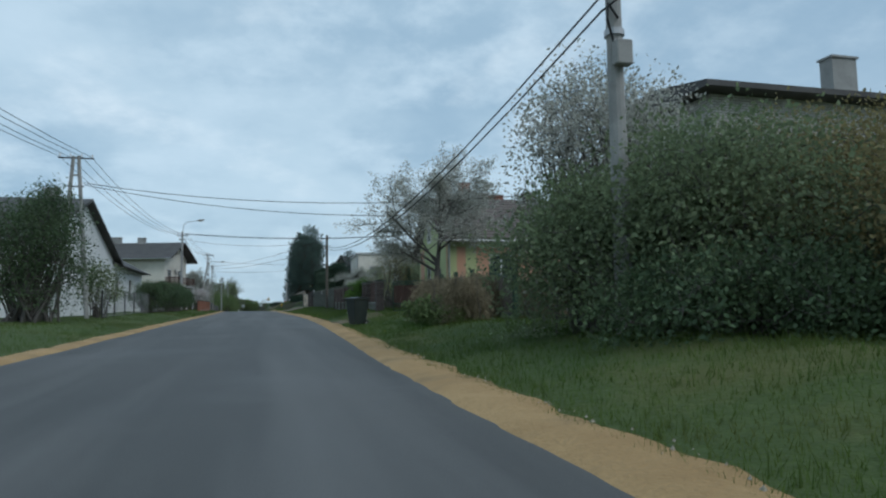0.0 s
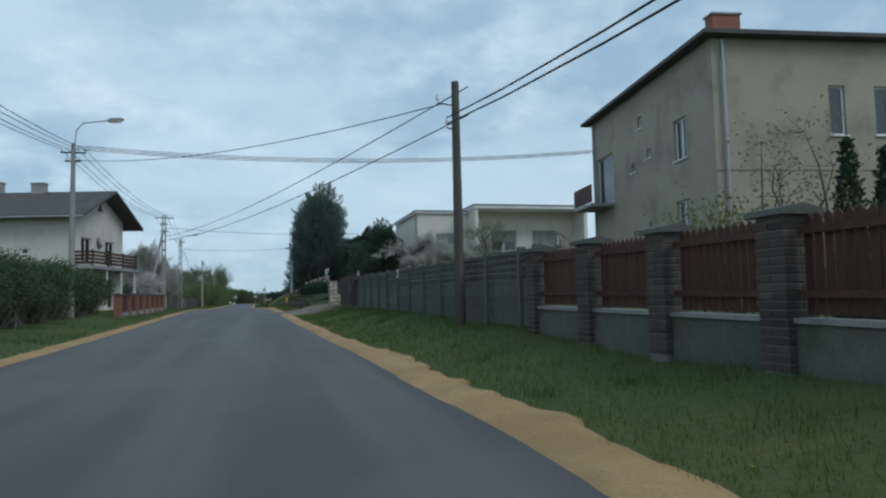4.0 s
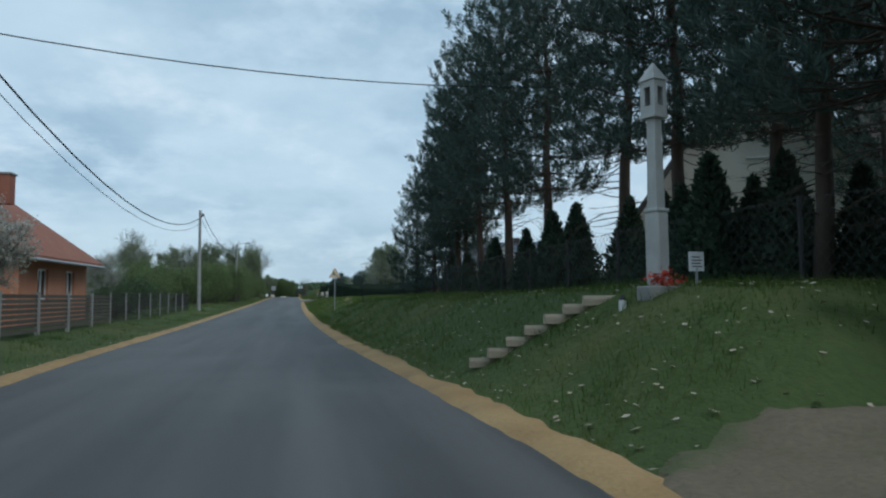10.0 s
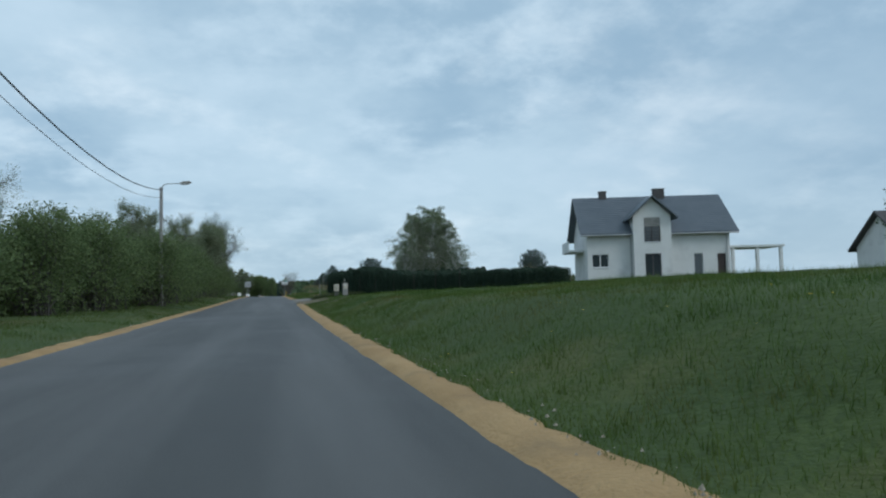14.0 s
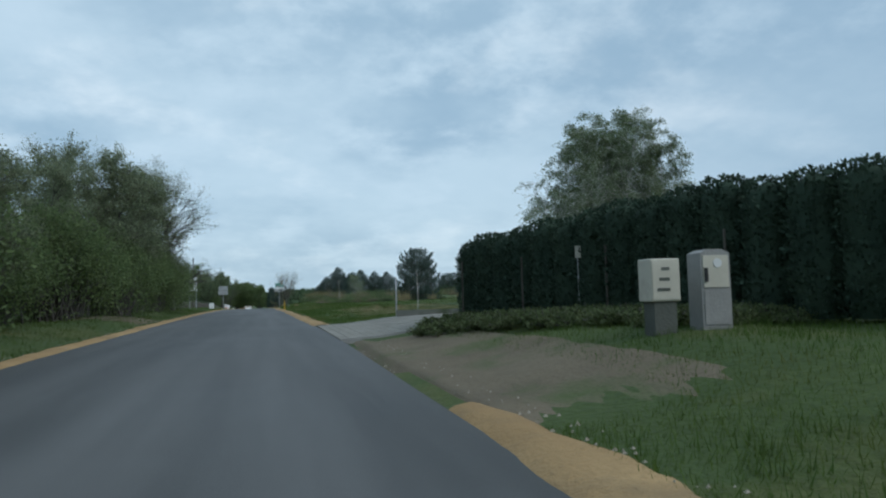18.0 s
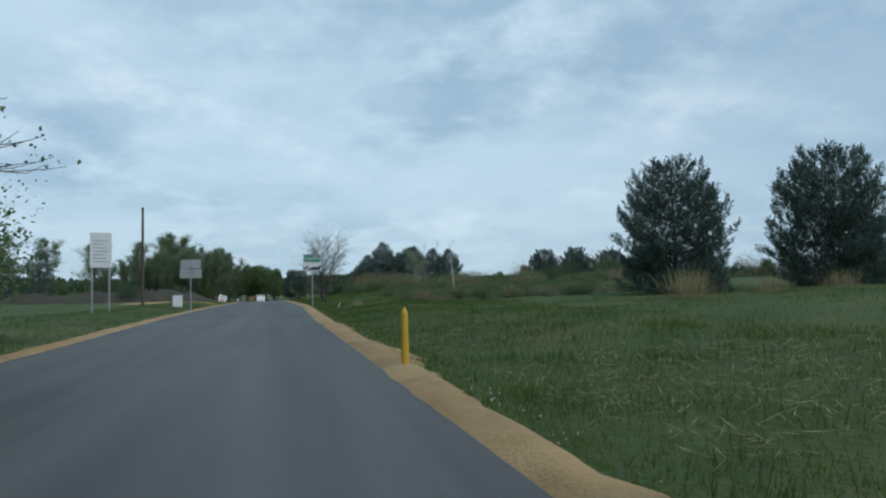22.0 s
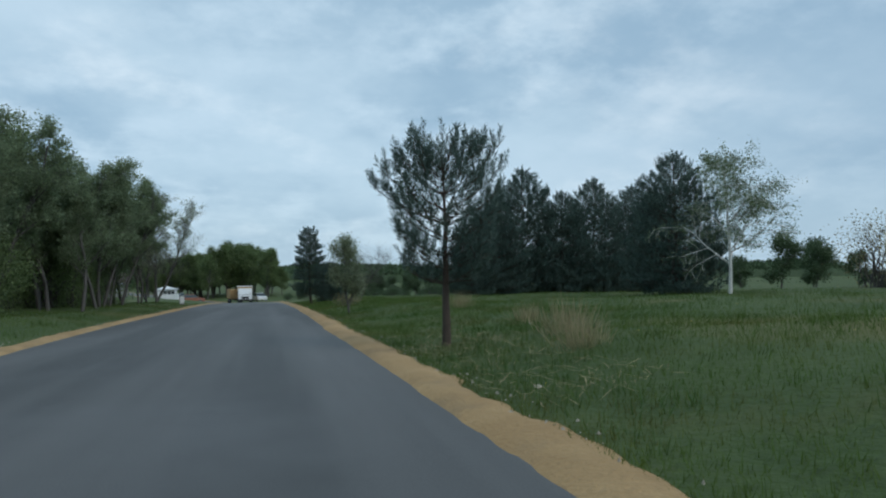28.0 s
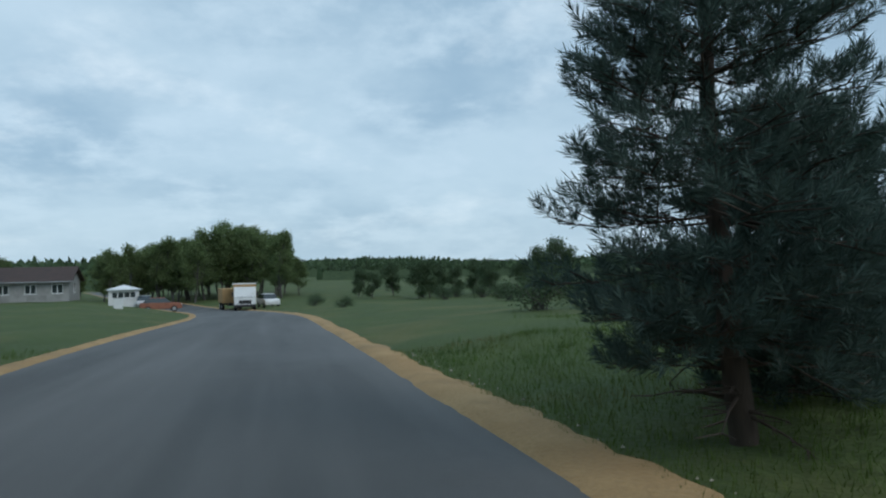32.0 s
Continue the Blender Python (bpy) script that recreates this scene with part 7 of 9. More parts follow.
# ---- poles, wires and lamps ----
def insulator_part(parent, x, y, z):
    bm = bmesh.new()
    cyl(bm, (x, y, z), (x, y, z + 0.12), 0.012, sides=6)
    cyl(bm, (x, y, z + 0.10), (x, y, z + 0.22), 0.05, 0.03, 8)
    return part("insulator", bm, M["white_paint"], parent)


def lamp_arm(parent, z, reach, rise, turn=0.0, start=(0, 0)):
    """A bent steel bracket with a street-lamp head."""
    d = (math.cos(radians(turn)), math.sin(radians(turn)))
    bm = bmesh.new()
    pts = [(start[0], start[1], z - 0.5), (start[0] + d[0] * 0.12, start[1] + d[1] * 0.12, z + rise * 0.55), (start[0] + d[0] * 0.4, start[1] + d[1] * 0.4, z + rise * 0.85), (start[0] + d[0] * reach, start[1] + d[1] * reach, z + rise)]
    for a, b in zip(pts, pts[1:]):
        cyl(bm, a, b, 0.03, sides=8)
    arm = part("lamp_arm", bm, M["steel"], parent)
    e = pts[-1]
    m = pose(e[0], e[1], e[2], 0, -8, turn)
    hd = bmesh.new()
    prism(hd, [(-0.05, -0.05), (0.15, -0.10), (0.55, -0.07), (0.68, 0.0), (0.55, 0.07), (0.15, 0.09), (-0.05, 0.04)], -0.11, 0.11)
    bmesh.ops.transform(hd, matrix=m, verts=hd.verts)
    head = part("lamp_head", hd, M["concrete"], arm)
    gl = cuboid(0.16, 0.54, -0.085, 0.085, -0.125, -0.075)
    bmesh.ops.transform(gl, matrix=m, verts=gl.verts)
    part("lamp_glass", gl, M["frame_white"], head)


def lattice_pole(parent, h, w0=0.34, w1=0.2, material="concrete"):
    """A concrete pole cast as two legs joined by rungs."""
    bm = bmesh.new()
    for s in (-1, 1):
        prism(bm, [(s * w0 / 2 - 0.05, -0.6), (s * w0 / 2 + 0.05, -0.6), (s * w1 / 2 + 0.045, h), (s * w1 / 2 - 0.045, h)], -0.09, 0.09)
    z = 0.5
    while z < h - 0.2:
        w = w0 + (w1 - w0) * z / h
        box(bm, -w / 2, w / 2, -0.08, 0.08, z, z + 0.16)
        z += 0.75
    return part("pole", bm, M[material], parent)


def cross_arm(parent, z, half, ins=4, turn=0.0, two=False):
    c, s = math.cos(radians(turn)), math.sin(radians(turn))
    bm = rod((-half * c, -half * s, z), (half * c, half * s, z), 0.04, sides=6)
    arm = part("cross_arm", bm, M["iron"], parent)
    for i in range(ins):
        k = -half + 0.08 + (2 * half - 0.16) * i / (ins - 1)
        insulator_part(arm, k * c, k * s, z)


def wire(a, b, sag, radius=0.014, name="overhead_wire", label="thin black overhead wire between poles"):
    a, b = Vector(a), Vector(b)
    n = 12
    pts = [a.lerp(b, i / n) - Vector((0, 0, 4 * sag * (i / n) * (1 - i / n))) for i in range(n + 1)]
    d = (b - a).normalized()
    s = d.cross(Vector((0, 0, 1))).normalized()
    w = s.cross(d)
    ring = [s * (radius * math.cos(k * 2 * math.pi / 5)) + w * (radius * math.sin(k * 2 * math.pi / 5)) for k in range(5)]
    v = [tuple(p + o) for p in pts for o in ring]
    f = [(i * 5 + k, i * 5 + (k + 1) % 5, i * 5 + 5 + (k + 1) % 5, i * 5 + 5 + k) for i in range(n) for k in range(5)]
    ob = new(name, mesh_np(name, v, f, M["wire"], True))
    return tagged(ob, label, "overhead wire", "overhead wires")


P_FIRST, P_WOOD = (7.2, 18.2), (6.87, 63.9)
gz1 = lay(*P_FIRST)
pl = thing("utility_pole", pose(*P_FIRST, gz1), "round grey concrete utility pole with cable box behind bushes", "utility pole")
part("pole", rod((0, 0, -0.5), (0, 0, 7.6), 0.15, 0.11, 12), M["concrete"], pl)
part("pole_clamp", rod((0, 0, 4.75), (0, 0, 4.85), 0.16, 0.16, 12), M["steel"], pl)
part("fuse_box", cuboid(-0.14, 0.14, -0.32, -0.14, 4.2, 4.6, 0.02), M["concrete"], pl)
bm = bmesh.new()
for a, b in (((-0.1, -0.15, 4.6), (-0.28, -0.3, 4.9)), ((-0.28, -0.3, 4.9), (-0.2, -0.2, 5.2)), ((-0.2, -0.2, 5.2), (0, -0.14, 5.0)), ((-0.2, -0.1, 6.9), (-0.35, -0.1, 6.2)), ((-0.35, -0.1, 6.2), (-0.14, -0.1, 5.6))):
    cyl(bm, a, b, 0.02, sides=6)
part("drop_cable", bm, M["wire"], pl)
for z in (7.2, 7.45):
    insulator_part(pl, -0.2, 0, z)

gz2 = lay(*P_WOOD)
pw = thing("utility_pole", pose(*P_WOOD, gz2), "dark weathered wooden utility pole on the verge", "utility pole")
part("pole", rod((0, 0, -0.5), (0, 0, 5.9), 0.13, 0.09, 10), M["wood_grey"], pw)
part("bracket", rod((0, 0, 4.7), (-0.22, 0, 4.75), 0.02), M["iron"], pw)
part("bracket", rod((0, 0, 5.3), (-0.45, 0, 5.35), 0.015), M["iron"], pw)
insulator_part(pw, -0.22, 0, 4.75), insulator_part(pw, -0.45, 0, 5.33)

# left line of poles with lamps
LP = "poles along the west side"
def left_pole(x, y, h, label, kind):
    z = lay(x, y)
    ob = thing("street_lamp" if kind != "cross" else "utility_pole", pose(x, y, z), label, "street lamp" if kind != "cross" else "utility pole", LP)
    return ob, z


a_pole, az = left_pole(-7.6, 47.5, 8.4, "tall two-legged A-shaped utility pole with cross arm", "cross")
for s in (-1, 1):
    part("leg", rod((s * 0.75, 0, -0.5), (s * 0.12, 0, 8.4), 0.12, 0.09, 10), M["concrete"], a_pole)
for z in (2.6, 5.2, 7.4):
    part("cross_brace", rod((-0.75 + 0.075 * z, 0, z), (0.75 - 0.075 * z, 0, z), 0.05), M["concrete"], a_pole)
cross_arm(a_pole, 8.3, 0.85, 4), cross_arm(a_pole, 6.8, 0.4, 2)

b_pole, bz = left_pole(-6.1, 83.2, 8.6, "concrete street lamp with curved arm and two rows of insulators", "lamp")
part("pole", rod((0, 0, -0.5), (0, 0, 8.2), 0.16, 0.09, 10), M["concrete"], b_pole)
cross_arm(b_pole, 7.75, 0.55, 4), cross_arm(b_pole, 7.35, 0.35, 2)
lamp_arm(b_pole, 8.2, 1.5, 1.15, 0)

c_pole, cz = left_pole(-5.52, 110.85, 8.2, "lattice concrete utility pole with slanting strut and cross arm", "cross")
lattice_pole(c_pole, 8.1), cross_arm(c_pole, 7.85, 0.75, 4)
cross_arm(c_pole, 7.3, 0.3, 2), cross_arm(c_pole, 6.7, 0.3, 2)
part("strut", rod((-1.0, -3.0, -0.4), (-0.05, -0.15, 6.7), 0.13, 0.10, 10), M["concrete"], c_pole)
s_pole = thing("utility_pole", pose(-5.9, 114.0, lay(-5.9, 114)), "short concrete post beside the lattice pole", "utility pole", LP)
part("pole", rod((0, 0, -0.4), (0, 0, 4.4), 0.11, 0.09, 10), M["concrete"], s_pole)

d_pole, dz = left_pole(-6.3, 131.7, 8.4, "lattice concrete street lamp with short arm and insulators", "lamp")
lattice_pole(d_pole, 7.9, 0.42, 0.2), cross_arm(d_pole, 7.6, 0.5, 4), cross_arm(d_pole, 7.1, 0.25, 2)
lamp_arm(d_pole, 7.9, 1.35, 0.5, 0)
part("cable_hook", rod((0.1, 0, 6.4), (0.4, 0, 6.4), 0.025), M["iron"], d_pole)

e_pole, ez = left_pole(-7.05, 174.5, 8.2, "round grey concrete utility pole", "cross")
e_pole["label"] = "round grey concrete utility pole on the west verge"
part("pole", rod((0, 0, -0.5), (0, 0, 8.15), 0.15, 0.10, 12), M["concrete"], e_pole)
part("cable_hook", rod((0.05, 0, 7.9), (0.35, 0, 7.85), 0.025), M["iron"], e_pole)
part("cable_clamp", rod((0.12, 0, 7.55), (0.2, 0, 7.9), 0.05), M["iron"], e_pole)
f_pole, fz = left_pole(-7.4, 213.8, 8.0, "round concrete street lamp with short straight arm", "lamp")
part("pole", rod((0, 0, -0.5), (0, 0, 7.75), 0.14, 0.10, 12), M["concrete"], f_pole)
lamp_arm(f_pole, 7.75, 1.2, 0.28, 0)
g_pole = thing("utility_pole", pose(-10.2, 319.3, lay(-10.2, 319.3)), "tall thin wooden utility pole by the lay-by", "utility pole", LP)
part("pole", rod((0, 0, -0.5), (0, 0, 7.3), 0.11, 0.08, 10), M["wood_grey"], g_pole)

for k, (dx, h) in enumerate(((-0.75, 8.35), (-0.3, 8.35), (0.3, 8.35), (0.75, 8.35))):
    wire((-7.6 + dx, 47.5, az + h), (-6.1 + dx * 0.7, 83.2, bz + 7.9), 0.9)
    wire((-9.5 + dx, -20, lay(-9.5, -20) + 8.2), (-7.6 + dx, 47.5, az + h), 1.3)
    wire((-6.1 + dx * 0.7, 83.2, bz + 7.9), (-5.52 + dx * 0.9, 110.85, cz + 8.0), 0.6)
    wire((-5.52 + dx * 0.9, 110.85, cz + 8.0), (-6.3 + dx * 0.6, 131.7, dz + 7.75), 0.5)
wire((-5.9, 131.7, dz + 6.4), (-6.75, 174.5, ez + 7.8), 2.0, 0.026, label="thick sagging black cable between poles")
wire((-6.1, 131.7, dz + 6.2), (-6.9, 174.5, ez + 7.2), 1.9, 0.012)
wire((-6.8, 174.5, ez + 7.8), (-7.3, 213.8, fz + 7.6), 1.5, 0.026, label="thick sagging black cable between poles")
wire((-6.9, 174.5, ez + 7.3), (-7.3, 213.8, fz + 7.1), 1.5, 0.012)
wire((-6.3, 131.7, dz + 6.8), (12, 136, 8.6), 0.6, 0.016)
wire((-5.3, 110.85, cz + 7.0), (22.0, 113.2, 8.2), 0.7, 0.018)
# across the road to the houses
wire((-7.2, 47.5, az + 7.0), (16.6, 35.6, 5.5), 0.9, 0.018)
wire((-7.2, 47.5, az + 6.9), (11.3, 45.2, 5.5), 0.6, 0.018)
wire((-6.0, 83.2, bz + 7.4), (6.6, 63.9, gz2 + 5.35), 0.5, 0.014)
for k in range(4):
    wire((-6.0 + 0.1 * k, 83.2 - 0.3 * k, bz + 7.9), (26.0, 79.6 - 0.3 * k, 9.3), 0.9, 0.012)
# along the right side
for o in (0.0, 0.25):
    wire((7.0, 18.2, 4.9 + o), (6.65, 63.9, gz2 + 4.85 + o * 0.6), 1.4, 0.018)
    wire((7.2, 63.9, gz2 + 5.1 + o * 2.8), (-5.3, 110.85, cz + 5.95 + o * 1.3), 0.6, 0.016)
    wire((7.0, 18.2, 4.9 + o), (8.5, -25, 6.2 + o), 0.6, 0.018)

# ---- fences, gates and walls on the right ----
def picket(h, w=0.075, t=0.02):
    bm = bmesh.new()
    prism(bm, [(-w / 2, 0), (w / 2, 0), (w / 2, h - 0.06), (0, h), (-w / 2, h - 0.06)], -t / 2, t / 2)
    return bm


def fence_line(name, pts, label, category, build, group=""):
    """A fence is one thing; build(parent, length, k) makes each bay along local x."""
    (x, y) = pts[0]
    ob = thing(name, pose(x, y, lay(x, y)), label, category, group)
    for k, ((xa, ya), (xb, yb)) in enumerate(zip(pts, pts[1:])):
        za, zb = lay(xa, ya), lay(xb, yb)
        L = math.hypot(xb - xa, yb - ya)
        ang = math.degrees(math.atan2(yb - ya, xb - xa))
        slope = -math.degrees(math.atan2(zb - za, L))
        m = pose(x, y, lay(x, y)).inverted() @ pose(xa, ya, za, 0, 0, ang) @ pose(0, 0, 0, 0, slope, 0)
        build(ob, L, k, m)
    return ob


_pk = mesh_bm("picket", picket(1.05), M["wood_grey"])
_pkb = mesh_bm("picket", picket(1.12, 0.09), M["wood_brown"])


def green_bay(ob, L, k, m):
    post = bmesh.new()
    box(post, -0.07, 0.07, -0.07, 0.07, -0.4, 1.62, 0.01)
    part("post", post, M["wood_green"], ob, at_pose=m)
    part("kerb_wall", cuboid(0.08, L - 0.08, -0.09, 0.09, -0.4, 0.18), M["concrete_dark"], ob, at_pose=m)
    r1 = rod((0.07, 0, 1.15), (L - 0.07, 0, 1.42), 0.03, sides=8)
    part("top_rail", r1, M["wood_green"], ob, at_pose=m)
    part("bottom_rail", rod((0.07, 0, 0.32), (L - 0.07, 0, 0.32), 0.025, sides=8), M["wood_green"], ob, at_pose=m)
    n = int(L / 0.13)
    for i in range(n):
        part("picket", _pk, None, ob, at_pose=m @ pose(0.13 + i * 0.13, 0.035, 0.22))


FX = 7.2
fence_line("picket_fence", [(9.0, 27.6), (9.0, 29.7), (9.0, 31.8), (9.0, 33.9), (9.0, 36.0), (8.9, 38.2)], "weathered picket fence with green steel posts and rails", "fence", green_bay)
gl = thing("garden_gate", pose(8.9, 38.3, lay(8.9, 38.3), 0, 0, 130), "open green steel gate leaf with wooden pickets", "gate")
bm = bmesh.new()
for a, b in (((0.1, 0, 0.12), (0.1, 0, 1.42)), ((1.9, 0, 0.12), (1.9, 0, 1.42)), ((0.1, 0, 0.12), (1.9, 0, 0.12)), ((0.1, 0, 1.42), (1.9, 0, 1.42)), ((0.1, 0, 0.42), (1.9, 0, 0.42)), ((0.1, 0, 1.3), (1.9, 0, 1.3))):
    cyl(bm, a, b, 0.025, sides=8)
part("gate_frame", bm, M["wood_green"], gl)
for i in range(15):
    part("picket", mesh_bm("picket", cuboid(0.0, 0.085, -0.012, 0.012, 0.45, 1.24), M["wood_brown"]) if i == 0 else gl.children[1].data, None, gl, at_pose=pose(0.17 + i * 0.113, 0.03, 0))


def brick_pillar(name, x, y, h, w, label, group, material="pillar_brick", turn=0.0, courses=True, parent=None):
    z = lay(x, y) - 0.05
    ob = thing(name, pose(x, y, z, 0, 0, turn), label, "fence pillar", group)
    part("core", cuboid(-w / 2 + 0.012, w / 2 - 0.012, -w / 2 + 0.012, w / 2 - 0.012, -0.3, h), M["mortar"], ob)
    part("cap", solid([(-w / 2 - 0.07, h), (w / 2 + 0.07, h), (w / 2 + 0.05, h + 0.06), (0, h + 0.11), (-w / 2 - 0.05, h + 0.06)], -w / 2 - 0.07, w / 2 + 0.07), M["concrete_dark"], ob)
    n = int(h / 0.085)
    full = mesh_bm("brick", cuboid(-w / 2, -0.006, -w / 2, w / 2, 0.004, 0.075, 0.006), M[material])
    other = mesh_bm("brick", cuboid(0.006, w / 2, -w / 2, w / 2, 0.004, 0.075, 0.006), M[material])
    for k in range(n):
        t = 0 if k % 2 else 90
        part("brick", full, None, ob, at_pose=pose(0, 0, k * 0.085, 0, 0, t))
        part("brick", other, None, ob, at_pose=pose(0, 0, k * 0.085, 0, 0, t))
    return ob


BP = "brick pillars of the brown fence"
for y in (40.75, 43.9, 45.1, 47.3, 49.5, 51.6, 53.8, 55.8, 57.8, 59.9):
    brick_pillar("brick_pillar", FX, y, 1.5, 0.38, "dark clinker brick fence pillar with sloped cap", BP)


def brown_bay(ob, L, k, m):
    part("plinth", cuboid(0.2, L - 0.2, -0.11, 0.11, -0.4, 0.42), M["concrete_dark"], ob, at_pose=m)
    part("coping", cuboid(0.2, L - 0.2, -0.14, 0.14, 0.42, 0.47), M["concrete"], ob, at_pose=m)
    for z in (0.66, 1.26):
        part("rail", cuboid(0.2, L - 0.2, 0.02, 0.06, z, z + 0.07), M["wood_brown"], ob, at_pose=m)
    n = int((L - 0.4) / 0.118)
    for i in range(n):
        part("picket", _pkb, None, ob, at_pose=m @ pose(0.26 + i * 0.118, 0.0, 0.5, 0, 0, 0) @ Matrix.Diagonal((1, 1, 0.86, 1)))


fence_line("wooden_fence", [(FX, 45.1), (FX, 47.3), (FX, 49.5), (FX, 51.6), (FX, 53.8), (FX, 55.8), (FX, 57.8), (FX, 59.9)], "red-brown wooden paling fence between brick pillars", "fence", brown_bay)
wk = thing("wicket_gate", pose(FX, 43.95, lay(FX, 43.95), 0, 0, 90), "red-brown wooden wicket gate between brick pillars", "gate")
for i in range(7):
    part("picket", _pkb, None, wk, at_pose=pose(0.22 + i * 0.118, 0, 0.1))
part("rail", cuboid(0.2, 0.98, 0.02, 0.06, 0.3, 0.37), M["wood_brown"], wk), part("rail", cuboid(0.2, 0.98, 0.02, 0.06, 0.95, 1.02), M["wood_brown"], wk)
part("letter_box", cuboid(-0.05, 0.25, -0.28, -0.1, 0.9, 1.15, 0.02), M["iron"], wk)
fence_line("wooden_fence", [(FX, 41.0), (FX, 43.7)], "red-brown wooden paling fence beside the wicket gate", "fence", brown_bay)


def baluster(h):
    bm = bmesh.new()
    rr = [(0, 0.05), (0.12, 0.035), (0.35, 0.062), (0.65, 0.03), (0.85, 0.045), (1.0, 0.05)]
    for (a, ra), (b, rb) in zip(rr, rr[1:]):
        cyl(bm, (0, 0, a * h), (0, 0, b * h), ra, rb, 7)
    return bm


_bal = mesh_bm("baluster", baluster(0.30), M["concrete_dark"], True)


def stone_slab(L, h, seed):
    """A cast panel with courses of rough stones standing proud."""
    r = random.Random(seed)
    bm = cuboid(0, L, -0.02, 0.02, 0, h)
    z = 0.02
    while z < h - 0.05:
        hh = min(0.11, h - 0.02 - z)
        x = 0.02 - r.uniform(0, 0.1)
        while x < L - 0.03:
            w = r.uniform(0.16, 0.34)
            box(bm, max(0.01, x), min(L - 0.01, x + w - 0.02), -0.042 - r.uniform(0, 0.012), 0.03, z, z + hh - 0.016)
            x += w
        z += hh
    return mesh_bm("slab", bm, M["concrete_dark"])


_slabs = [stone_slab(1.94, 0.30, k) for k in range(4)]
_rail = mesh_bm("rail_beam", cuboid(0.05, 1.99, -0.035, 0.035, 0, 0.06), M["concrete_dark"])


def concrete_bay(ob, L, k, m):
    part("post", cuboid(-0.07, 0.07, -0.08, 0.08, -0.4, 1.62, 0.012), M["concrete_dark"], ob, at_pose=m)
    q = m @ Matrix.Diagonal((L / 2.04, 1, 1, 1))
    for i in range(3):
        part("slab", _slabs[(k + i) % 4], None, ob, at_pose=q @ pose(0.05, 0, 0.02 + 0.305 * i))
    for row, z in enumerate((0.94, 1.24)):
        part("rail_beam", _rail, None, ob, at_pose=q @ pose(0, 0, z - 0.02 + 0.0))
        if row == 0:
            for i in range(12):
                part("baluster", _bal, None, ob, at_pose=q @ pose(0.16 + 0.156 * i, 0, z + 0.04) @ Matrix.Diagonal((1.25, 1, 0.8, 1)))
        else:
            for i in range(12):
                part("baluster", _bal, None, ob, at_pose=q @ pose(0.16 + 0.156 * i, 0, z + 0.04) @ Matrix.Diagonal((1.25, 1, 0.75, 1)))
    part("rail_beam", _rail, None, ob, at_pose=q @ pose(0, 0, 1.5) @ Matrix.Diagonal((1, 1.2, 0.9, 1)))


ys = [60.2] + [61.0 + 2.06 * k for k in range(12)]
fence_line("concrete_fence", [(7.3, y) for y in ys] + [(7.3, 84.0)], "dark mossy cast-concrete panel fence with balusters", "fence", concrete_bay)
nb = thing("notice_plate", pose(7.24, 73.2, lay(7.2, 73.2) + 1.42, 0, 0, 90), "small white notice plate on the concrete fence", "sign")
part("plate", cuboid(-0.12, 0.12, -0.01, 0.01, -0.15, 0.15), M["sign_white"], nb)
part("print", cuboid(-0.07, 0.07, 0.011, 0.014, -0.05, 0.06), M["sign_black"], nb)

gp = thing("gate_post", pose(7.35, 84.15, lay(7.35, 84.15)), "bare galvanised steel gate post", "post")
part("post", rod((0, 0, -0.3), (0, 0, 1.85), 0.06, sides=12), M["steel"], gp)
part("cap", rod((0, 0, 1.85), (0, 0, 1.88), 0.065, sides=12), M["steel"], gp)
lb2 = thing("letter_box", pose(7.1, 83.75, lay(7.2, 83.75) + 1.15, 0, 0, 90), "dark house-shaped letter box on the fence", "letter box")
part("body", solid([(-0.14, 0), (0.14, 0), (0.14, 0.3), (0, 0.42), (-0.14, 0.3)], -0.09, 0.09), M["iron"], lb2)
part("slot", cuboid(-0.09, 0.09, 0.091, 0.096, 0.2, 0.225), M["steel"], lb2)


def sheet_leaf(L, h):
    """Trapezoid-profile sheet steel, upright ribs."""
    n = int(L / 0.2)
    pts = []
    for i in range(n):
        x = L * i / n
        d = L / n
        pts += [(x, 0), (x + d * 0.35, 0), (x + d * 0.5, 0.035), (x + d * 0.85, 0.035)]
    pts.append((L, 0))
    outline = pts + [(x, y - 0.006) for x, y in reversed(pts)]
    return solid(outline, 0.06, h, "xy")


sg = thing("sheet_gate", pose(7.1, 84.85, lay(7.1, 87), 0, 0, 90), "dark brown profiled sheet-steel driveway gate", "gate")
part("leaf", sheet_leaf(5.05, 1.65), M["sheet_brown"], sg)
for z in (0.2, 0.9, 1.5):
    part("rail", cuboid(0, 5.05, -0.06, -0.01, z, z + 0.05), M["sheet_brown"], sg)
for x in (0.0, 5.05):
    part("post", cuboid(x - 0.05, x + 0.05, -0.12, -0.061, -0.3, 1.66), M["sheet_brown"], sg)
dr = thing("sheet_door", pose(7.32, 84.22, lay(7.3, 84.3), 0, 0, 112), "dark brown sheet-steel garden door", "gate")
part("leaf", sheet_leaf(0.66, 1.75), M["sheet_brown"], dr)
part("handle", rod((0.58, 0.05, 0.95), (0.58, 0.12, 0.95), 0.02), M["steel"], dr)
part("plate", cuboid(0.3, 0.42, 0.04, 0.046, 1.4, 1.5), M["sign_white"], dr)

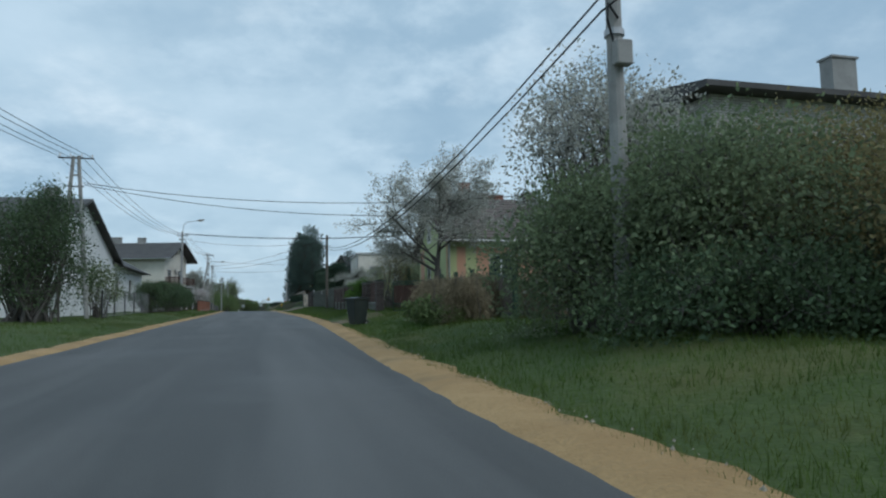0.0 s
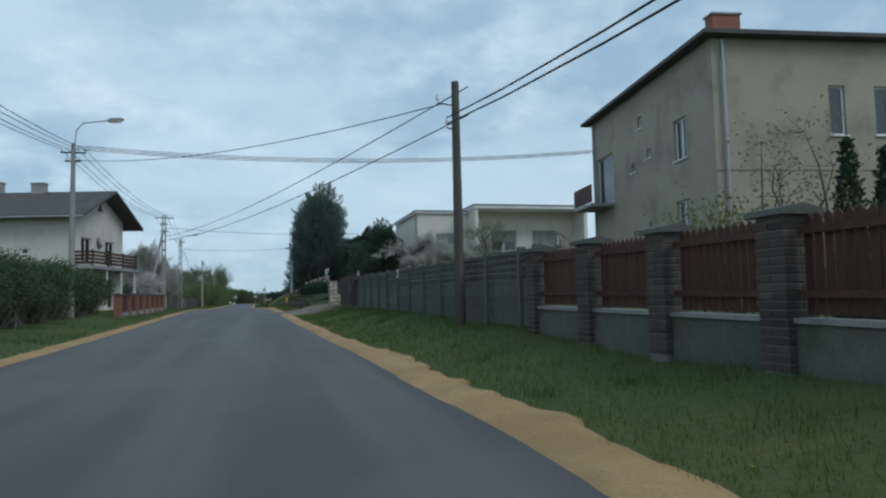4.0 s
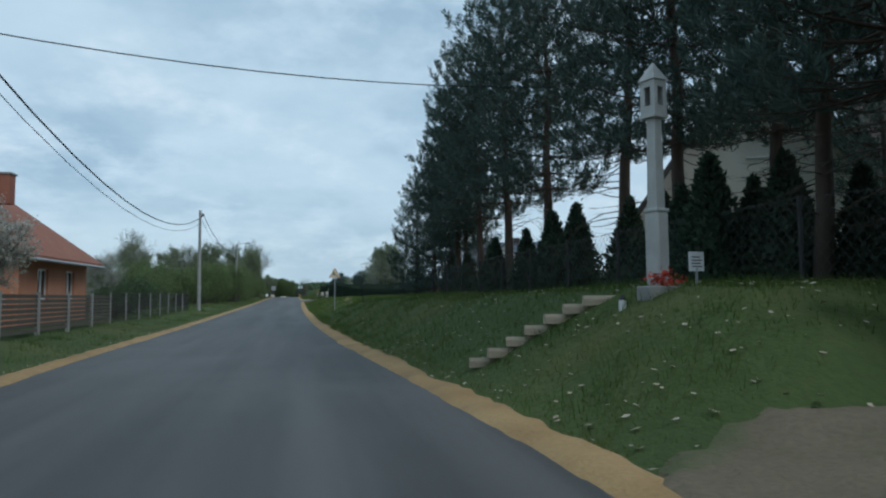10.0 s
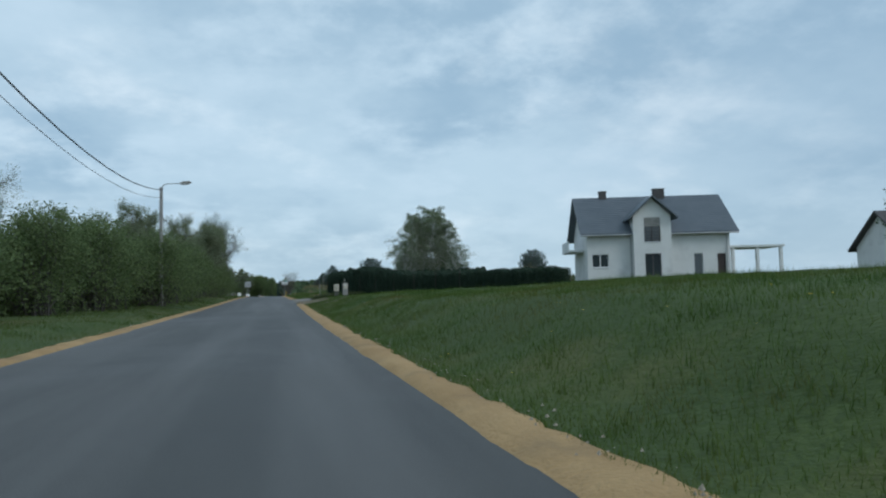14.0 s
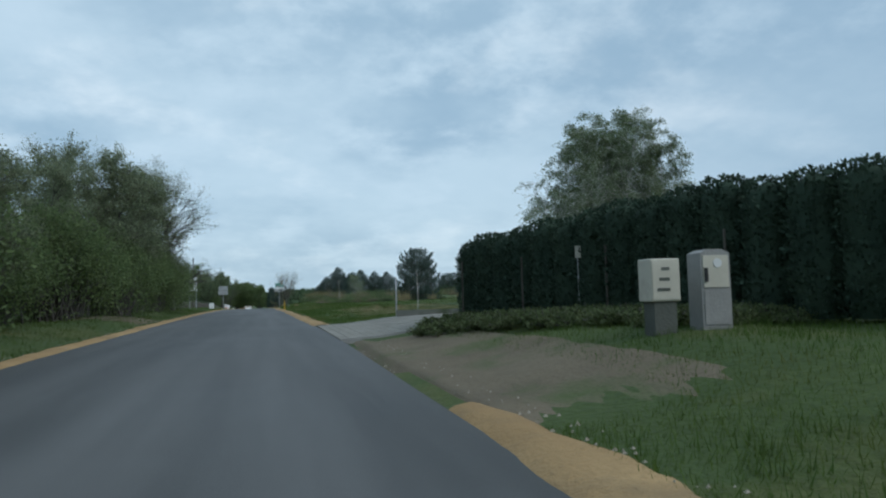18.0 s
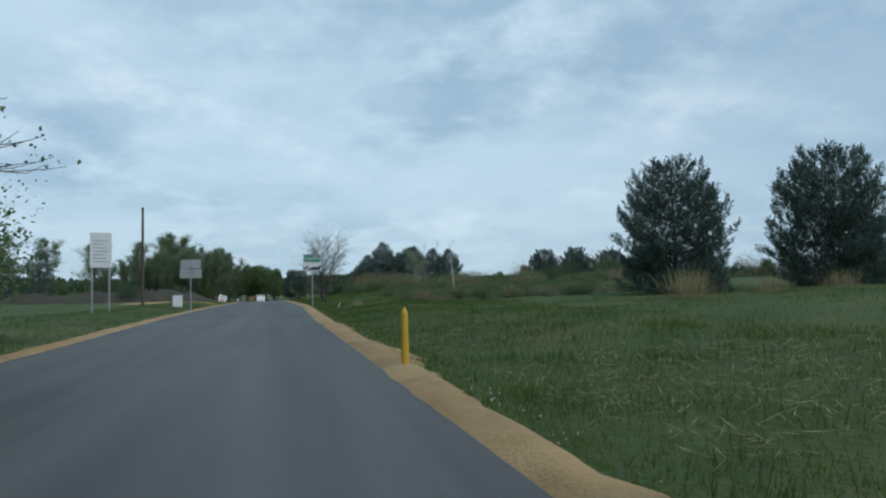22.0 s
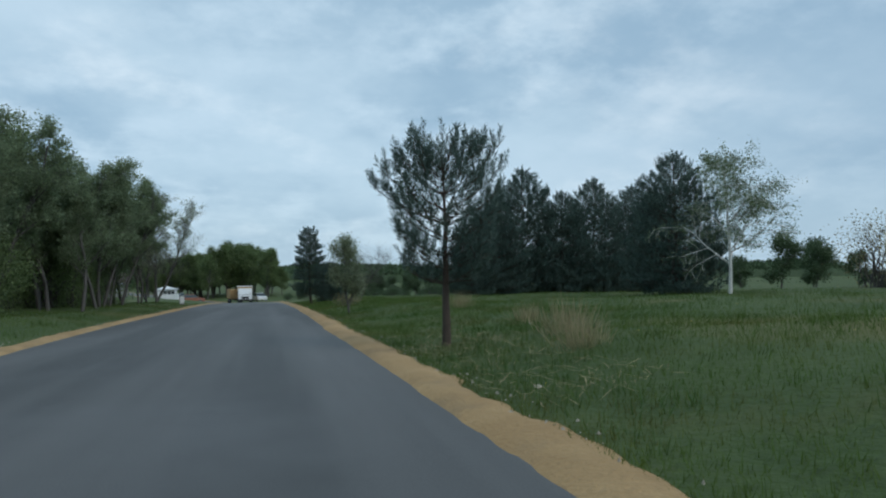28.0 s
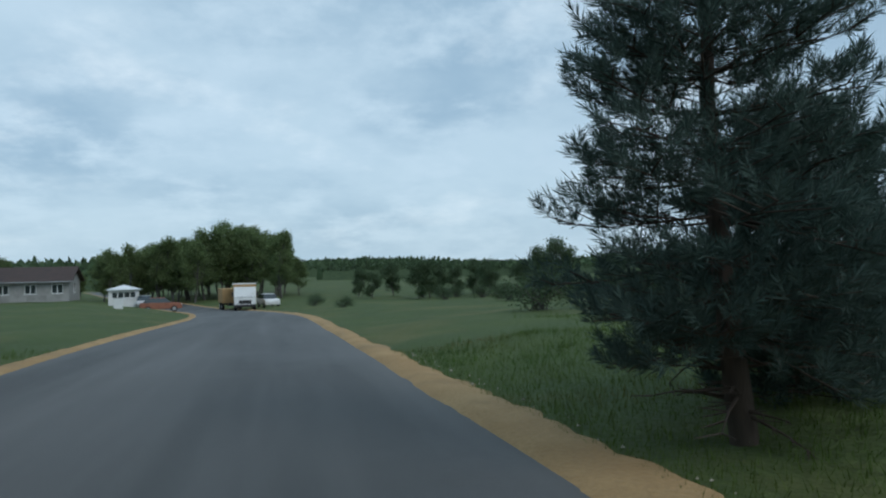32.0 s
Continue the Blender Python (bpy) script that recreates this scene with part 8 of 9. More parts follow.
# rubble stone pillar and low wall with iron fence
def rubble(parent, L, h, t, seed, size=0.22, name="stone"):
    """Irregular flat stones, fitted to each other with dark joints, on both faces of a mortar core."""
    part("mortar_core", cuboid(0, L, 0, t, -0.35, h), M["joint"], parent)
    r = random.Random(seed)
    rows, cols = max(1, round(h / size)), max(1, round(L / (size * 1.15)))
    for face in (0, 1):
        knot = {}
        for j in range(rows + 1):
            for i in range(cols + 1):
                dx = r.uniform(-0.24, 0.24) if 0 < i < cols else 0
                dz = r.uniform(-0.26, 0.26) if 0 < j < rows else 0
                shift = 0.25 * (j % 2) if 0 < i < cols else 0
                knot[i, j] = Vector(((i + dx + shift) * L / cols, (j + dz) * h / rows))
        for j in range(rows):
            for i in range(cols):
                q = [knot[i, j], knot[i + 1, j], knot[i + 1, j + 1], knot[i, j + 1]]
                mid = sum(q, Vector((0, 0))) / 4
                out = []
                for k in range(4):
                    a, b, c = q[k - 1], q[k], q[(k + 1) % 4]
                    c1, c2 = r.uniform(0.08, 0.3), r.uniform(0.08, 0.3)
                    out += [b + (a - b) * c1, b + (c - b) * c2]
                out = [tuple(v + (mid - v).normalized() * min(0.013, (mid - v).length * 0.3)) for v in out]
                y0 = -0.03 - r.uniform(0, 0.012) if face == 0 else t - 0.004
                part(name, solid(out, y0, y0 + 0.04), M["stone_pale"], parent)


def stone_pillar(x, y, h, w, label, group, turn=0.0):
    ob = thing("stone_pillar", pose(x, y, lay(x, y) - 0.05, 0, 0, turn), label, "gate pillar", group)
    rubble(ob, w, h, w, int(x * 10 + y), 0.24)
    r = random.Random(int(y))
    for sx in (0, 1):
        for j in range(int(h / 0.24)):
            bm = cuboid(-0.5, 0.5, -0.5, 0.5, -0.5, 0.5, 0.12)
            part("stone", bm, M["stone_pale"], ob, at_pose=pose(sx * w + (-0.006 if not sx else 0.006), w / 2 + r.uniform(-0.05, 0.05), (j + 0.5) * 0.24) @ Matrix.Diagonal((0.05, w * r.uniform(0.5, 0.8), 0.2, 1)))
    part("cap", cuboid(-0.035, w + 0.035, -0.035, w + 0.035, h, h + 0.06, 0.012), M["concrete"], ob)
    return ob


SP = "pale rubble-stone pillars"
stone_pillar(6.85, 94.1, 1.55, 0.5, "pale rubble-stone gate pillar with flat cap", SP)
lw = thing("stone_wall", pose(7.4, 94.25, lay(8.5, 94.3) - 0.1, 0, 0, -3), "low wall of pale irregular stones with grey paling fence", "wall")
rubble(lw, 4.6, 0.75, 0.3, 3, 0.27)
part("coping", cuboid(-0.02, 4.62, -0.05, 0.35, 0.75, 0.80), M["concrete"], lw)
part("rail", cuboid(0, 4.6, 0.13, 0.17, 0.95, 0.99), M["iron"], lw), part("rail", cuboid(0, 4.6, 0.13, 0.17, 1.4, 1.44), M["iron"], lw)
_bar = mesh_bm("paling", cuboid(-0.045, 0.045, -0.012, 0.012, 0.83, 1.55, 0.008), M["wood_grey"])
for i in range(38):
    part("paling", _bar, None, lw, at_pose=pose(0.08 + 0.119 * i, 0.15, 0))

for y in (99.4, 103.9, 108.5, 113.0):
    stone_pillar(7.0, y - 0.2, 1.42, 0.36, "pale stone fence pillar before the thuja hedge", SP)
stone_pillar(6.8, 117.2, 1.35, 0.45, "pale rubble-stone gate pillar with flat cap", SP)
stone_pillar(6.5, 121.3, 1.65, 0.45, "pale rubble-stone gate pillar at the drive", SP)


def grey_bay(ob, L, k, m):
    part("base", cuboid(0.25, L - 0.2, -0.08, 0.08, -0.3, 0.3), M["concrete_dark"], ob, at_pose=m)
    for z in (0.4, 0.95):
        part("rail", cuboid(0.2, L - 0.2, 0.01, 0.05, z, z + 0.05), M["wood_grey"], ob, at_pose=m)
    for i in range(int((L - 0.5) / 0.14)):
        part("picket", _pk, None, ob, at_pose=m @ pose(0.32 + i * 0.14, 0, 0.26))


fence_line("paling_fence", [(7.1, 95.2), (7.1, 99.4), (7.1, 103.9), (7.1, 108.5), (7.1, 113.0), (7.05, 117.2)], "grey wooden paling fence between stone pillars", "fence", grey_bay)
dg = thing("wooden_gate", pose(6.98, 117.7, lay(6.9, 119.5), 0, 0, 90), "weathered grey-brown double driveway gate of upright boards", "gate")
_gb = mesh_bm("board", cuboid(0, 0.12, 0.0, 0.022, 0.08, 1.72), M["wood_grey"])
for leaf in range(2):
    lf = part("leaf", cuboid(0.02 + 1.8 * leaf, 1.78 + 1.8 * leaf, -0.03, 0.0, 0.2, 0.28), M["wood_brown"], dg)
    part("brace", cuboid(0.02 + 1.8 * leaf, 1.78 + 1.8 * leaf, -0.03, 0.0, 1.1, 1.18), M["wood_brown"], lf)
    for i in range(14):
        part("board", _gb, None, lf, at_pose=pose(0.03 + 1.8 * leaf + i * 0.126, 0, 0))

# wire fences
def wire_mesh_bay(h=1.3, post="steel", name_mat="steel", step=0.22):
    def bay(ob, L, k, m):
        part("post", rod((0, 0, -0.3), (0, 0, h + 0.05), 0.035, sides=8), M[post], ob, at_pose=m)
        segs = []
        x = -h
        while x < L:
            for s in (1, -1):
                a = (x, 0.0) if s == 1 else (x, h)
                b = (x + h, h) if s == 1 else (x + h, 0.0)
                x0, x1 = max(a[0], 0), min(b[0], L)
                if x1 > x0:
                    f = lambda v: a[1] + (b[1] - a[1]) * (v - a[0]) / (b[0] - a[0])
                    segs.append([x0, 0, f(x0) + 0.05, 0.004, x1, 0, f(x1) + 0.05, 0.004])
            x += step
        for z in (0.05, h):
            segs.append([0, 0, z + 0.03, 0.006, L, 0, z + 0.03, 0.006])
        part("wire_mesh", mesh_np("wire_mesh", *tubes(segs, 3), M[name_mat]), None, ob, at_pose=m)
    return bay


fence_line("wire_fence", [(cx(y) + 8.0, y) for y in np.arange(122.5, 158, 3.0)], "wire mesh fence on thin posts before the pines", "fence", wire_mesh_bay(1.35, "iron", "iron"))
fence_line("wire_gate", [(4.6, 157.0), (7.1, 157.0), (9.3, 157.2)], "steel-framed wire mesh gate leaves on the bank", "gate", wire_mesh_bay(1.2, "iron", "iron", 0.13))
fence_line("wire_fence", [(-6.0, y) for y in np.arange(46.7, 72, 3.0)], "wire mesh fence on thin steel posts", "fence", wire_mesh_bay(1.35, "iron", "steel", 0.3))["label"] = "wire mesh fence on thin steel posts by white house"
fence_line("wire_fence", [(cx(y) - 6.6, y) for y in list(np.arange(115, 134, 3.0))], "dark wire mesh fence along gardens", "fence", wire_mesh_bay(1.2, "concrete", "iron", 0.2))
fence_line("wire_fence", [(cx(y) - 7.2, y) for y in np.arange(148.0, 173, 3.0)], "dark wire mesh fence along the far garden plot", "fence", wire_mesh_bay(1.3, "concrete", "iron", 0.13))


def dark_bay(ob, L, k, m):
    part("post", cuboid(-0.06, 0.06, -0.06, 0.06, -0.3, 1.3), M["concrete"], ob, at_pose=m)
    for i in range(8):
        part("slat", _dslat, None, ob, at_pose=m @ pose(0, 0, 0.1 + 0.145 * i))


_dslat = mesh_bm("slat", cuboid(0.06, 2.94, -0.015, 0.015, 0, 0.11), M["wood_grey"])
fence_line("slat_fence", [(float(cx(y)) - 7.2, y) for y in np.arange(136.0, 149, 3.0)], "dark weathered slat fence before the west plot", "fence", dark_bay)
LBP = "pillars of the west garden fence"
for y in (85.6, 88.6, 91.6, 94.6, 97.6, 100.7, 103.8, 106.8):
    brick_pillar("brick_pillar", float(cx(y)) - 6.25, y, 1.2, 0.36, "red-brown brick fence pillar with flat cap", LBP, "brick_red")


def low_bay(ob, L, k, m):
    part("base", cuboid(0.2, L - 0.2, -0.1, 0.1, -0.3, 0.25), M["concrete"], ob, at_pose=m)
    part("panel", cuboid(0.2, L - 0.2, -0.02, 0.02, 0.3, 1.05), M["wood_brown"], ob, at_pose=m)
    for i in range(int((L - 0.5) / 0.15)):
        part("board", _lowb, None, ob, at_pose=m @ pose(0.25 + 0.15 * i, 0, 0))


_lowb = mesh_bm("board", cuboid(0, 0.12, -0.045, -0.022, 0.3, 1.12), M["wood_brown"])
fence_line("wooden_fence", [(float(cx(y)) - 6.25, y) for y in (85.6, 88.6, 91.6, 94.6, 97.6, 100.7, 103.8, 106.8)], "dark red-brown board fence on a concrete base", "fence", low_bay)

# ---- verge furniture ----
def wheel_bin(x, y, turn):
    ob = thing("wheelie_bin", pose(x, y, lay(x, y), 0, 0, turn), "dark green wheeled rubbish bin at the road edge", "rubbish bin")
    bm = bmesh.new()
    b0, b1, z0, z1 = 0.22, 0.28, 0.05, 0.95
    v = [bm.verts.new(p) for p in ((-b0, -b0, z0), (b0, -b0, z0), (b0, b0 + 0.03, z0), (-b0, b0 + 0.03, z0), (-b1, -b1 - 0.04, z1), (b1, -b1 - 0.04, z1), (b1, b1 + 0.06, z1), (-b1, b1 + 0.06, z1))]
    for f in ((0, 1, 2, 3), (0, 1, 5, 4), (1, 2, 6, 5), (2, 3, 7, 6), (3, 0, 4, 7), (4, 5, 6, 7)):
        bm.faces.new([v[i] for i in f])
    bmesh.ops.bevel(bm, geom=list(bm.edges), offset=0.02, segments=2, affect="EDGES")
    part("body", bm, M["plastic_dark"], ob)
    part("lid", solid([(-0.36, 0.95), (0.38, 0.97), (0.38, 1.0), (0.0, 1.06), (-0.36, 1.0)], -0.31, 0.31, "yz"), M["plastic_dark"], ob)
    part("handle", rod((-0.24, 0.42, 0.98), (0.24, 0.42, 0.98), 0.018), M["plastic_dark"], ob)
    for s in (-1, 1):
        w = part("wheel", rod((s * 0.2, 0.24, 0.1), (s * 0.26, 0.24, 0.1), 0.1, sides=16), M["rubber"], ob)
        part("hub", rod((s * 0.26, 0.24, 0.1), (s * 0.266, 0.24, 0.1), 0.04, sides=10), M["concrete"], w)
    return ob


wheel_bin(5.24, 34.2, -65)

shr = thing("wayside_shrine", pose(5.85, 125.2, lay(5.85, 125.2) - 0.05, 0, 0, 20) @ Matrix.Diagonal((0.78, 0.78, 1, 1)), "tall limewashed white wayside shrine column with lantern top", "shrine")
part("foot", cuboid(-0.16, 0.16, -0.16, 0.16, -0.3, 1.2, 0.03), M["limewash"], shr)
bm = bmesh.new()
bmesh.ops.create_cone(bm, cap_ends=True, segments=4, radius1=0.165, radius2=0.13, depth=1.45, matrix=Matrix.Translation((0, 0, 1.93)) @ Matrix.Rotation(radians(45), 4, "Z"))
part("shaft", bm, M["limewash"], shr)
part("moulding", cuboid(-0.17, 0.17, -0.17, 0.17, 1.2, 1.26, 0.015), M["limewash"], shr)
part("lantern", wall_with_openings(0.34, 0, 0.5, 0.04, [(0.09, 0.25, 0.12, 0.4)]), M["limewash"], shr, at_pose=pose(-0.17, -0.17, 2.66))
part("lantern_side", wall_with_openings(0.26, 0, 0.5, 0.04, [(0.06, 0.2, 0.12, 0.4)]), M["limewash"], shr, at_pose=pose(-0.17, 0.13, 2.66, 0, 0, 270))
part("lantern_side", cuboid(0.13, 0.17, -0.13, 0.13, 2.66, 3.16), M["limewash"], shr), part("lantern_back", cuboid(-0.17, 0.17, 0.13, 0.17, 2.66, 3.16), M["limewash"], shr)
part("lantern_floor", cuboid(-0.19, 0.19, -0.19, 0.19, 2.6, 2.66), M["limewash"], shr)
part("niche_panel", cuboid(-0.07, 0.07, 0.0, 0.03, 2.7, 3.02), M["iron"], shr)
bm = bmesh.new()
bmesh.ops.create_cone(bm, cap_ends=True, segments=4, radius1=0.29, radius2=0.02, depth=0.28, matrix=Matrix.Translation((0, 0, 3.3)) @ Matrix.Rotation(radians(45), 4, "Z"))
part("lantern_roof", bm, M["limewash"], shr)
pd = thing("flower_trough", pose(5.55, 124.6, lay(5.55, 124.6), 0, 0, 15), "white concrete trough with red flowers at the shrine", "planter")
part("trough", cuboid(-0.32, 0.32, -0.14, 0.14, -0.05, 0.16, 0.015), M["concrete"], pd)
part("flowers", mesh_np("flowers", *leaf_cards(np.random.default_rng(3).normal(0, 1, (160, 3)) * [0.12, 0.07, 0.06] + [0.05, 0, 0.26], 0.07, np.random.default_rng(4)), M["red_paint"]), None, pd)
cd = thing("grave_lantern", pose(5.05, 124.75, lay(5.05, 124.75)), "small glass grave lantern by the shrine", "lantern")
part("body", rod((0, 0, 0), (0, 0, 0.2), 0.06, 0.05, 10), M["frame_white"], cd), part("lid", rod((0, 0, 0.2), (0, 0, 0.27), 0.055, 0.02, 10), M["iron"], cd)
nt = thing("notice_board", pose(6.32, 124.95, lay(6.3, 124.9), 0, 0, 10), "small white notice on a thin post by the shrine", "sign")
part("post", rod((0, 0, -0.2), (0, 0, 0.35), 0.02), M["steel"], nt)
bd = part("board", cuboid(-0.13, 0.13, -0.012, 0.012, 0.28, 0.56), M["sign_white"], nt)
for k in range(4):
    part("print_line", cuboid(-0.09, 0.09 - 0.03 * (k % 2), -0.016, -0.0125, 0.34 + 0.045 * k, 0.355 + 0.045 * k), M["sign_black"], bd)
for k in range(7):
    u, y = 3.3 + 0.25 * k, 126.6 - 0.16 * k
    x, yy, z = at(u, y)
    st = thing("garden_step", pose(x, yy, z + 0.02, 0, 0, -12 + 5 * math.sin(k * 2)), "weathered pale log step set in the earth bank", "step", "shrine steps")
    part("tread", solid([(-0.07, -0.10), (0.07, -0.10), (0.075, 0.0), (0.05, 0.045), (-0.05, 0.05), (-0.075, 0.0)], -0.44, 0.42, "yz"), M["log"], st)
    part("trodden_earth", solid([(0.07, -0.12), (0.34, -0.12), (0.34, 0.012), (0.07, 0.02)], -0.36, 0.36, "yz"), M["soil"], st)

# signs
ws = thing("warning_sign", pose(3.36, 165.45, lay(3.36, 165.45), 0, 0, -6), "faded yellow triangular warning sign with red border on grey post", "road sign")
part("post", rod((0, 0.05, -0.3), (0, 0.05, 2.9), 0.03, sides=10), M["steel"], ws)


def tri(c, r):
    """A triangle with rounded corners about (0, c)."""
    out = []
    for k in range(3):
        a = 90 + 120 * k
        ctr = (math.cos(radians(a)) * (r - 0.09), c + math.sin(radians(a)) * (r - 0.09))
        for d in (-60, -30, 0, 30, 60):
            out.append((ctr[0] + 0.045 * math.cos(radians(a + d)), ctr[1] + 0.045 * math.sin(radians(a + d))))
    return out


C0 = 2.56
pt = part("plate", solid(tri(C0, 0.49), -0.012, 0.012), M["sign_red"], ws)
part("face", solid(tri(C0, 0.435), -0.016, -0.0125), M["sign_yellow"], pt)
for a, b in (((-0.12, 0.02), (0.10, -0.06)), ((-0.10, 0.03), (-0.05, 0.16)), ((0.08, -0.06), (0.2, -0.14)), ((-0.1, 0.02), (-0.13, -0.08))):
    bm = rod((a[0], -0.018, C0 + a[1]), (b[0], -0.018, C0 + b[1]), 0.035, 0.025, 6)
    bmesh.ops.scale(bm, vec=(1, 0.1, 1), verts=bm.verts, space=Matrix.Translation((0, 0.018, 0)))
    part("symbol_bar", bm, M["sign_black"], pt)

ts = thing("town_sign", pose(1.72, 309.9, 1.10, 0, 0, -3), "green town name sign struck through red above white townscape board", "road sign")
part("post", rod((0, 0.05, -0.85), (0, 0.05, 2.35), 0.035, sides=10), M["steel"], ts)
up = part("name_board", cuboid(-0.555, 0.555, -0.012, 0.012, 2.36, 2.89), M["sign_white"], ts)
part("green_field", cuboid(-0.53, 0.53, -0.016, -0.0125, 2.385, 2.865), M["sign_green"], up)
bm = solid([(-0.46, 2.40), (-0.36, 2.40), (0.47, 2.83), (0.47, 2.85), (0.37, 2.85)], -0.0185, -0.0165)
part("strike_bar", bm, M["sign_red"], up)
fc = bpy.data.curves.new("lettering", "FONT")
fc.body, fc.size, fc.align_x, fc.align_y, fc.extrude = "Chechło", 0.29, "CENTER", "CENTER", 0.001
fo = new("lettering", fc)
dgp = bpy.context.evaluated_depsgraph_get()
fm = bpy.data.meshes.new_from_object(fo.evaluated_get(dgp))
bpy.data.objects.remove(fo)
fm.materials.append(M["sign_white"])
part("lettering", fm, None, up, at_pose=pose(0, -0.0205, 2.625, 90, 0, 0))
lo = part("townscape_board", cuboid(-0.6, 0.6, -0.012, 0.012, 1.80, 2.33), M["sign_white"], ts)
part("border", solid([(-0.575, 1.825), (0.575, 1.825), (0.575, 1.84), (-0.575, 1.84)], -0.016, -0.0125), M["sign_black"], lo)
for o in ([(-0.54, 1.9), (-0.36, 1.95), (-0.36, 2.03), (-0.44, 2.07), (-0.54, 2.03)], [(-0.34, 1.96), (-0.21, 2.02), (-0.27, 2.25)], [(-0.33, 1.87), (0.54, 1.87), (0.54, 1.97), (0.2, 1.97), (0.2, 2.03), (0.07, 2.06)],
          [(0.21, 1.97), (0.37, 1.97), (0.37, 2.04), (0.29, 2.09), (0.21, 2.04)], [(0.42, 1.97), (0.54, 1.97), (0.54, 2.17), (0.42, 2.15)]):
    part("house_shape", solid(o, -0.0165, -0.013), M["sign_black"], lo)

bk = thing("town_sign", pose(-5.4, 307.3, lay(-5.4, 307.3), 0, 0, 3), "bare grey backs of two sign boards on a post", "road sign")
part("post", rod((0, -0.04, -0.3), (0, -0.04, 3.0), 0.035, sides=10), M["steel"], bk)
part("board", cuboid(-0.56, 0.56, 0.0, 0.02, 2.53, 3.05), M["steel"], bk), part("board", cuboid(-0.6, 0.6, 0.0, 0.02, 1.97, 2.5), M["steel"], bk)
bb = thing("billboard", pose(-8.3, 299.0, lay(-8.3, 299) + 0.32, 0, 0, 22), "white information board with faint print on two posts", "billboard")
for x in (-0.36, 0.36):
    part("post", rod((x, 0.05, -0.7), (x, 0.05, 3.0), 0.04), M["steel"], bb)
fb_ = part("panel", cuboid(-0.45, 0.45, -0.02, 0.02, 1.75, 3.35), M["sign_white"], bb)
for k in range(7):
    part("print_line", cuboid(-0.33, 0.33 - 0.1 * (k % 3), -0.025, -0.0205, 2.0 + 0.16 * k, 2.03 + 0.16 * k), M["concrete"], fb_)
wb = thing("utility_cabinet", pose(-7.55, 317.6, lay(-7.55, 317.6), 0, 0, 5), "plain white utility cabinet on the verge", "cabinet")
part("body", cuboid(-0.33, 0.33, -0.15, 0.15, -0.1, 0.78, 0.015), M["white_paint"], wb), part("lid", cuboid(-0.35, 0.35, -0.17, 0.17, 0.78, 0.82), M["concrete"], wb)
sc = thing("utility_cabinet", pose(-7.87, 394.9, lay(-7.87, 394.9), 0, 0, 8), "slim pale grey utility cabinet in the grass", "cabinet")
part("body", cuboid(-0.18, 0.18, -0.12, 0.12, -0.1, 0.62, 0.012), M["concrete"], sc), part("lid", cuboid(-0.2, 0.2, -0.14, 0.14, 0.62, 0.66, 0.01), M["concrete"], sc)
part("door", cuboid(-0.15, 0.15, -0.135, -0.122, 0.08, 0.58, 0.004), M["white_paint"], sc)
ab = thing("advert_board", pose(-7.2, 351.3, lay(-7.2, 351.3), -14, 18, 12), "white advertising board leaning askew with red print", "advertising board")
part("panel", cuboid(-0.48, 0.48, -0.015, 0.015, 0.0, 0.85), M["sign_white"], ab)
part("print", cuboid(-0.36, 0.36, -0.02, -0.0155, 0.14, 0.30), M["sign_red"], ab), part("print", cuboid(-0.30, 0.30, -0.02, -0.0155, 0.62, 0.68), M["sign_black"], ab), part("print", cuboid(-0.33, 0.2, -0.02, -0.0155, 0.45, 0.5), M["sign_black"], ab)
part("prop", rod((0, 0.02, 0.7), (0, 0.5, 0.15), 0.02), M["wood_grey"], ab)

# markers
def marker(x, y, h, label, cap=False):
    ob = thing("marker_post", pose(x, y, lay(x, y)), label, "marker post", "marker posts")
    part("post", rod((0, 0, -0.2), (0, 0, h - 0.08), 0.055, 0.05, 10), M["post_yellow"], ob)
    part("tip", rod((0, 0, h - 0.08), (0, 0, h), 0.05, 0.01, 10), M["post_yellow"], ob)
    return ob


marker(1.4, 274.5, 0.85, "yellow plastic pipeline marker post")
ym = marker(4.6, 107.5, 0.45, "yellow marker post with box head by the netted bank")
part("head", cuboid(-0.075, 0.075, -0.06, 0.06, 0.38, 0.7, 0.015), M["post_yellow"], ym)
hy = thing("hydrant", pose(-6.6, 118.5, lay(-6.6, 118.5)), "red pillar hydrant beside the fence", "hydrant")
part("barrel", rod((0, 0, -0.1), (0, 0, 0.6), 0.08, sides=12), M["red_paint"], hy), part("cap", rod((0, 0, 0.6), (0, 0, 0.7), 0.1, 0.05, 12), M["red_paint"], hy)
for s in (-1, 1):
    part("outlet", rod((0, 0, 0.45), (s * 0.14, 0, 0.45), 0.04), M["red_paint"], hy)
cb = thing("utility_cabinet", pose(4.55, 222.0, lay(4.55, 222.0), 0, 0, -4), "cream meter cabinet on a dark concrete base", "cabinet", "meter cabinets")
part("base", cuboid(-0.15, 0.15, -0.14, 0.14, -0.2, 0.42), M["concrete_dark"], cb)
bd = part("body", cuboid(-0.20, 0.20, -0.17, 0.17, 0.42, 0.96, 0.012), M["cabinet"], cb)
part("door", cuboid(-0.18, 0.18, -0.182, -0.17, 0.45, 0.93), M["cabinet"], bd)
for k in range(3):
    part("label_plate", cuboid(-0.12 + 0.03 * k, 0.05, -0.187, -0.1825, 0.55 + 0.13 * k, 0.59 + 0.13 * k), M["concrete_dark"], bd)
cb = thing("utility_cabinet", pose(5.25, 221.95, lay(5.25, 221.95), 0, 0, -2), "tall grey weathered cable cabinet with arched top", "cabinet", "meter cabinets")
